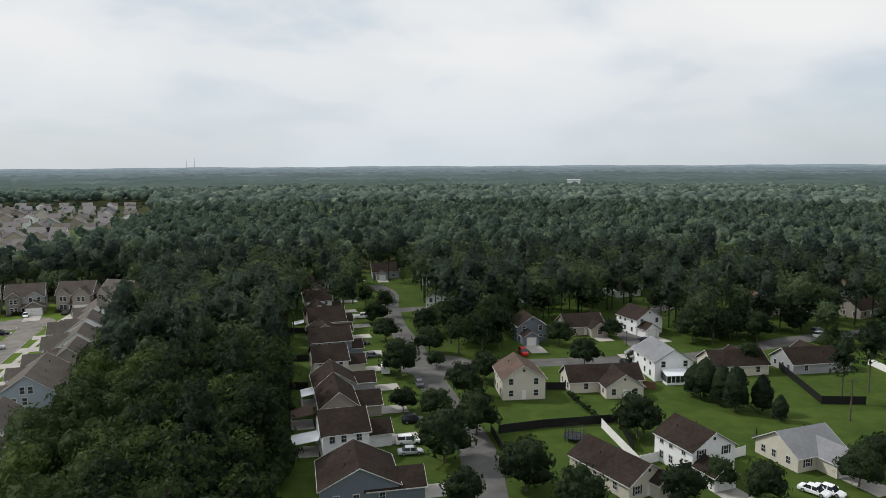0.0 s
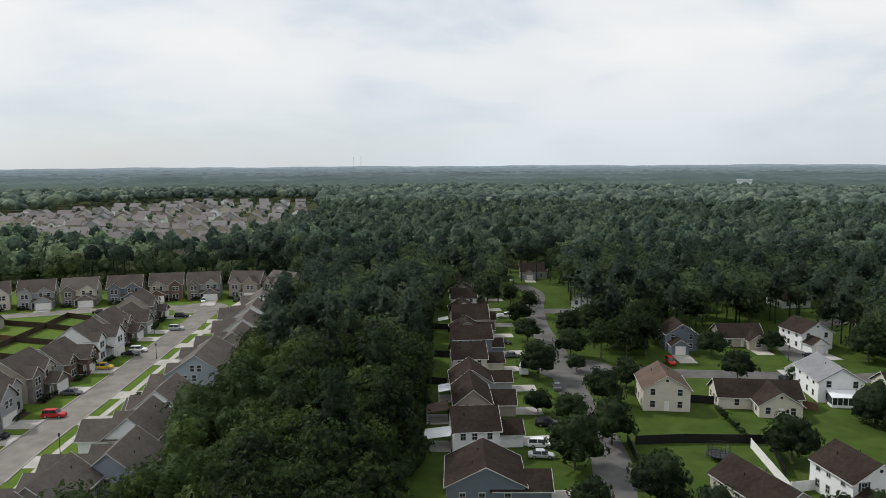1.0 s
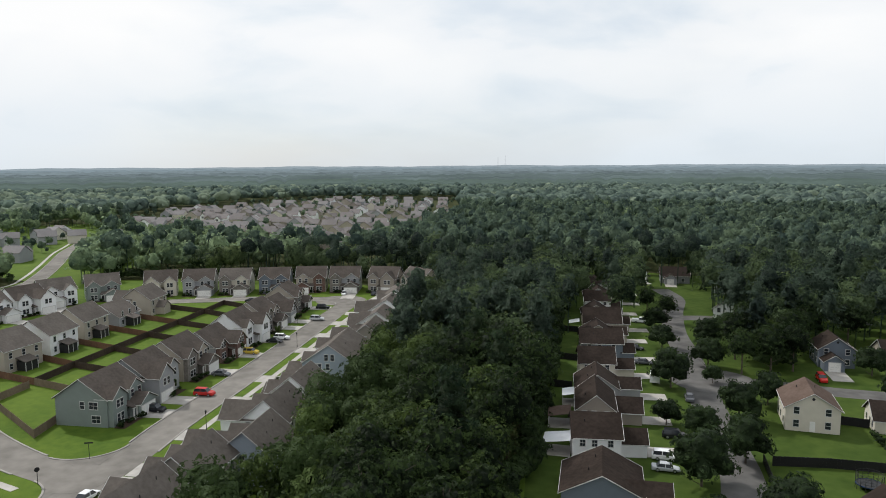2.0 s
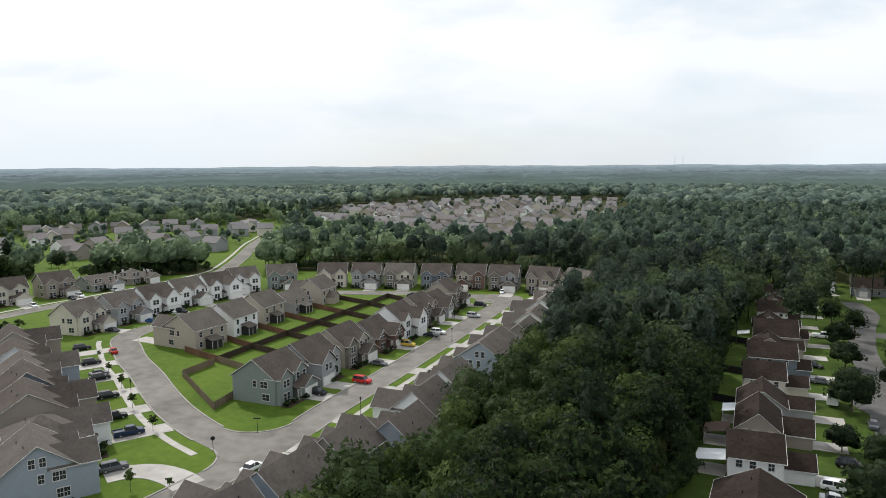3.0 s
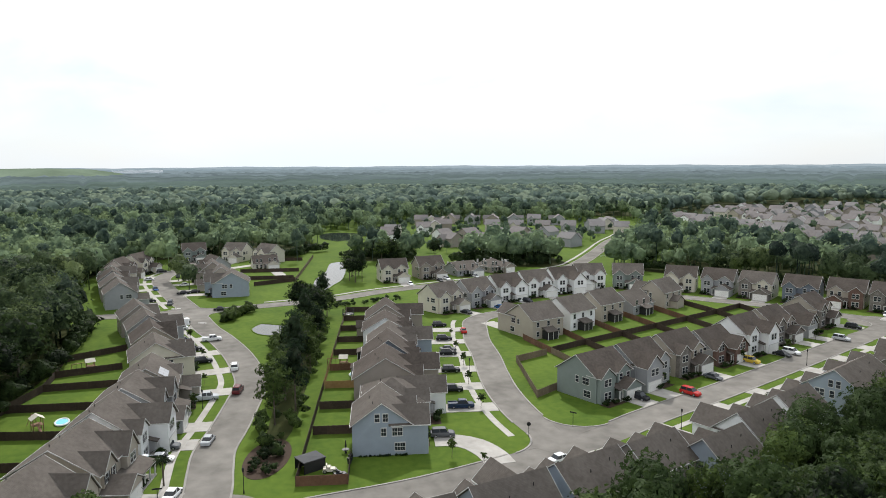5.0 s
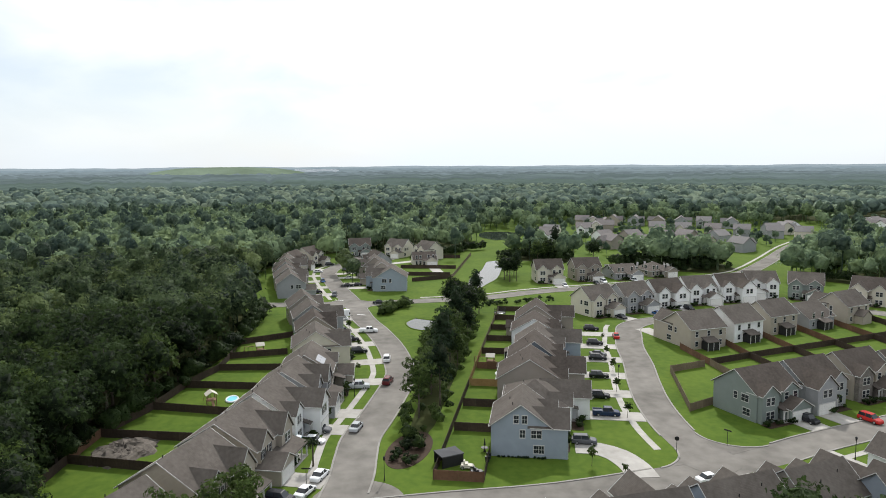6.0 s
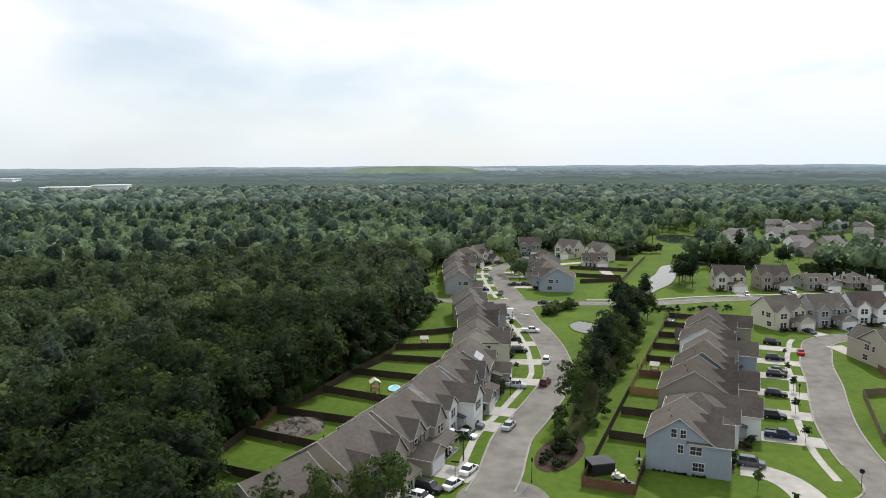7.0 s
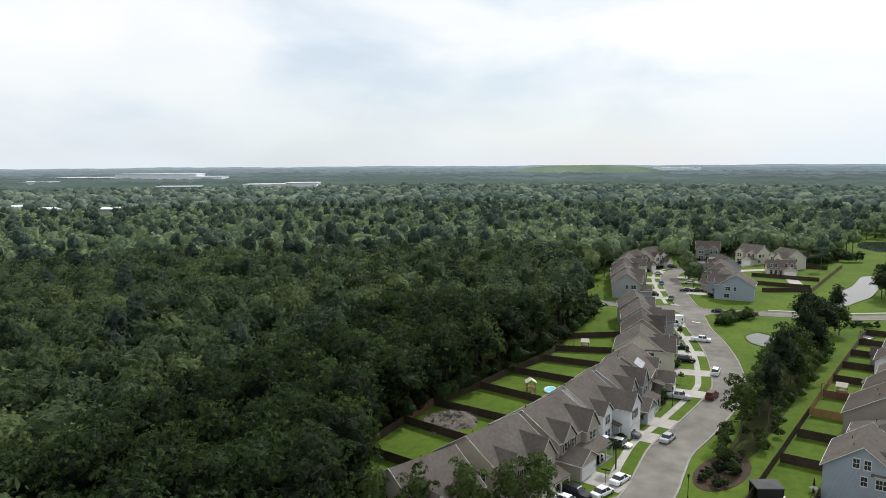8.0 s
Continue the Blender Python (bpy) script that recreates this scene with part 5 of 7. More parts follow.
def woods(name, points, templates, mat, label, s0=0.85, s1=1.2):
    vs, fs, ws, n = [], [], [], 0
    for x, y in points:
        v, f, w = templates[int(rng.integers(len(templates)))]
        t, s = rng.uniform(0, 2 * math.pi), rng.uniform(s0, s1)
        c, d = math.cos(t), math.sin(t)
        q = v * np.array([s * rng.uniform(0.9, 1.15), s * rng.uniform(0.9, 1.15), s])
        vs.append(np.stack([q[:, 0] * c - q[:, 1] * d + x, q[:, 0] * d + q[:, 1] * c + y, q[:, 2]], 1))
        ws.append(np.stack([w[:, 0] * c - w[:, 1] * d, w[:, 0] * d + w[:, 1] * c, w[:, 2]], 1))
        fs.append(f + n)
        n += len(v)
    if not vs:
        return
    v, f = np.concatenate(vs), np.concatenate(fs)
    me = bpy.data.meshes.new(name)
    me.vertices.add(len(v))
    me.vertices.foreach_set("co", v.ravel())
    me.loops.add(f.size)
    me.loops.foreach_set("vertex_index", f.ravel().astype(np.int32))
    me.polygons.add(len(f))
    me.polygons.foreach_set("loop_start", np.arange(0, f.size, 4, dtype=np.int32))
    me.polygons.foreach_set("use_smooth", np.ones(len(f), bool))
    me.materials.append(mat)
    me.update(calc_edges=True)
    me.normals_split_custom_set_from_vertices(np.concatenate(ws).tolist())
    tagged(new(name, me), label, "woods", kind="stuff")


NEAR_T = template([broad_lobes(rng.uniform(15.0, 17.5), rng.uniform(5.0, 6.2), 20, 2.5) for _ in range(9)], 240, 0.55, 12, 5, 9.0, 0.78)
NEAR_P = template([pine_lobes(19.5, 4.2, 11, 8) for _ in range(4)], 170, 0.55, 10, 5, 9.0, 0.76)
MID_T = template([broad_lobes(rng.uniform(14.5, 17.5), rng.uniform(5.2, 6.8), 13, 2.0) for _ in range(9)], 40, 0.88, 10, 4, 7.0, 0.84)
MID_P = template([billow_lobes(rng.uniform(16.5, 18.5), rng.uniform(3.6, 4.6), 8, 8.0) for _ in range(5)], 30, 0.85, 8, 4, 10.0, 0.88)
FAR_T = template([billow_lobes(rng.uniform(15.5, 17.5), rng.uniform(7.4, 9.2), 8, 5.0) for _ in range(8)], 4, 1.7, 7, 3, 0)
ESTATES = [[(-112, 262), (-140, 268), (-225, 245), (-262, 225), (-262, 100), (-252, 50), (-252, -12), (-60, -30), (-50, 20), (-60, 98)],
           [(-255, 30), (-405, 20), (-400, 78), (-365, 84), (-345, 118), (-262, 72)],
           [(-262, 95), (-300, 98), (-330, 108), (-345, 118), (-325, 160), (-300, 178), (-280, 190)],
           [(-30, 80), (60, 80), (130, 100), (130, 205), (70, 215), (20, 215), (-30, 250), (-60, 290), (-45, 200)],
           [(-395, 335), (-320, 260), (-285, 205), (-292, 200), (-335, 235), (-410, 315)],
           [(-356, 98), (-365, 84), (-385, 84), (-440, 118), (-520, 118), (-520, 165), (-450, 150), (-395, 125)],
           [(-345, 118), (-325, 160), (-350, 185), (-378, 155), (-395, 130)]]
FAR_TOWN = [[(-330, 362), (-250, 332), (-195, 328), (-205, 400), (-212, 470), (-222, 545), (-300, 730), (-345, 850), (-375, 905), (-530, 890), (-620, 760), (-560, 520), (-440, 355)],
            [(-395, 150), (-375, 190), (-345, 245), (-385, 300), (-405, 350), (-470, 372), (-510, 340), (-560, 260), (-565, 215), (-480, 165), (-430, 142)]]


# open ground before the nearer far estate, with two groves on it
PARK = [(-262, 60), (-440, 110), (-430, 150), (-390, 180), (-345, 245), (-300, 222), (-272, 165)]
GROVES = [[(-320, 154), (-303, 174), (-289, 195), (-296, 212), (-322, 216), (-344, 196), (-338, 170)], [(-372, 108), (-350, 118), (-338, 138), (-356, 150), (-382, 132)]]


def wooded(x, y):
    if any(inside(x, y, p) for p in GROVES):
        return near_line(x, y, SC) > 12
    if inside(x, y, PARK):
        return False
    if any(inside(x, y, p) for p in ESTATES) or any(inside(x, y, p) for p in FAR_TOWN):
        return False
    if near_line(x, y, SC) < 17:
        return False
    return True


def in_wide_view(x, y):
    a = math.degrees(math.atan2(-x, y))      # 0 is +y, anticlockwise
    return -40 < a < 148


pts = [(x, y) for x, y in scatter(-340, 200, -330, 360, 8.5) if 60 < math.hypot(x - 5, y - 10) < 300 and in_wide_view(x, y)]
near = []
for x, y in pts:
    if inside(x, y, BELT):
        if y >= 160 and clear_of_buildings(x, y, 0.6):
            near.append((x, y))
    elif inside(x, y, WOODS):
        if x <= -185 or y < -60 or x > -40:
            near.append((x, y))
    elif wooded(x, y) and clear_of_buildings(x, y, 2.0) and near_line(x, y, O1) > 12 and y > 150:
        near.append((x, y))
    elif inside(x, y, ESTATES[3]) and y > 192 and clear_of_buildings(x, y, 2.0) and not (44 < x < 72 and y < 214) and not (17 < x < 50 and y < 210) and near_line(x, y, O1) > 15 and rng.random() < 0.85:
        near.append((x, y))
k = rng.random(len(near))
north = [math.degrees(math.atan2(-x, y)) < 32 for x, y in near]
# darker crowns stand in for dimmer light northward, besides the real pines
k = np.where(north, np.where(k > 0.45, 0.75 + (k - 0.45) * 0.4, k * 1.15), 0.05 + 0.73 * k)
woods("woods", [p for p, q in zip(near, k) if q < 0.5], NEAR_T, WOODLEAF[0], "dense dark green summer woods", 0.80, 1.24)
woods("woods", [p for p, q in zip(near, k) if 0.5 <= q < 0.75], NEAR_T, WOODLEAF[2], "fresh green crowns among the woods", 0.74, 1.16)
woods("woods", [p for p, q in zip(near, k) if q >= 0.75], NEAR_P, WOODLEAF[1], "pine crowns among the woods", 0.9, 1.15)
mid = [(x, y) for x, y in scatter(-760, 520, -620, 800, 9.6, 0.5) if 300 <= math.hypot(x - 5, y - 10) < 700 and in_wide_view(x, y) and wooded(x, y) and clear_of_buildings(x, y, 2.0)]
k = rng.random(len(mid))
west = [math.degrees(math.atan2(-x, y)) > 35 for x, y in mid]
# lighter crowns westward and darker ones northward imitate how bright each side is
k = np.where(west, 0.10 + 0.85 * k, np.where(k > 0.55, 0.79 + (k - 0.55) * 0.4, k * 1.0))
close = [math.hypot(x - 5, y - 10) < 340 for x, y in mid]
for want, leaves, near_edge in ((True, WOODLEAF, " behind the estates"), (False, HAZY_MID_LEAF, " paled for haze in the middle distance")):
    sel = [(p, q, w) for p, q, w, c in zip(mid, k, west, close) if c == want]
    # the west takes the last leaf: the oak's colour brightened for its lit haze
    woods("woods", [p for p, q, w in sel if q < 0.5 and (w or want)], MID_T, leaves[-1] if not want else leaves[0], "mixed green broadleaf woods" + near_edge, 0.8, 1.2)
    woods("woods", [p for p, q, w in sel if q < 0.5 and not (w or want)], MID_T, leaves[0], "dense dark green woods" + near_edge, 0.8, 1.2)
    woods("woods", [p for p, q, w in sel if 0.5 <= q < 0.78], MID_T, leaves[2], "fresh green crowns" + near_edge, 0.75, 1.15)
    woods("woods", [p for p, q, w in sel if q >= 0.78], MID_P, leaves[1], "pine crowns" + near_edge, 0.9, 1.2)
far = [(x, y) for x, y in scatter(-1260, 900, -1100, 1260, 14.5, 0.6) if 692 <= math.hypot(x - 5, y - 10) < 1192 and in_wide_view(x, y) and wooded(x, y)]
# fewer light crowns northward, where the haze is less bright
k = rng.random(len(far)) * np.where([math.degrees(math.atan2(-x, y)) > 35 for x, y in far], 1.0, 0.62)
woods("woods", [p for p, q in zip(far, k) if q < 0.55], FAR_T, HAZY_FAR_LEAF[0], "distant dark green treetops toward the horizon, paled for haze", 0.75, 1.25)
woods("woods", [p for p, q in zip(far, k) if q >= 0.55], FAR_T, HAZY_FAR_LEAF[1], "distant fresh green treetops toward the horizon, paled for haze", 0.75, 1.2)


# lighter trees that reach the back gardens of the main street
back = [(x, y) for x, y in scatter(-112, -36, 20, 235, 6.4) if inside(x, y, GROWTH) and clear_of_buildings(x, y, -0.5)]
pick = rng.random(len(back))
woods("woods", [p for p, q in zip(back, pick) if q < 0.30], NEAR_T, LEAF[2], "fresh green trees behind the back gardens", 0.62, 0.92)
woods("woods", [p for p, q in zip(back, pick) if q >= 0.30], NEAR_T, LEAF[0], "dark green trees behind the back gardens", 0.62, 0.95)


# ---- leaf litter under the trees ----
def litter(poly, z):
    tagged(new("forest_floor", mesh("forest_floor", [(x, y, z) for x, y in poly], [tuple(range(len(poly)))], FOREST_FLOOR)), "dark leaf litter under the trees", "ground", kind="structure")


litter(BELT, 0.012)
litter(WOODS, 0.012)
litter(STRIP, 0.012)
for grove in GROVES:
    litter(grove, 0.012)
litter([(-110, 268), (-230, 247), (-262, 228), (-285, 262), (-330, 340), (-250, 345), (-210, 375), (-150, 700), (200, 700), (330, 300), (140, 212), (72, 222), (34, 222), (16, 290), (8, 314), (-14, 342), (-66, 342), (-70, 296)], 0.006)

# ---- distance: canopy beyond the single crowns, its haze painted into the materials ----
def canopy(name, r0, r1, rows, mat, label, lift=1.0, sink=0.0):
    """A sheet of bumpy tree tops between two radii."""
    a = np.radians(np.linspace(-41, 149, 620))
    r = np.geomspace(r0, r1, rows)
    A, Rr = np.meshgrid(a, r)
    X, Y = -np.sin(A) * Rr, np.cos(A) * Rr
    cell = 9.0 * np.maximum(1.0, Rr / 1100.0)
    H = np.zeros_like(X)
    for sx, sy, w in ((1.0, 1.3, 0.5), (0.37, 0.51, 0.3), (2.1, 1.7, 0.2)):
        H += w * np.sin(X * 0.0061 * sx + 1.3 * sy) * np.cos(Y * 0.0053 * sy + 2.1 * sx)
    PX, PY = X / cell, Y / cell
    gx, gy = np.floor(PX), np.floor(PY)
    best = np.full(X.shape, 9.0)
    tone = np.zeros_like(X)
    for dx in (-1, 0, 1):
        for dy in (-1, 0, 1):
            cx, cy = gx + dx, gy + dy
            h1 = np.modf(np.abs(np.sin(cx * 12.9898 + cy * 78.233) * 43758.5453))[0]
            h2 = np.modf(np.abs(np.sin(cx * 39.346 + cy * 11.135) * 24634.6345))[0]
            d = np.hypot(PX - cx - h1, PY - cy - h2)
            tone = np.where(d < best, h1, tone)
            best = np.minimum(best, d)
    Z = 12.0 + 6.5 * np.sqrt(np.clip(1 - (best / 0.85) ** 2, 0, 1)) + 3.5 * tone + 3.0 * H * lift
    if r0 > 1700:
        k = np.arange(rows)[:, None] * 1.0
        Z = 15.0 + 3.0 * np.sin(A * 53 + 2.1 * k) * np.sin(A * 147 + 4.7 * k) + 1.5 * rng.normal(size=A.shape) + lift * (1.6 * np.sin(A * 83 + 1.7 * k) + 1.3 * np.sin(A * 191 + 2.9 * k) + 0.9 * np.sin(A * 377 - 1.3 * k) + 0.6 * rng.normal(size=A.shape))
    Z = Z - sink
    Z[0] = 0.0
    clear = np.zeros(X.shape, bool)
    if r0 < 1200:
        for poly in FAR_TOWN:
            for i in range(X.shape[0]):
                if r[i] > 1250:
                    break
                for j in range(X.shape[1]):
                    if -20 < math.degrees(a[j]) < 70 and inside(X[i, j], Y[i, j], poly):
                        clear[i, j] = True
    Z = np.where(clear, -3.0, Z)
    v = np.stack([X, Y, Z], -1).reshape(-1, 3)
    m, n = X.shape
    i = np.arange(m * n).reshape(m, n)
    f = np.stack([i[:-1, :-1], i[:-1, 1:], i[1:, 1:], i[1:, :-1]], -1).reshape(-1, 4)[:, ::-1]
    me = bpy.data.meshes.new(name)
    me.vertices.add(len(v))
    me.vertices.foreach_set("co", v.ravel())
    me.loops.add(f.size)
    me.loops.foreach_set("vertex_index", np.ascontiguousarray(f).ravel().astype(np.int32))
    me.polygons.add(len(f))
    me.polygons.foreach_set("loop_start", np.arange(0, f.size, 4, dtype=np.int32))
    me.polygons.foreach_set("use_smooth", np.ones(len(f), bool))
    me.materials.append(mat)
    me.update(calc_edges=True)
    tagged(new(name, me), label, "woods", kind="stuff")


def painted_haze_material(name, haze, dark, light, span=0.28):
    """Far woods with the haze of miles of air painted in as blue-grey emission, a plain backdrop."""
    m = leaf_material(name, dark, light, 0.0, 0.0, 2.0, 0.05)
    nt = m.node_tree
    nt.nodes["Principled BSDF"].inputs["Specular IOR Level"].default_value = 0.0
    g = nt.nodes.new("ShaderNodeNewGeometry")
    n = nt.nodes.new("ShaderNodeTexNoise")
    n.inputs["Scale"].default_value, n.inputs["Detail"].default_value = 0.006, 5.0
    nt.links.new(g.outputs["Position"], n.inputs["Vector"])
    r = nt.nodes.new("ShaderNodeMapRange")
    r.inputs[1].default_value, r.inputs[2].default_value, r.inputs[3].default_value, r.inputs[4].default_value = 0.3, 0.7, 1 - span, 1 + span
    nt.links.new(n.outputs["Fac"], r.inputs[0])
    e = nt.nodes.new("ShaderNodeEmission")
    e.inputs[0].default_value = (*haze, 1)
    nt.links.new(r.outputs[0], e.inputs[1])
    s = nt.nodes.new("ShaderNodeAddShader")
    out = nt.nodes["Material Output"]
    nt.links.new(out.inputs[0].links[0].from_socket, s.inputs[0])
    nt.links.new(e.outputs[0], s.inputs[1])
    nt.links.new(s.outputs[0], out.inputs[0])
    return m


def far_floor():
    k = 72
    v = [(q * math.cos(2 * math.pi * i / k), q * math.sin(2 * math.pi * i / k), 0.006) for q in (700.0, 1260.0) for i in range(k)]
    tagged(new("forest_floor", mesh("forest_floor", v, [(i, (i + 1) % k, k + (i + 1) % k, k + i)[::-1] for i in range(k)], FOREST_FLOOR)), "dark leaf litter under distant trees", "ground", kind="structure")


far_floor()
canopy("backdrop", 1190, 1600, 44, painted_haze_material("distance_a", (0.082, 0.110, 0.106), (0.018, 0.028, 0.022), (0.044, 0.062, 0.046)), "far woods with pale haze painted in", 1.0, 3.0)
canopy("backdrop", 1590, 2100, 36, painted_haze_material("distance_b", (0.114, 0.148, 0.154), (0.012, 0.018, 0.016), (0.030, 0.040, 0.032)), "far woods with pale haze painted in")
canopy("backdrop", 2090, 2800, 30, painted_haze_material("distance_c", (0.150, 0.190, 0.208), (0.007, 0.010, 0.009), (0.016, 0.021, 0.018)), "far woods painted blue for haze")
canopy("backdrop", 2790, 3700, 24, painted_haze_material("distance_d", (0.196, 0.244, 0.272), (0.008, 0.012, 0.011), (0.018, 0.024, 0.020), 0.16), "far woods painted blue for haze", 1.2)
canopy("backdrop", 3690, 4880, 18, painted_haze_material("distance_e", (0.228, 0.288, 0.328), (0.005, 0.008, 0.007), (0.010, 0.014, 0.012), 0.10), "far woods painted blue for haze", 1.5)


def skyline():
    """The last low ridge, which meets the sky a little under eye height."""
    a = np.radians(np.linspace(-52, 162, 900))
    z = 30.0 + 2.0 * np.sin(a * 23) + 1.5 * np.sin(a * 61 + 1) + 0.8 * np.sin(a * 211)
    s = Solid()
    s.loft([[(-4870 * math.sin(t), 4870 * math.cos(t), 0), (-4870 * math.sin(t), 4870 * math.cos(t), q), (-4900 * math.sin(t), 4900 * math.cos(t), q), (-4900 * math.sin(t), 4900 * math.cos(t), 0)] for t, q in zip(a, z)])
    tagged(new("backdrop", s.mesh("backdrop", painted_haze_material("distance_f", (0.300, 0.364, 0.405), (0.004, 0.006, 0.006), (0.008, 0.010, 0.010), 0.06))), "wooded skyline painted blue-grey for haze", "backdrop", kind="structure")


skyline()


# ---- far estates: plain gabled houses in rows ----
def far_house(wall, roof, w=11.0, d=10.0):
    ob = thing("house", pose(0, 0, 0), "distant %s two-storey house with a brown roof" % wall, "house", "far houses")
    part("wall", prism(-w / 2, w / 2, -d / 2, d / 2, 5.6, 9.0, "x").mesh("wall", SIDING[wall]), ob)
    s, t = gable_roof(-w / 2, w / 2, -d / 2, d / 2, 5.6, 9.0, "x")
    part("roof", s.mesh("roof", HAZED_ROOF[roof % 2]), ob)
    part("wall", prism(-4.5, 1.0, -d / 2 - 3, -d / 2 + 0.1, 5.2, 7.9, "y").mesh("wall", SIDING[wall]), ob)
    s, t = gable_roof(-4.5, 1.0, -d / 2 - 3, -1.0, 5.2, 7.9, "y")
    part("roof", s.mesh("roof", HAZED_ROOF[roof % 2]), ob)
    ob.location = (900, 900, 0)
    window(ob, -1.8, -d / 2 - 3, 3.4, 0, 2.2, 1.5)
    part("garage_door", FAR_GARAGE, ob, pose(-1.8, -d / 2 - 3.02, 0))
    return ob


FAR_GARAGE = Solid().box(-1.3, 1.3, -0.05, 0.0, 0.0, 2.3).box(-1.45, 1.45, -0.03, 0.0, 0.0, 2.42).mesh("garage_door", GARAGE)
FAR = [far_house("beige", 0), far_house("cream", 1), far_house("taupe", 0, 12), far_house("grey", 1), far_house("white", 4, 10, 11)]
used = set()
FAR_SPOTS, TOWN_TREES = [], []


def far_row(x0, y0, x1, y1, n, heading, spread=5.0):
    for i in range(n):
        t = (i + 0.5) / n
        x, y = x0 + (x1 - x0) * t + rng.uniform(-1, 1) * spread * 0.3, y0 + (y1 - y0) * t + rng.uniform(-1, 1) * spread * 0.3
        FAR_SPOTS.append((x, y))
        j = int(rng.integers(len(FAR)))
        m = pose(x, y, 0, 0, 0, heading + 90 * int(rng.integers(0, 4)) + rng.uniform(-5, 5))
        if j not in used:
            used.add(j)
            FAR[j].matrix_basis = m
        else:
            copy_thing(FAR[j], m)


# nearer estate among trees
far_row(-427, 155, -470, 175, 3, -30)
far_row(-396, 180, -359, 261, 5, 200)
far_row(-423, 183, -403, 273, 5, 20)
far_row(-478, 248, -409, 342, 6, -30)
far_row(-548, 220, -512, 238, 3, -20)
far_row(-550, 245, -493, 337, 6, -30)
far_row(-470, 195, -500, 230, 3, 160)
far_row(-440, 322, -459, 358, 3, 0)
# large far estate in rows
far_row(-389, 347, -343, 356, 4, -60)
far_row(-378, 362, -205, 352, 11, -70)
far_row(-470, 425, -215, 385, 15, 110)
far_row(-486, 440, -222, 415, 15, -70)
far_row(-447, 488, -222, 455, 13, 110)
far_row(-523, 510, -220, 488, 16, -70)
far_row(-549, 545, -228, 540, 17, 110)
far_row(-560, 590, -244, 575, 14, -70)
far_row(-540, 640, -268, 628, 12, 110)
far_row(-540, 700, -290, 682, 11, -70)
far_row(-522, 755, -316, 742, 9, 110)
far_row(-517, 800, -350, 822, 7, -70)
for x, y in scatter(-560, -345, 150, 372, 14.0):
    if (inside(x, y, FAR_TOWN[1]) or (inside(x, y, PARK) and x < -352)) and near_line(x, y, SC) > 9:
        TOWN_TREES.append((x, y))
for x, y in scatter(-600, -230, 350, 880, 22.0):
    if inside(x, y, FAR_TOWN[0]):
        TOWN_TREES.append((x, y))
woods("woods", [(x, y) for x, y in TOWN_TREES if all(math.hypot(x - a, y - b) > 9 for a, b in FAR_SPOTS)], MID_T, HAZY_MID_LEAF[0], "trees between the houses of a far estate", 0.32, 0.62)


# ---- landmarks on the horizon ----
# white sheeting tinted blue-grey, haze put into its colour
PALE = plain("hazed_sheet", (0.66, 0.69, 0.72), 0.6)


def big_shed(x, y, turn, w, d, h, mat, label):
    ob = thing("warehouse", pose(x, y, 0, 0, 0, turn), label, "warehouse", "far sheds")
    part("wall", Solid().box(-w / 2, w / 2, -d / 2, d / 2, 0, h).mesh("wall", mat), ob)
    part("roof", Solid().box(-w / 2 - 1, w / 2 + 1, -d / 2 - 1, d / 2 + 1, h, h + 1.0).mesh("roof", PALE), ob)


big_shed(-1333, -1337, 108.7, 130, 60, 22, SIDING["grey"], "long grey distant warehouse above the trees")
big_shed(-1370, -1158, 108.7, 190, 60, 30, PALE, "tall white distant warehouse above the trees")
big_shed(-1392, -1030, 108.7, 62, 60, 23.5, PALE, "white distant warehouse above the trees")
big_shed(-1060, -1220, 108.7, 112, 40, 19, PALE, "low white distant warehouse above the trees")
big_shed(-1020, -640, 108.7, 76, 40, 18.5, PALE, "white distant shed row above the trees")
big_shed(-1030, -580, 108.7, 50, 40, 21, PALE, "tall pale distant building above the trees")
big_shed(-920, -740, 108.7, 64, 30, 17.5, SIDING["grey"], "pale distant shed row above the trees")
big_shed(-3150, -10, 0, 40, 190, 26, TIN, "white distant shed above the trees")
big_shed(228, 1240, -10, 22, 16, 21, SIDING["white"], "pale building among distant trees")
for x, y, t in ((-470, -560, 40), (-455, -500, 60), (-470, -450, 30)):
    big_shed(x, y, t, 26, 12, 15, SIDING["cream"], "low pale building between distant trees")


def far_hill():
    """A long grassed mound that rises over the woods."""
    s = Solid()
    rings = []
    for q, z in ((1.0, 0.0), (0.8, 22.0), (0.55, 34.0), (0.25, 38.0), (0.05, 39.0)):
        rings.append([(-2700 + 330 * q * math.cos(2 * math.pi * i / 40) * (1 + 0.1 * math.sin(3 * i)), -330 + 330 * q * math.sin(2 * math.pi * i / 40), z + 2 * math.sin(i * 0.9) * (q < 0.9)) for i in range(40)])
    s.loft(rings)
    # the mound glows faintly too, as painted haze
    tagged(new("backdrop", s.mesh("backdrop", painted_haze_material("distance_hill", (0.165, 0.205, 0.170), (0.035, 0.055, 0.028), (0.055, 0.080, 0.040)))), "grassed mound on the horizon with painted haze", "hill", kind="structure")


far_hill()


def mast(x, y, h):
    ob = thing("radio_mast", pose(x, y, 0), "thin radio mast on the horizon", "mast")
    part("post", Solid().tube((0, 0, 0), (0, 0, h), 1.2, 0.7, 4).mesh("post", SIDING["grey"]), ob)


mast(-1500, 4300, 95)
mast(-1545, 4290, 90)


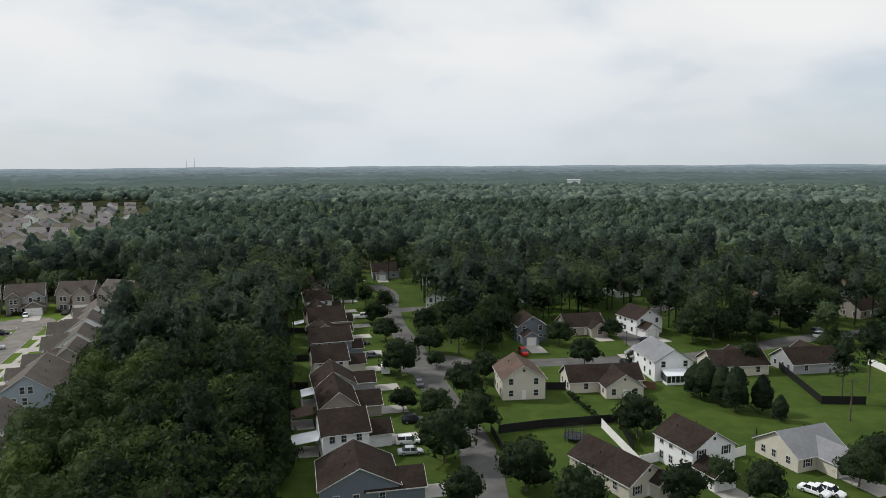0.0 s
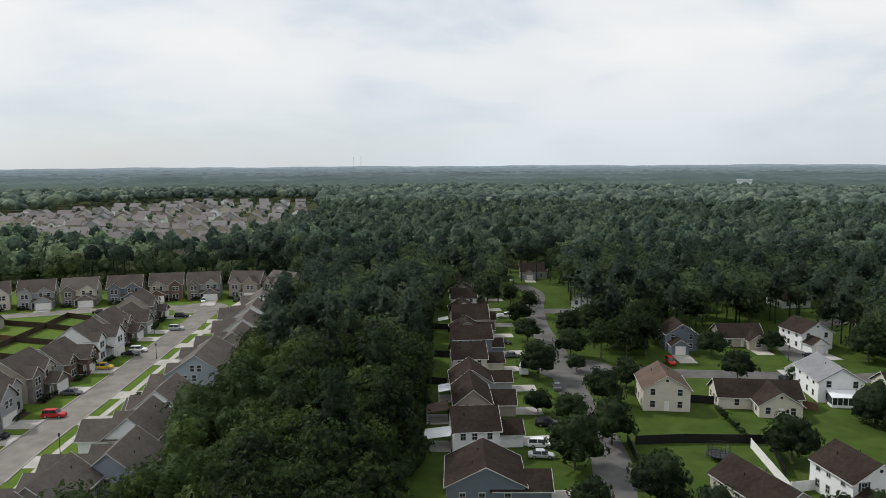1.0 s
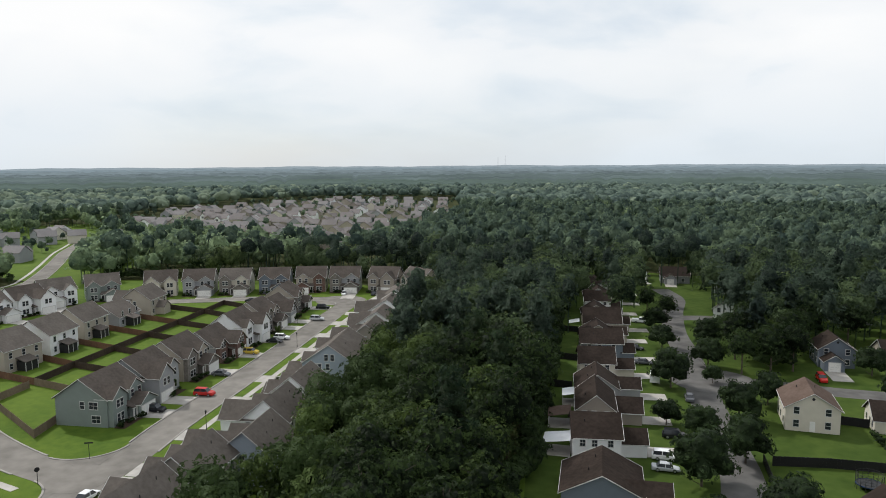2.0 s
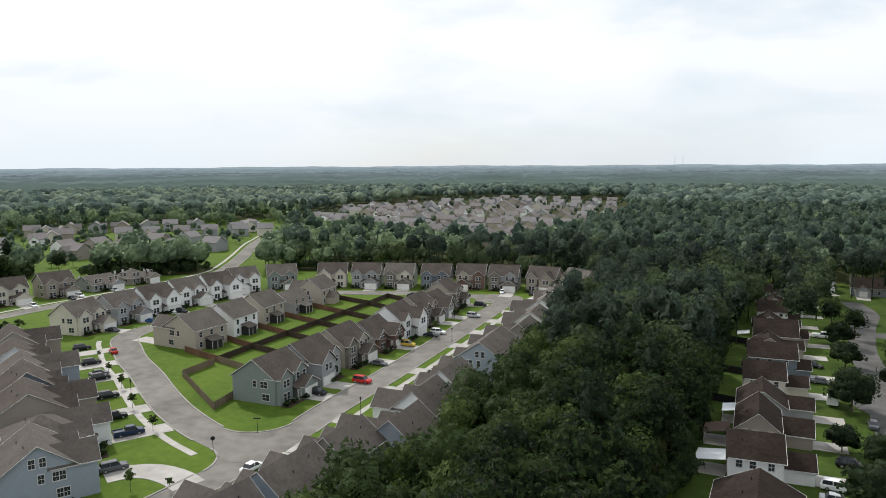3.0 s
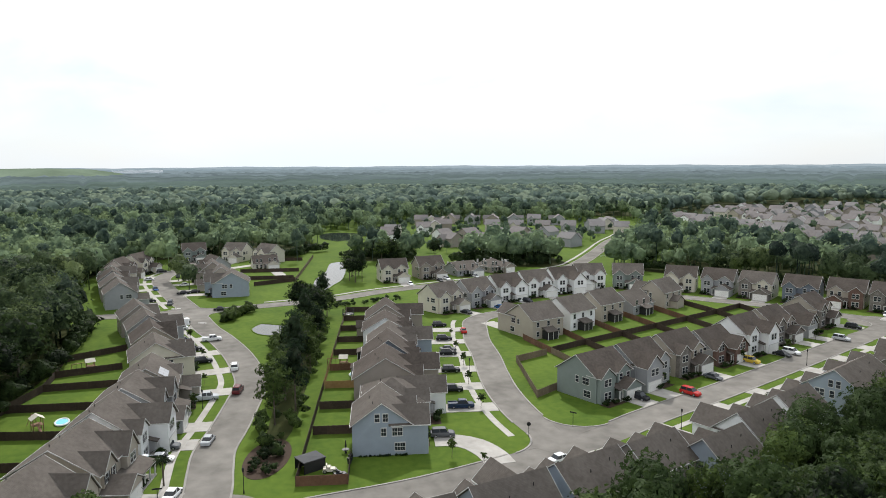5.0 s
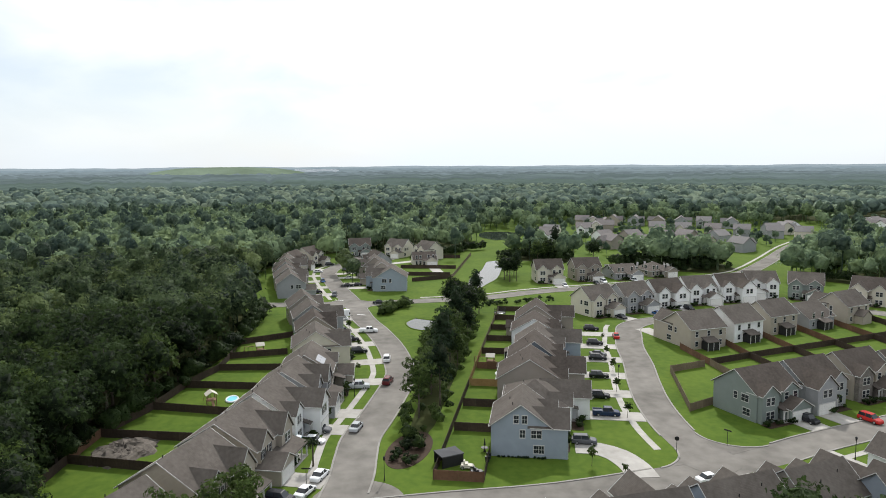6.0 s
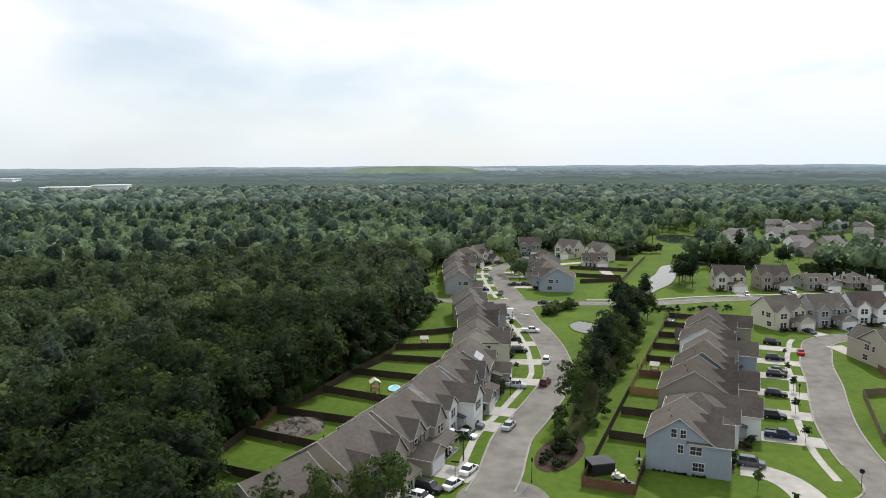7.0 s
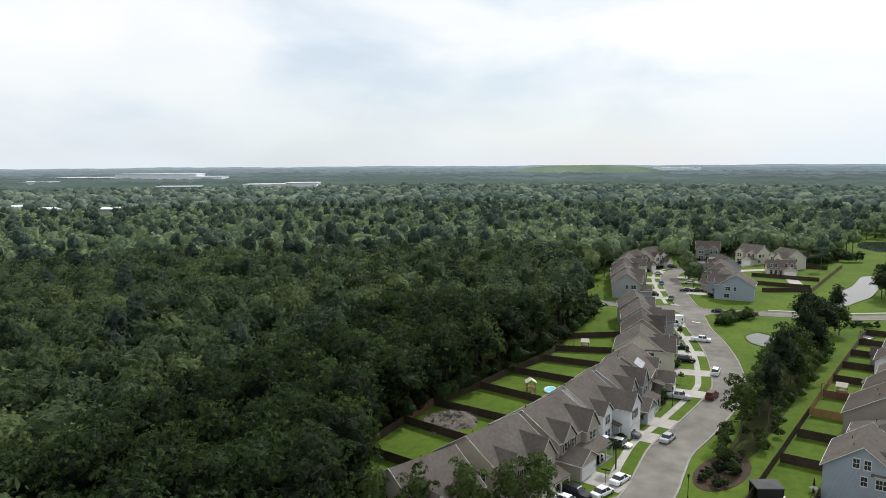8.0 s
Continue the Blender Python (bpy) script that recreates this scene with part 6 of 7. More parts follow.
# ---- overhead lines behind the estate ----
def wires():
    pts = [(-120, 292), (-170, 284), (-220, 270), (-262, 254)]
    for x, y in pts:
        pole(x, y, 12.5)
    for off in (-0.9, 0.9):
        s = Solid()
        for (ax, ay), (bx, by) in zip(pts, pts[1:]):
            for i in range(8):
                t0, t1 = i / 8, (i + 1) / 8
                z = lambda t: 11.7 - 2.2 * 4 * t * (1 - t) * 0.5
                s.tube((ax + (bx - ax) * t0 + off, ay + (by - ay) * t0, z(t0)), (ax + (bx - ax) * t1 + off, ay + (by - ay) * t1, z(t1)), 0.03, 0.03, 3)
        tagged(new("power_line", s.mesh("power_line", METAL)), "thin overhead power line behind the houses", "cable")

# ---- vehicles and yard things: how they are made ----
def car_meshes(kind_, paint):
    """Body, glass and cabin roof of a car that points along +x."""
    L, B, H, nose, tail, c0, c1, c2, c3 = {"sedan": (4.7, 1.82, 1.45, 0.74, 0.86, -1.75, -0.95, 0.55, 1.25), "suv": (4.75, 1.92, 1.74, 0.98, 1.02, -2.15, -1.95, 0.55, 1.2),
                                           "pickup": (5.7, 2.0, 1.85, 1.08, 1.08, -0.75, -0.55, 1.05, 1.65), "van": (5.4, 2.0, 2.05, 1.0, 1.1, -2.6, -2.5, 1.3, 2.1)}[kind_]
    b, s = B / 2, Solid()
    rings = []
    for x, w, zt in ((-L / 2, 0.80, tail - 0.12), (-L / 2 + 0.12, 0.94, tail), (-L / 2 + 0.8, 1.0, tail + 0.02), (0, 1.0, (nose + tail) / 2 + 0.03), (L / 2 - 1.1, 1.0, nose), (L / 2 - 0.25, 0.93, nose - 0.12), (L / 2, 0.76, nose - 0.30)):
        y = b * w
        rings.append([(x, -y, 0.32), (x, -y * 0.9, 0.22), (x, y * 0.9, 0.22), (x, y, 0.32), (x, y, zt - 0.18), (x, y * 0.93, zt), (x, -y * 0.93, zt), (x, -y, zt - 0.18)])
    s.loft(rings)
    if kind_ == "pickup":
        s.box(-L / 2 + 0.05, c0 - 0.1, -b + 0.02, -b + 0.14, tail - 0.05, tail + 0.18).box(-L / 2 + 0.05, c0 - 0.1, b - 0.14, b - 0.02, tail - 0.05, tail + 0.18).box(-L / 2 + 0.02, -L / 2 + 0.12, -b + 0.1, b - 0.1, tail - 0.1, tail + 0.18)
    for sy in (-b - 0.12, b + 0.02):
        s.box(c2 + 0.25, c2 + 0.45, sy, sy + 0.10, tail + 0.08, tail + 0.24)
    body = s.mesh("body", PAINT[paint])
    zb, zt = min(nose, tail) - 0.05, H
    g = Solid().loft([[(c0, -b * 0.90, zb), (c3, -b * 0.90, zb), (c3, b * 0.90, zb), (c0, b * 0.90, zb)], [(c1, -b * 0.72, zt - 0.05), (c2, -b * 0.72, zt - 0.05), (c2, b * 0.72, zt - 0.05), (c1, b * 0.72, zt - 0.05)]])
    glass = g.mesh("window_glass", GLASS)
    r = Solid().loft([[(c1 - 0.05, -b * 0.74, zt - 0.07), (c2 + 0.05, -b * 0.74, zt - 0.07), (c2 + 0.05, b * 0.74, zt - 0.07), (c1 - 0.05, b * 0.74, zt - 0.07)],
                      [(c1 + 0.1, -b * 0.64, zt), (c2 - 0.1, -b * 0.64, zt), (c2 - 0.1, b * 0.64, zt), (c1 + 0.1, b * 0.64, zt)]])
    for x in ((c1 + c2) / 2 + 0.1,):
        for sy in (-1, 1):
            r.loft([[(x - 0.06, sy * b * 0.915, zb), (x + 0.06, sy * b * 0.915, zb), (x + 0.06, sy * b * 0.90, zb), (x - 0.06, sy * b * 0.90, zb)], [(x - 0.06, sy * b * 0.735, zt - 0.05), (x + 0.06, sy * b * 0.735, zt - 0.05), (x + 0.06, sy * b * 0.72, zt - 0.05), (x - 0.06, sy * b * 0.72, zt - 0.05)]])
    top = r.mesh("cabin_roof", PAINT[paint])
    return body, glass, top, L, b


def wheel_mesh():
    t = Solid().loft([[(0.33 * q * math.cos(2 * math.pi * i / 12), y, 0.33 * q * math.sin(2 * math.pi * i / 12)) for i in range(12)] for y, q in ((-0.11, 0.62), (-0.11, 0.93), (-0.08, 1.0), (0.08, 1.0), (0.11, 0.93), (0.11, 0.62))])
    n = len(t.f)
    t.loft([[(0.21 * math.cos(2 * math.pi * i / 10), y, 0.21 * math.sin(2 * math.pi * i / 10)) for i in range(10)] for y in (-0.118, 0.118)])
    return mesh("wheel", t.v, t.f, mats=[RUBBER, CHROME], index=[0] * n + [1] * (len(t.f) - n))


WHEEL, CARS = wheel_mesh(), {}
CAR_LABEL = {"sedan": "%s four-door saloon car parked in the street", "suv": "%s sport utility car parked by a house", "pickup": "%s pickup truck with an open bed", "van": "%s high-roofed work van"}


def vehicle(kind_, paint, x, y, heading):
    key = (kind_, paint)
    if key not in CARS:
        CARS[key] = car_meshes(kind_, paint)
    body, glass, top, L, b = CARS[key]
    ob = thing("car" if kind_ != "pickup" else "pickup_truck", pose(x, y, 0.05, 0, 0, heading), CAR_LABEL[kind_] % paint, "car", "parked cars")
    part("body", body, ob)
    part("window_glass", glass, ob)
    part("cabin_roof", top, ob)
    for sx in (-L * 0.29, L * 0.30):
        for sy in (-b + 0.08, b - 0.08):
            part("wheel", WHEEL, ob, pose(sx, sy, 0.33))
    return ob


FENCE_MAT = {"dark": FENCE_DARK, "red": FENCE_RED, "tan": FENCE_TAN, "new": FENCE_NEW, "vinyl": VINYL, "black": METAL}
FENCE_LABEL = {"dark": "dark stained wooden privacy fence round a yard", "red": "red-brown wooden privacy fence round a yard", "tan": "weathered tan board fence round a lawn",
               "new": "new yellow pine board fence", "vinyl": "white vinyl privacy fence", "black": "low black garden fence grown with hedge"}
PANELS = {}


def fence_panel(style, h):
    """A 2.4 m panel of upright boards with rails behind."""
    if (style, h) not in PANELS:
        s = Solid()
        rings = []
        for i in range(8):
            y, z = -0.02 - 0.012 * (i % 2), h - 0.03 * (i % 3)
            for x in (i * 0.3 + 0.004, i * 0.3 + 0.296):
                rings.append([(x, y, 0.03), (x, 0.02, 0.03), (x, 0.02, z), (x, y, z)])
        s.loft(rings)
        q = Solid().box(-0.06, 0.06, -0.05, 0.07, -0.1, h + 0.06)
        PANELS[(style, h)] = s.mesh("panel", FENCE_MAT[style]), q.mesh("post", FENCE_MAT[style])
    return PANELS[(style, h)]


def fence(points, style, h=1.83):
    pm, qm = fence_panel(style, h)
    x0, y0 = points[0]
    ob = thing("fence", pose(x0, y0, 0), FENCE_LABEL[style], "fence", style + " fences")
    for (ax, ay), (bx, by) in zip(points, points[1:]):
        d = math.hypot(bx - ax, by - ay)
        n = max(1, round(d / 2.4))
        t = math.degrees(math.atan2(by - ay, bx - ax))
        for i in range(n):
            x, y = ax + (bx - ax) * i / n - x0, ay + (by - ay) * i / n - y0
            part("panel", pm, ob, pose(x, y, 0, 0, 0, t) @ Matrix.Diagonal((d / n / 2.4, 1, 1, 1)))
        part("post", qm, ob, pose(ax - x0, ay - y0, 0, 0, 0, t))
    part("post", qm, ob, pose(points[-1][0] - x0, points[-1][1] - y0, 0))
    return ob


def street_lamp(x, y, turn=0):
    ob = thing("street_lamp", pose(x, y, 0, 0, 0, turn), "black metal street lamp with a lantern head", "lamp", "street lamps")
    part("post", Solid().tube((0, 0, 0), (0, 0, 0.6), 0.12, 0.09).tube((0, 0, 0.6), (0, 0, 3.6), 0.06, 0.05).mesh("post", METAL), ob)
    part("lantern", Solid().tube((0, 0, 3.6), (0, 0, 4.1), 0.12, 0.22, 6).tube((0, 0, 4.1), (0, 0, 4.35), 0.26, 0.04, 6).mesh("lantern", METAL), ob)


def stop_sign(x, y, turn):
    ob = thing("stop_sign", pose(x, y, 0, 0, 0, turn), "octagonal traffic sign seen from its dark back", "sign")
    part("post", Solid().tube((0, 0, 0), (0, 0, 2.9), 0.05, 0.05, 6).mesh("post", METAL), ob)
    part("plate", Solid().tube((0, -0.07, 2.6), (0, -0.04, 2.6), 0.42, 0.42, 8).mesh("plate", METAL), ob)


def name_sign(x, y, turn):
    ob = thing("sign_post", pose(x, y, 0, 0, 0, turn), "slim metal post with two crossed name plates", "sign")
    part("post", Solid().tube((0, 0, 0), (0, 0, 3.2), 0.05, 0.05, 6).mesh("post", METAL), ob)
    part("plate", Solid().box(-0.75, 0.75, -0.02, 0.02, 2.9, 3.15).mesh("plate", METAL), ob)


def trampoline(x, y):
    ob = thing("trampoline", pose(x, y, 0), "round trampoline with a dark safety net", "trampoline")
    ring = Solid()
    for i in range(16):
        a, b = 2 * math.pi * i / 16, 2 * math.pi * (i + 1) / 16
        ring.tube((2.0 * math.cos(a), 2.0 * math.sin(a), 0.85), (2.0 * math.cos(b), 2.0 * math.sin(b), 0.85), 0.09, 0.09, 5)
    part("ring", ring.mesh("ring", PAINT["navy"]), ob)
    part("mat", Solid().tube((0, 0, 0.82), (0, 0, 0.86), 1.95, 1.95, 16).mesh("mat", DARK), ob)
    net = Solid()
    for i in range(16):
        a = 2 * math.pi * i / 16
        net.tube((2.0 * math.cos(a), 2.0 * math.sin(a), 0.0), (2.0 * math.cos(a), 2.0 * math.sin(a), 2.6), 0.035, 0.035, 4)
        b = 2 * math.pi * (i + 1) / 16
        for z in (1.3, 1.75, 2.2, 2.58):
            net.tube((2.0 * math.cos(a), 2.0 * math.sin(a), z), (2.0 * math.cos(b), 2.0 * math.sin(b), z), 0.03, 0.03, 4)
    part("net", net.mesh("net", DARK), ob)


def playset(x, y, turn):
    ob = thing("play_set", pose(x, y, 0, 0, 0, turn), "wooden play tower with a tan roof and swings", "play set")
    for sx in (-0.9, 0.9):
        for sy in (-0.9, 0.9):
            part("post", Solid().box(sx - 0.07, sx + 0.07, sy - 0.07, sy + 0.07, 0, 2.7).mesh("post", WOOD), ob)
    part("deck", Solid().box(-1, 1, -1, 1, 1.2, 1.3).mesh("deck", WOOD), ob)
    s = Solid()
    slab(s, (-1.2, -1.3, 2.5), (1.2, -1.3, 2.5), (1.2, 0, 3.3), (-1.2, 0, 3.3), 0.06)
    slab(s, (1.2, 1.3, 2.5), (-1.2, 1.3, 2.5), (-1.2, 0, 3.3), (1.2, 0, 3.3), 0.06)
    part("roof", s.mesh("roof", SIDING["cream"]), ob)
    part("slide", Solid().loft([[(1, -0.25, 1.3), (1, 0.25, 1.3), (1, 0.25, 1.22), (1, -0.25, 1.22)], [(3.2, -0.25, 0.2), (3.2, 0.25, 0.2), (3.2, 0.25, 0.12), (3.2, -0.25, 0.12)]]).mesh("slide", WOOD), ob)
    part("swing_beam", Solid().tube((-0.9, 0, 2.3), (-4.2, 0, 2.3), 0.08, 0.08, 6).tube((-4.2, 0, 2.3), (-4.2, 1.0, 0), 0.06, 0.06, 6).tube((-4.2, 0, 2.3), (-4.2, -1.0, 0), 0.06, 0.06, 6).mesh("swing_beam", WOOD), ob)
    for sx in (-2.0, -3.2):
        part("swing", Solid().tube((sx, -0.2, 2.3), (sx, -0.2, 0.5), 0.02, 0.02, 4).tube((sx, 0.2, 2.3), (sx, 0.2, 0.5), 0.02, 0.02, 4).box(sx - 0.12, sx + 0.12, -0.25, 0.25, 0.46, 0.5).mesh("swing", DARK), ob)


def paddling_pool(x, y, r=1.5, stretch=1.3):
    ob = thing("paddling_pool", pose(x, y, 0.02) @ Matrix.Diagonal((stretch, 1, 1, 1)), "inflatable pale blue paddling pool on the grass", "pool")
    s = Solid()
    for i in range(16):
        a, b = 2 * math.pi * i / 16, 2 * math.pi * (i + 1) / 16
        s.tube((r * math.cos(a), r * math.sin(a), 0.2), (r * math.cos(b), r * math.sin(b), 0.2), 0.2, 0.2, 6)
    part("rim", s.mesh("rim", TIN), ob)
    part("water", Solid().tube((0, 0, 0.02), (0, 0, 0.24), r * 0.95, r * 0.95, 16).mesh("water", CYAN), ob)


def pavilion(x, y, turn, w=3.4, d=4.2):
    ob = thing("shelter", pose(x, y, 0, 0, 0, turn), "dark grey canopy shelter in a fenced yard", "shelter")
    for sx in (-1, 1):
        for sy in (-1, 1):
            part("post", Solid().box(sx * (w / 2 - 0.1) - 0.06, sx * (w / 2 - 0.1) + 0.06, sy * (d / 2 - 0.1) - 0.06, sy * (d / 2 - 0.1) + 0.06, 0, 2.2).mesh("post", METAL), ob)
    for sx in (-1, 1):
        part("side_net", Solid().box(sx * (w / 2 - 0.1) - 0.015, sx * (w / 2 - 0.1) + 0.015, -d / 2 + 0.18, d / 2 - 0.18, 0.05, 2.15).mesh("side_net", DARK), ob)
    part("roof", hip_roof(-w / 2, w / 2, -d / 2, d / 2, 2.2, 2.4, 0.05)[0].mesh("roof", CANVAS), ob, None, "flat dark canopy")


def portable_toilet(x, y, turn):
    ob = thing("portable_toilet", pose(x, y, 0.05, 0, 0, turn), "teal plastic portable toilet beside a driveway", "toilet")
    part("cabin", Solid().box(-0.55, 0.55, -0.55, 0.55, 0, 2.05).mesh("cabin", TEAL), ob)
    part("roof", Solid().loft([[(-0.6, -0.6, 2.05), (0.6, -0.6, 2.05), (0.6, 0.6, 2.05), (-0.6, 0.6, 2.05)], [(-0.35, -0.5, 2.3), (0.35, -0.5, 2.3), (0.35, 0.5, 2.3), (-0.35, 0.5, 2.3)]]).mesh("roof", TIN), ob)
    part("door", Solid().box(-0.4, 0.4, -0.59, -0.55, 0.1, 1.95).mesh("door", TEAL), ob)


def trailer(x, y, turn, w=2.2, l=4.6, h=2.3):
    ob = thing("trailer", pose(x, y, 0.05, 0, 0, turn), "white box trailer parked on a drive", "trailer")
    part("box", Solid().box(-l / 2, l / 2, -w / 2, w / 2, 0.5, h).loft([[(l / 2, -w / 2, 0.5), (l / 2, w / 2, 0.5), (l / 2, w / 2, h), (l / 2, -w / 2, h)], [(l / 2 + 0.5, -w / 3, 0.6), (l / 2 + 0.5, w / 3, 0.6), (l / 2 + 0.5, w / 3, h - 0.15), (l / 2 + 0.5, -w / 3, h - 0.15)]]).mesh("box", PAINT["white"]), ob)
    for sy in (-w / 2 + 0.1, w / 2 - 0.1):
        part("wheel", WHEEL, ob, pose(-0.3, sy, 0.33))
    part("drawbar", Solid().tube((l / 2, 0, 0.5), (l / 2 + 1.6, 0, 0.45), 0.06, 0.05, 5).mesh("drawbar", METAL), ob)


def patio_cover(x, y, turn, w, d, mat, label, floor=False):
    """A lean-to roof on posts behind a house."""
    ob = thing("patio_cover", pose(x, y, 0, 0, 0, turn), label, "patio cover")
    s = Solid()
    slab(s, (-w / 2, -d / 2, 2.4), (w / 2, -d / 2, 2.4), (w / 2, d / 2, 3.1), (-w / 2, d / 2, 3.1), 0.08)
    part("roof", s.mesh("roof", mat), ob)
    for sx in (-w / 2 + 0.1, 0, w / 2 - 0.1):
        part("post", Solid().box(sx - 0.06, sx + 0.06, -d / 2 + 0.1, -d / 2 + 0.22, 0, 2.4).mesh("post", TRIM), ob)
    part("floor", Solid().box(-w / 2, w / 2, -d / 2, d / 2, -0.05, 0.12).mesh("floor", CONCRETE), ob)


def sunroom(x, y, turn, w=5.4, d=3.0):
    """A white-framed glazed lean-to with a pale sheet roof."""
    ob = thing("sunroom", pose(x, y, 0, 0, 0, turn), "white-framed glazed sunroom with a pale sheet roof", "sunroom")
    s = Solid()
    slab(s, (-w / 2 - 0.2, -d / 2 - 0.3, 2.35), (w / 2 + 0.2, -d / 2 - 0.3, 2.35), (w / 2 + 0.2, d / 2, 3.1), (-w / 2 - 0.2, d / 2, 3.1), 0.12)
    part("roof", s.mesh("roof", TIN), ob)
    part("base", Solid().box(-w / 2, w / 2, -d / 2, d / 2, 0.0, 0.6).mesh("base", SIDING["white"]), ob)
    for i in range(6):
        px = -w / 2 + 0.05 + (w - 0.1) * i / 5
        part("post", Solid().box(px - 0.06, px + 0.06, -d / 2, -d / 2 + 0.1, 0.6, 2.36).mesh("post", VINYL), ob)
    part("pane", Solid().box(-w / 2 + 0.03, w / 2 - 0.03, -d / 2 + 0.03, -d / 2 + 0.07, 0.6, 2.36).mesh("pane", GLASS), ob)
    for sx in (-w / 2 + 0.05, w / 2 - 0.05):
        part("side_pane", Solid().box(sx - 0.02, sx + 0.02, -d / 2 + 0.1, d / 2, 0.6, 2.36).mesh("side_pane", GLASS), ob)


def dish(x, y, z, turn):
    ob = thing("satellite_dish", pose(x, y, z, 0, 0, turn), "white satellite dish on a roof edge", "dish")
    part("bowl", Solid().tube((0, 0, 0.4), (0, 0.12, 0.45), 0.12, 0.34, 10).mesh("bowl", TIN), ob)
    part("mast", Solid().tube((0, 0, -0.2), (0, 0, 0.4), 0.03, 0.03, 5).mesh("mast", METAL), ob)


def solar_panels(x, y, z, m_turn, tilt):
    ob = thing("solar_panels", pose(x, y, z, 0, 0, m_turn) @ pose(0, 0, 0, tilt, 0, 0), "pale glinting solar panels on a roof slope", "solar panel")
    for i in range(3):
        for j in range(2):
            part("panel", Solid().box(-2.55 + i * 1.7, -0.90 + i * 1.7, -1.1 + j * 1.1, -0.03 + j * 1.1, 0.05, 0.10).mesh("panel", SOLAR), ob)


SOLAR = plain("solar_glass", (0.35, 0.36, 0.38), 0.25)


def heap(x, y, r, h):
    """A heap of grey earth and broken slabs."""
    s = Solid()
    rr = random.Random(5)
    k = 26
    rings = []
    for q, z in ((1.0, -0.05), (0.88, 0.3), (0.72, 0.5), (0.55, 0.8), (0.35, 0.75), (0.18, 1.0), (0.03, 0.9)):
        rings.append([(r * q * (1 + rr.uniform(-0.16, 0.16)) * math.cos(2 * math.pi * i / k) * 1.3, r * q * (1 + rr.uniform(-0.16, 0.16)) * math.sin(2 * math.pi * i / k), h * z * rr.uniform(0.55, 1.3)) for i in range(k)])
    s.loft(rings)
    for i in range(150):
        a, q = rr.uniform(0, 6.28), r * math.sqrt(rr.random())
        cx, cy, cz, e = 1.3 * q * math.cos(a), q * math.sin(a), h * max(0, 1 - q / r) * 0.9, rr.uniform(0.12, 0.45)
        s.tube((cx, cy, cz - e * 0.3), (cx + rr.uniform(-0.5, 0.5), cy + rr.uniform(-0.5, 0.5), cz + e * 0.5), e, e * 0.4, 5)
    tagged(new("soil_mound", s.mesh("soil_mound", DIRT)), "heap of grey-brown earth and rubble in a bare yard", "heap").matrix_basis = pose(x, y, 0, 0, 0, -15)


def pole(x, y, h=11.0):
    ob = thing("utility_pole", pose(x, y, 0), "tall weathered wooden utility pole", "pole")
    part("post", Solid().tube((0, 0, 0), (0, 0, h), 0.17, 0.11, 7).mesh("post", BARK), ob)
    part("crossarm", Solid().box(-1.1, 1.1, -0.06, 0.06, h - 0.9, h - 0.78).mesh("crossarm", BARK), ob)


def palm(x, y, h=4.5):
    ob = thing("palm_tree", pose(x, y, 0), "small palm with drooping fronds on a front lawn", "tree")
    part("trunk", Solid().tube((0, 0, -0.1), (0.1, 0, h), 0.17, 0.13, 7).mesh("trunk", BARK), ob)
    s = Solid()
    for i in range(16):
        a, up = 2 * math.pi * i * 0.381966, 0.9 - 1.5 * (i / 16)
        pts = [(0.1, 0, h), (0.1 + 0.8 * math.cos(a), 0.8 * math.sin(a), h + up * 0.6 + 0.2), (0.1 + 1.6 * math.cos(a), 1.6 * math.sin(a), h + up * 0.7 - 0.35)]
        wx, wy = -math.sin(a), math.cos(a)
        s.loft([[(px - wx * w, py - wy * w, pz - 0.08), (px, py, pz), (px + wx * w, py + wy * w, pz - 0.08), (px, py, pz - 0.05)] for (px, py, pz), w in zip(pts, (0.08, 0.34, 0.05))])
    part("crown", s.mesh("crown", LEAF[0]), ob)


def wheelie_bin(x, y, mat=SHUTTER):
    ob = thing("wheelie_bin", pose(x, y, 0.03, 0, 0, 20), "dark plastic wheelie bin by a house wall", "bin", "bins")
    part("body", Solid().loft([[(-0.22, -0.25, 0), (0.22, -0.25, 0), (0.22, 0.25, 0), (-0.22, 0.25, 0)], [(-0.3, -0.35, 1.0), (0.3, -0.35, 1.0), (0.3, 0.35, 1.0), (-0.3, 0.35, 1.0)]]).mesh("body", mat), ob)
    part("lid", Solid().box(-0.32, 0.32, -0.38, 0.38, 1.0, 1.08).mesh("lid", mat), ob)


def garden_table(x, y):
    ob = thing("garden_table", pose(x, y, 0.02), "dark garden table with a folded parasol", "table")
    part("tabletop", Solid().tube((0, 0, 0.7), (0, 0, 0.75), 0.7, 0.7, 12).mesh("tabletop", SHUTTER), ob)
    part("pedestal", Solid().tube((0, 0, 0), (0, 0, 0.7), 0.25, 0.06, 8).mesh("pedestal", METAL), ob)
    part("parasol", Solid().tube((0, 0, 0.75), (0, 0, 1.4), 0.03, 0.03, 6).tube((0, 0, 1.2), (0, 0, 2.5), 0.22, 0.04, 8).mesh("parasol", SHUTTER), ob)


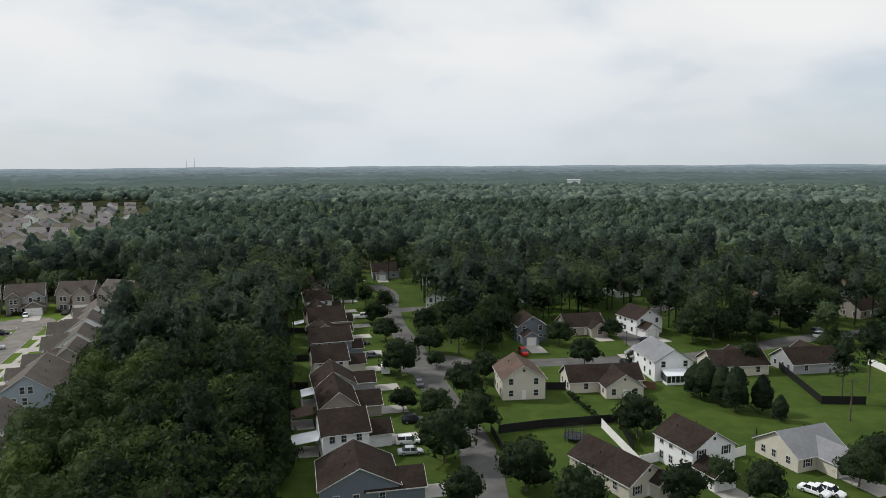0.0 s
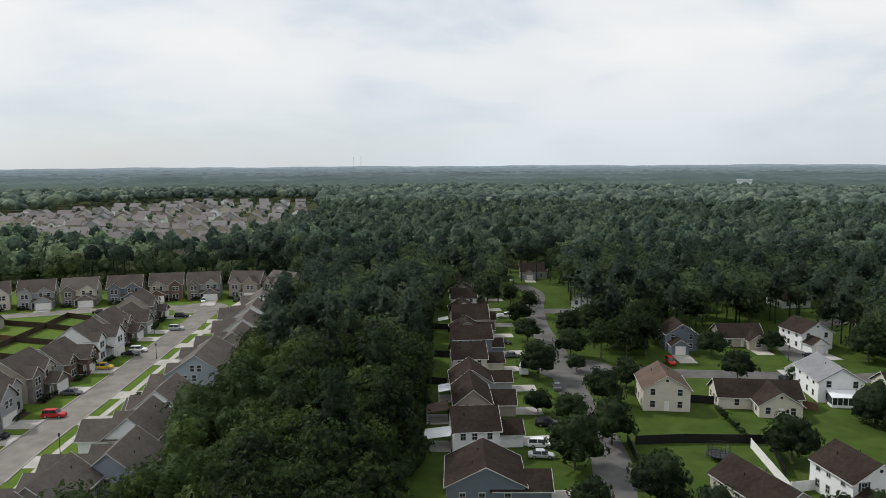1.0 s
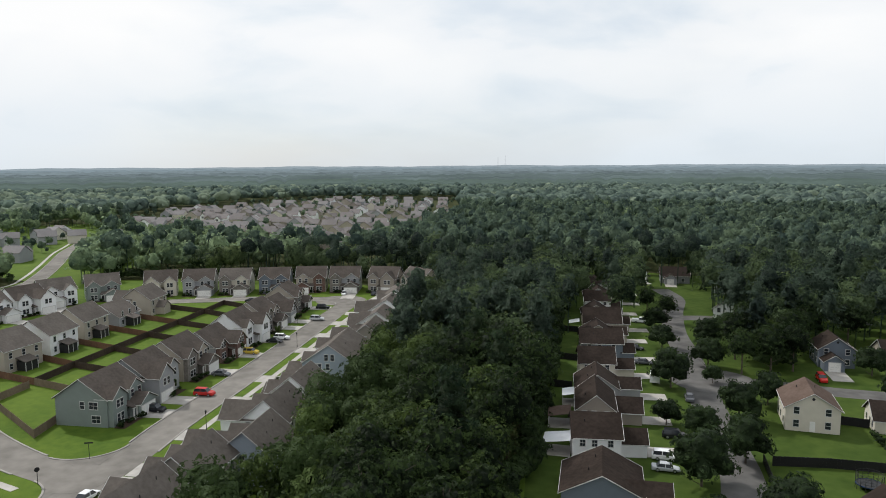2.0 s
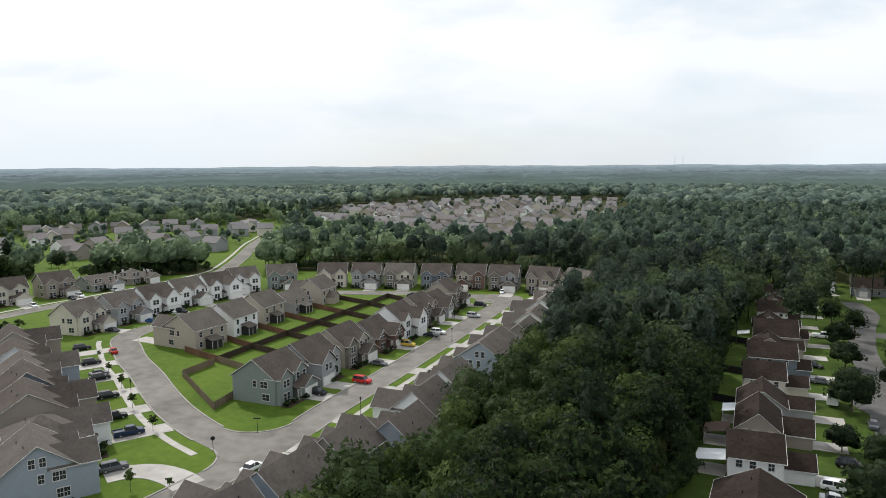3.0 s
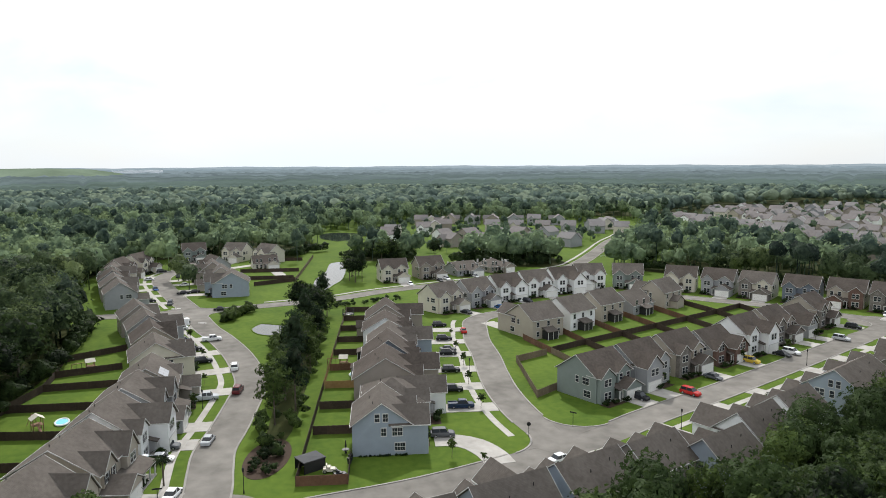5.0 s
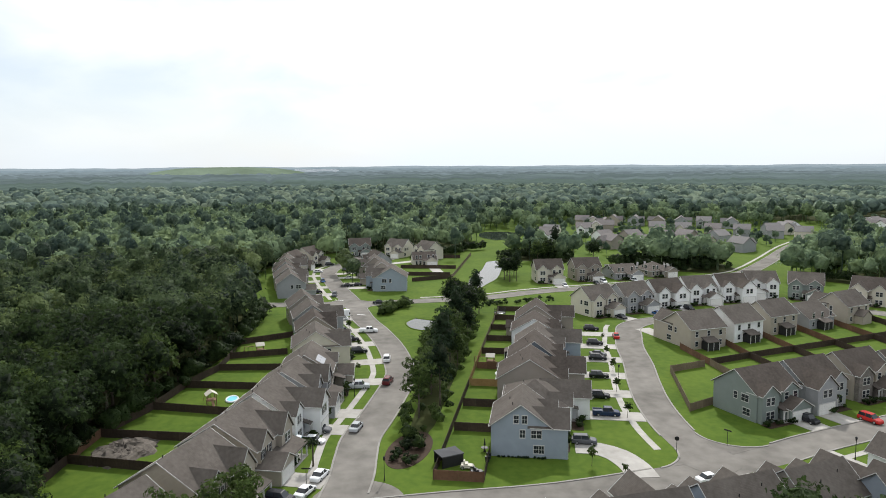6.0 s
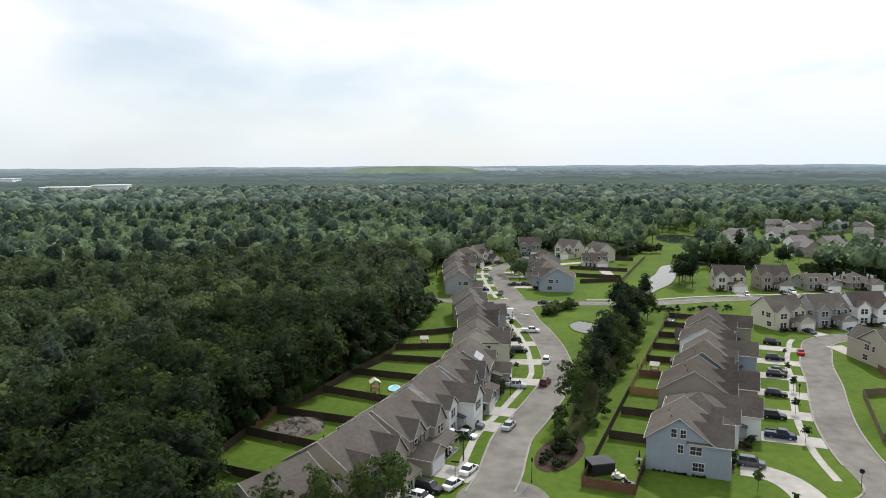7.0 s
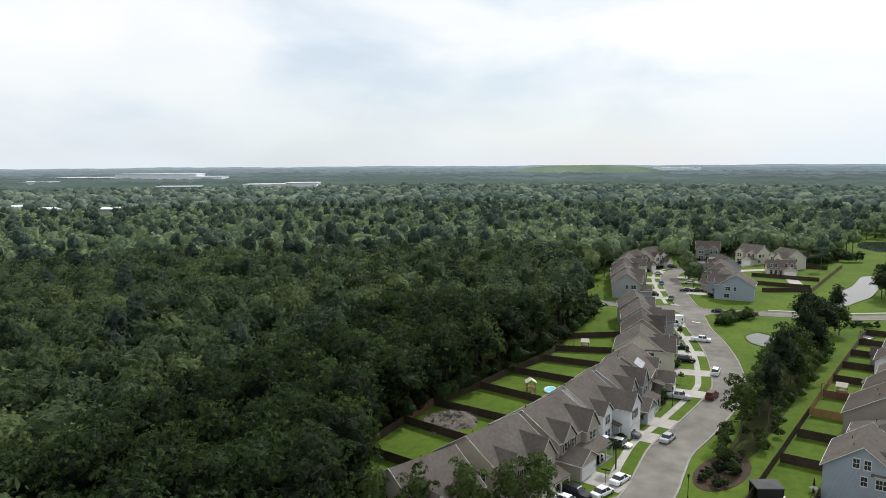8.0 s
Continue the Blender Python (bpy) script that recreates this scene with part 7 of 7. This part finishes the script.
def cart(x, y, turn, mat, label):
    ob = thing("utility_cart", pose(x, y, 0.02, 0, 0, turn), label, "cart")
    part("body", Solid().loft([[(-1.2, -0.7, 0.35), (1.2, -0.6, 0.35), (1.2, 0.6, 0.35), (-1.2, 0.7, 0.35)], [(-1.1, -0.65, 0.85), (0.9, -0.5, 0.75), (0.9, 0.5, 0.75), (-1.1, 0.65, 0.85)]]).mesh("body", mat), ob)
    part("seat", Solid().box(-0.5, 0.1, -0.5, 0.5, 0.85, 1.1).box(-0.65, -0.45, -0.5, 0.5, 0.85, 1.5).mesh("seat", mat), ob)
    for sx in (-0.8, 0.8):
        for sy in (-0.62, 0.62):
            part("wheel", WHEEL, ob, pose(sx, sy, 0.33))


wires()

# ---- yards of the middle street's row ----
def yard1(u, v):
    return round(-108.5 + u * u1[0] + v * 0.303, 2), round(48.6 + u * u1[1] + v * 0.953, 2)


fence([yard1(-17, -5.7), yard1(-17, -14.2)], "red")
fence([yard1(-17, -5.7), yard1(-6.2, -5.6)], "dark")
fence([yard1(-17, -14.2), yard1(20, -13.7), yard1(48, -13.3)], "dark")
fence([yard1(34, -13.45), yard1(63, -13.1)], "new")
fence([yard1(63, -13.1), yard1(92, -12.5), yard1(120, -11.8)], "tan")
for i, st in enumerate(("dark", "dark", "new", "red", "dark", "dark", "dark", "dark", "dark")):
    fence([yard1(5.2 + 14.35 * i, -13.4 + 0.15 * i), yard1(5.2 + 14.35 * i, -5.2)], st)
fence([yard1(120, -11.8), yard1(120, -4)], "dark")

# ---- yards of the centre block ----
SPINE = [(-146.0, 98.0), (-150.0, 111.0), (-154.0, 125.0), (-158.0, 141.0), (-162.0, 157.0), (-166.0, 173.0), (-170.5, 190.0), (-175.0, 205.0)]
fence([(-122.6, 96.6), (-119.0, 88.5)], "tan")
fence([(-119.0, 88.5), (-146.0, 98.0)], "tan")
fence([(-146.0, 98.0), (-149.0, 109.0)], "tan")
fence(SPINE[1:5], "dark")
fence(SPINE[4:], "dark")
for (sx, sy), (hx, hy), st in zip(SPINE[1:], ((-126.5, 110.0), (-130.0, 124.5), (-134.0, 139.5), (-138.0, 155.0), (-142.5, 171.0), (-147.0, 185.5), (-152.0, 200.0)), ("tan", "dark", "dark", "dark", "dark", "dark", "dark")):
    fence([(sx, sy), (hx, hy)], st)
for (sx, sy), (hx, hy), st in zip(SPINE[1:], ((-166.5, 111.5), (-169.5, 126.5), (-175.5, 142.5), (-181.0, 158.5), (-186.0, 175.0), (-189.0, 191.0)), ("red", "red", "red", "red", "red", "dark")):
    fence([(sx, sy), (hx, hy)], st)

# ---- yards along the great woods ----
fence([(-98.7, -35.2), (-114.4, -33.0)], "dark")
fence([(-114.4, -33.0), (-126.5, -30.9)], "red")
fence([(-126.5, -30.9), (-141.0, -24.4), (-155.6, -20.3), (-168.6, -14.5), (-179.5, -13.2), (-194.5, -12.5)], "dark")
for ax, ay, bx, by, st in ((-98.7, -35.2, -93.6, -20.5, "dark"), (-114.4, -33.0, -108.2, -17.0, "dark"), (-126.5, -30.9, -120.5, -11.0, "dark"), (-141.0, -24.4, -133.6, -5.5, "dark"),
                           (-155.6, -20.3, -149.8, 0.5, "dark"), (-168.6, -14.5, -166.0, 2.0, "dark"), (-179.5, -13.2, -181.5, 2.0, "dark"), (-194.5, -12.5, -201.4, 2.7, "dark")):
    fence([(ax, ay), (bx, by)], st)

# ---- yard things ----
pavilion(-102.5, 33.6, 17)
cart(-99.8, 36.4, 72, SIDING["cream"], "cream golf cart standing on the grass")
cart(-97.0, 37.6, 100, SHUTTER, "dark garden tractor beside a fence")
garden_table(-106.5, 41.0)
wheelie_bin(-103.2, 41.0)
wheelie_bin(-101.8, 40.4)
playset(-160.5, 55.0, 70)
playset(-142.0, -12.5, 20)
playset(-183.5, -5.5, 100)
paddling_pool(-152.0, 55.8)
paddling_pool(-144.6, -8.4, 1.3, 1.6)
trampoline(24.5, 128.0)
trampoline(-220.0, 72.5)
portable_toilet(-114.4, 7.2, 70)
trailer(-14.6, 171.5, 95)
trailer(-226.0, 17.5, 96, 2.2, 6.0, 2.7)
heap(-118.5, -24.5, 5.5, 1.3)
patio_cover(-158.5, 62.0, 162, 4.0, 3.0, WOOD, "wooden slatted pergola behind a house")
patio_cover(-25.3, 123.0, -80, 5.0, 5.0, TIN, "white sheet-metal patio roof on posts")
patio_cover(-29.3, 149.5, -76, 5.0, 4.0, TIN, "white sheet-metal patio roof on posts")
patio_cover(-28.5, 136.5, -76, 5.5, 4.5, SHINGLES[4], "red-brown covered deck behind a house")
patio_cover(-45.6, 217.0, -76, 4.5, 3.6, TIN, "white sheet-metal patio roof on posts")
sunroom(54.6, 162.2, 5)
garden_table(67.0, 139.0)
garden_table(58.5, 127.5)
pole(81.6, 137.1, 9.0)
palm(-105.5, 10.0)
palm(66.5, 113.5, 3.6)
solar_panels(-146.5, 11.4, 7.80, 174, 33)
dish(-113.5, -7.2, 5.4, 200)
dish(-96.0, -12.0, 5.0, 200)
stop_sign(-99.9, 75.4, 60)
name_sign(-100.8, 86.0, 30)
for x, y in ((-91.0, 104.7), (-142.0, 18.8), (-97.6, 21.8), (-214.0, 20.5), (-113.0, 165.0), (-141.0, 82.0), (52.0, 196.8), (-9.5, 183.0)):
    street_lamp(x, y)
name_sign(-98.0, 9.0, 80)
# painted stop lines at the crossing
for x, y, turn, w in ((-257.7, 18.0, 67, 3.4), (-229.4, 25.0, 65, 3.0)):
    tagged(new("road_marking", Solid().box(-w / 2, w / 2, -0.3, 0.3, 0.0, 0.052).mesh("road_marking", VINYL)), "worn white stop line painted on the road", "marking", kind="structure").matrix_basis = pose(x, y, 0, 0, 0, turn)
# curved drive of the corner house
cd = spline([(-105.4, 58.0), (-104.0, 61.6), (-100.8, 64.2), (-95.6, 65.2), (-91.0, 64.8)], 1.5)
tagged(new("driveway", ribbon(cd, 2.8, -2.8, -0.1, 0.075).mesh("driveway", CONCRETE)), "curved pale concrete driveway on a lawn", "driveway", kind="structure")
# planting bed among the trees by the bend
fillet(-110.0, 27.5, 4.0, MULCH, 0.05, "planting_bed", "brown mulched planting bed with shrubs", sx=2.2, rot=radians(158))


# ---- shrubs: foundation planting, hedges and undergrowth, past counting ----
BUSH_T = template([broad_lobes(1.5, 1.0, 2, 0.1) for _ in range(3)], 22, 0.30, 7, 3, 0)
SCRUB_T = template([broad_lobes(4.5, 2.4, 4, 0.2) for _ in range(4)], 80, 0.36, 10, 5, 0)
beds, LOW = [], []
for ob in [o for o in scene.objects if o.name.startswith("flower_bed")]:
    m = ob.parent.matrix_basis
    xs = [v.co.x for v in ob.data.vertices]
    ys = [v.co.y for v in ob.data.vertices]
    for i in range(7):
        p = m @ Vector((rng.uniform(min(xs), max(xs)), rng.uniform(min(ys), min(ys) + 1.4), 0))
        beds.append((p.x, p.y))
for i in range(34):
    a, q = rng.uniform(0, 6.28), math.sqrt(rng.random())
    beds.append((-110 + 8 * q * math.cos(a), 27.5 - 2.6 * math.cos(a) * q + 3.0 * q * math.sin(a)))
for i in range(40):
    LOW.append(yard1(-6.5, -5 + 10 * rng.random()))
for i in range(16):
    t = i / 15
    beds.append((27.9 + 3.5 * t, 153.7 - 16.7 * t))
for i in range(46):
    t = rng.random()
    beds.append((-226.0 - 17.0 * t + rng.uniform(-1.2, 1.2), 31.0 + 3.5 * math.sin(3.1 * t) + 10.0 * t * t + rng.uniform(-1.2, 1.2)))
for i in range(60):
    t = rng.random()
    beds.append((-236 - 6 * t + rng.uniform(-3, 3), 60 + 40 * t + rng.uniform(-3, 3)))
woods("shrubs", LOW, BUSH_T, LEAF[1], "low clipped planting along a house wall", 0.25, 0.4)
woods("shrubs", beds, BUSH_T, LEAF[0], "low dark green shrubs and hedge plants", 0.6, 1.2)
scrub, fresh = [], []
for poly, gap in ((BELT, 1.0), (WOODS, 0.0), (STRIP, 0.0)):
    edge = spline([p for p in poly] + poly[:1], 3.2)
    for x, y in edge:
        if math.hypot(x, y) < 420 and in_wide_view(x, y):
            x, y = x + rng.uniform(-1.6, 1.6), y + rng.uniform(-1.6, 1.6)
            if clear_of_buildings(x, y, -1.0):
                (fresh if poly is STRIP else scrub).append((x, y))
for grove in GROVES:
    scrub += [(x, y) for x, y in scatter(-385, -285, 105, 220, 5.2) if inside(x, y, grove) and near_line(x, y, SC) > 9]
for x, y in spline([(-112, 268), (-140, 272), (-185, 262), (-228, 249), (-262, 231), (-276, 240), (-300, 268)], 2.6):
    scrub.append((x + rng.uniform(-1.5, 1.5), y + rng.uniform(0, 4.0)))
for i in range(34):
    t = rng.random()
    fresh.append((-227.0 - 15.0 * t + rng.uniform(-1.5, 1.5), 33.0 + 11.0 * t * t + rng.uniform(-1.8, 1.8)))
woods("undergrowth", fresh, SCRUB_T, LEAF[2], "fresh green shrubs beside the drainage path", 0.4, 1.0)
low_trees = [(x, y) for x, y in scatter(-20, 150, 192, 262, 8.0) if inside(x, y, ESTATES[3]) and clear_of_buildings(x, y, 2.5) and near_line(x, y, O1) > 13 and not (44 < x < 72 and y < 214) and not (17 < x < 50 and y < 208)]
woods("undergrowth", low_trees, SCRUB_T, LEAF[3], "low dark trees between the older houses", 1.1, 1.9)
woods("undergrowth", scrub, SCRUB_T, LEAF[0], "green undergrowth along the edge of the woods", 0.8, 1.6)

# low young growth between the tall belt and the back walls of the houses
low = [(x, y) for x, y in scatter(-112, -36, 20, 250, 4.6) if inside(x, y, GROWTH) and all((x - a) ** 2 + (y - b) ** 2 > (r + 0.4) ** 2 for a, b, r in HOUSES)]
half = rng.random(len(low))
woods("undergrowth", [p for p, q in zip(low, half) if q < 0.6], SCRUB_T, LEAF[0], "low young trees between the belt and the houses", 0.6, 1.4)
woods("undergrowth", [p for p, q in zip(low, half) if q >= 0.6], SCRUB_T, LEAF[2], "fresh green saplings between the belt and the houses", 0.5, 1.3)
litter(GROWTH, 0.016)

# ---- vehicles ----
vehicle("pickup", "navy", -120.1, 70.2, 72.4)
vehicle("suv", "black", -130.9, 73.0, 72.4)
vehicle("suv", "black", -145.2, 78.7, 72.4)
vehicle("suv", "black", -160.3, 84.4, 72.4)
vehicle("sedan", "grey", -164.2, 86.1, 72.4)
vehicle("suv", "black", -175.4, 89.6, 72.4)
vehicle("suv", "black", -192.6, 95.2, 72.4)
vehicle("suv", "grey", -106.8, 60.3, 72.4)
vehicle("sedan", "red", -182.1, 99.0, 163)
vehicle("suv", "black", -109.2, 108.9, 15)
vehicle("suv", "red", -107.0, 121.4, 15)
vehicle("sedan", "grey", -114.0, 134.7, 15)
vehicle("suv", "yellow", -120.7, 153.9, 15)
vehicle("suv", "white", -122.7, 170.7, 16)
vehicle("sedan", "black", -122.2, 166.6, 16)
vehicle("suv", "silver", -127.6, 196.4, 17)
vehicle("suv", "black", -136.5, 213.1, 20)
vehicle("sedan", "white", -118.2, 207.3, -70)
vehicle("suv", "grey", -120.2, 218.9, 20)
vehicle("sedan", "black", -132.8, 243.9, -80)
vehicle("sedan", "white", -144.6, 240.1, -62)
vehicle("sedan", "black", -168.9, 213.1, 25)
vehicle("sedan", "white", -91.8, 112.4, 195)
vehicle("sedan", "white", -87.8, 74.9, 100)
vehicle("sedan", "blue", -209.3, 126.0, 14)
vehicle("sedan", "black", -206.8, 111.5, 20)
vehicle("sedan", "white", -219.0, 138.8, 8)
vehicle("suv", "black", -215.1, 140.8, 8)
vehicle("sedan", "white", -270.3, 113.9, -5)
vehicle("suv", "white", -275.5, 133.4, 0)
vehicle("sedan", "white", -277.3, 148.4, 5)
vehicle("sedan", "black", -272.8, 129.0, 0)
vehicle("sedan", "silver", -121.8, 18.3, 160)
vehicle("suv", "maroon", -150.4, 27.2, 160)
vehicle("suv", "white", -170.0, 28.7, 172)
vehicle("pickup", "white", -203.1, 25.9, 88)
vehicle("pickup", "silver", -147.7, 19.8, 84)
vehicle("sedan", "grey", -131.3, 11.9, 76)
vehicle("sedan", "white", -116.3, 9.8, 72)
vehicle("suv", "grey", -121.6, 11.0, 72)
vehicle("suv", "black", -179.3, 21.7, 92)
vehicle("suv", "black", -193.0, 20.1, 94)
vehicle("suv", "grey", -204.2, 18.2, 95)
vehicle("van", "white", -222.0, 17.6, 96)
vehicle("sedan", "black", -247.9, 32.7, 80)
vehicle("suv", "grey", -266.7, 16.4, -8)
vehicle("sedan", "blue", -302.2, 11.8, 10)
vehicle("sedan", "black", -287.8, 21.9, 262)
vehicle("sedan", "black", -289.0, 26.3, 264)
vehicle("sedan", "white", -308.1, 23.3, 265)
vehicle("sedan", "black", -334.7, 22.1, 0)
vehicle("sedan", "white", -391.6, 36.5, 0)
vehicle("suv", "black", -353.5, 15.4, 80)
vehicle("suv", "grey", -358.2, 11.0, 80)
vehicle("sedan", "white", -330.9, 9.5, 88)
vehicle("suv", "white", -390.3, 23.6, 60)
vehicle("suv", "black", -274.6, 9.2, 94)
vehicle("sedan", "white", -100.8, 11.2, 155)
vehicle("sedan", "white", -95.1, 8.9, 150)
vehicle("suv", "black", -93.3, 5.0, 66)
vehicle("sedan", "white", -90.3, 3.9, 66)
vehicle("sedan", "grey", -5.9, 161.6, 100)
vehicle("suv", "white", -6.7, 126.7, 8)
vehicle("sedan", "silver", -6.1, 122.0, 10)
vehicle("suv", "black", -6.3, 137.6, 8)
vehicle("pickup", "white", -27.6, 234.6, 10)
vehicle("sedan", "grey", -19.5, 186.2, 10)
vehicle("sedan", "black", -23.7, 199.6, 10)
vehicle("suv", "red", 21.6, 188.2, -80)
vehicle("suv", "white", 111.9, 205.9, 30)
vehicle("suv", "grey", 113.7, 210.9, 30)
vehicle("sedan", "white", 58.1, 105.9, -50)
vehicle("sedan", "white", 60.5, 105.9, -50)
vehicle("suv", "white", 104.3, 187.0, 100)
vehicle("sedan", "black", 46.8, 178.3, 97)
vehicle("sedan", "black", 58.2, 200.4, -68)

# ---- fences ----
fence([(-336.3, 50.6), (-329.2, 77.4)], "dark")
fence([(-314.2, 46.2), (-307.4, 70.6)], "dark")
fence([(-295.1, 51.2), (-300.8, 70.2)], "dark")
fence([(-299.3, 69.9), (-377.7, 95.3)], "tan")
fence([(-370.0, 75.6), (-367.5, 87.1)], "dark")
fence([(10.5, 131.3), (19.4, 134.1), (34.8, 136.9)], "black")
fence([(84.9, 177.3), (81.2, 147.2)], "black")
fence([(81.2, 147.2), (90.4, 146.7)], "black")
fence([(15.6, 158.0), (27.9, 157.7)], "black")
fence([(34.8, 135.7), (34.1, 122.4)], "black")
fence([(31.0, 134.2), (33.4, 116.1)], "vinyl")
fence([(33.7, 116.6), (37.6, 118.4)], "vinyl")
fence([(50.6, 119.2), (53.5, 120.6)], "vinyl")
fence([(44.8, 159.1), (48.4, 157.4)], "red")
fence([(9.0, 132.2), (11.5, 115.5)], "black")
fence([(108.9, 176.8), (109.1, 169.4)], "vinyl")
fence([(-63.7, 281.0), (-56.9, 287.2)], "black")
fence([(-48.0, 213.9), (-41.9, 213.8)], "black")
fence([(-41.5, 182.5), (-35.9, 182.4)], "black")
fence([(-36.7, 158.9), (-31.5, 158.8)], "black")
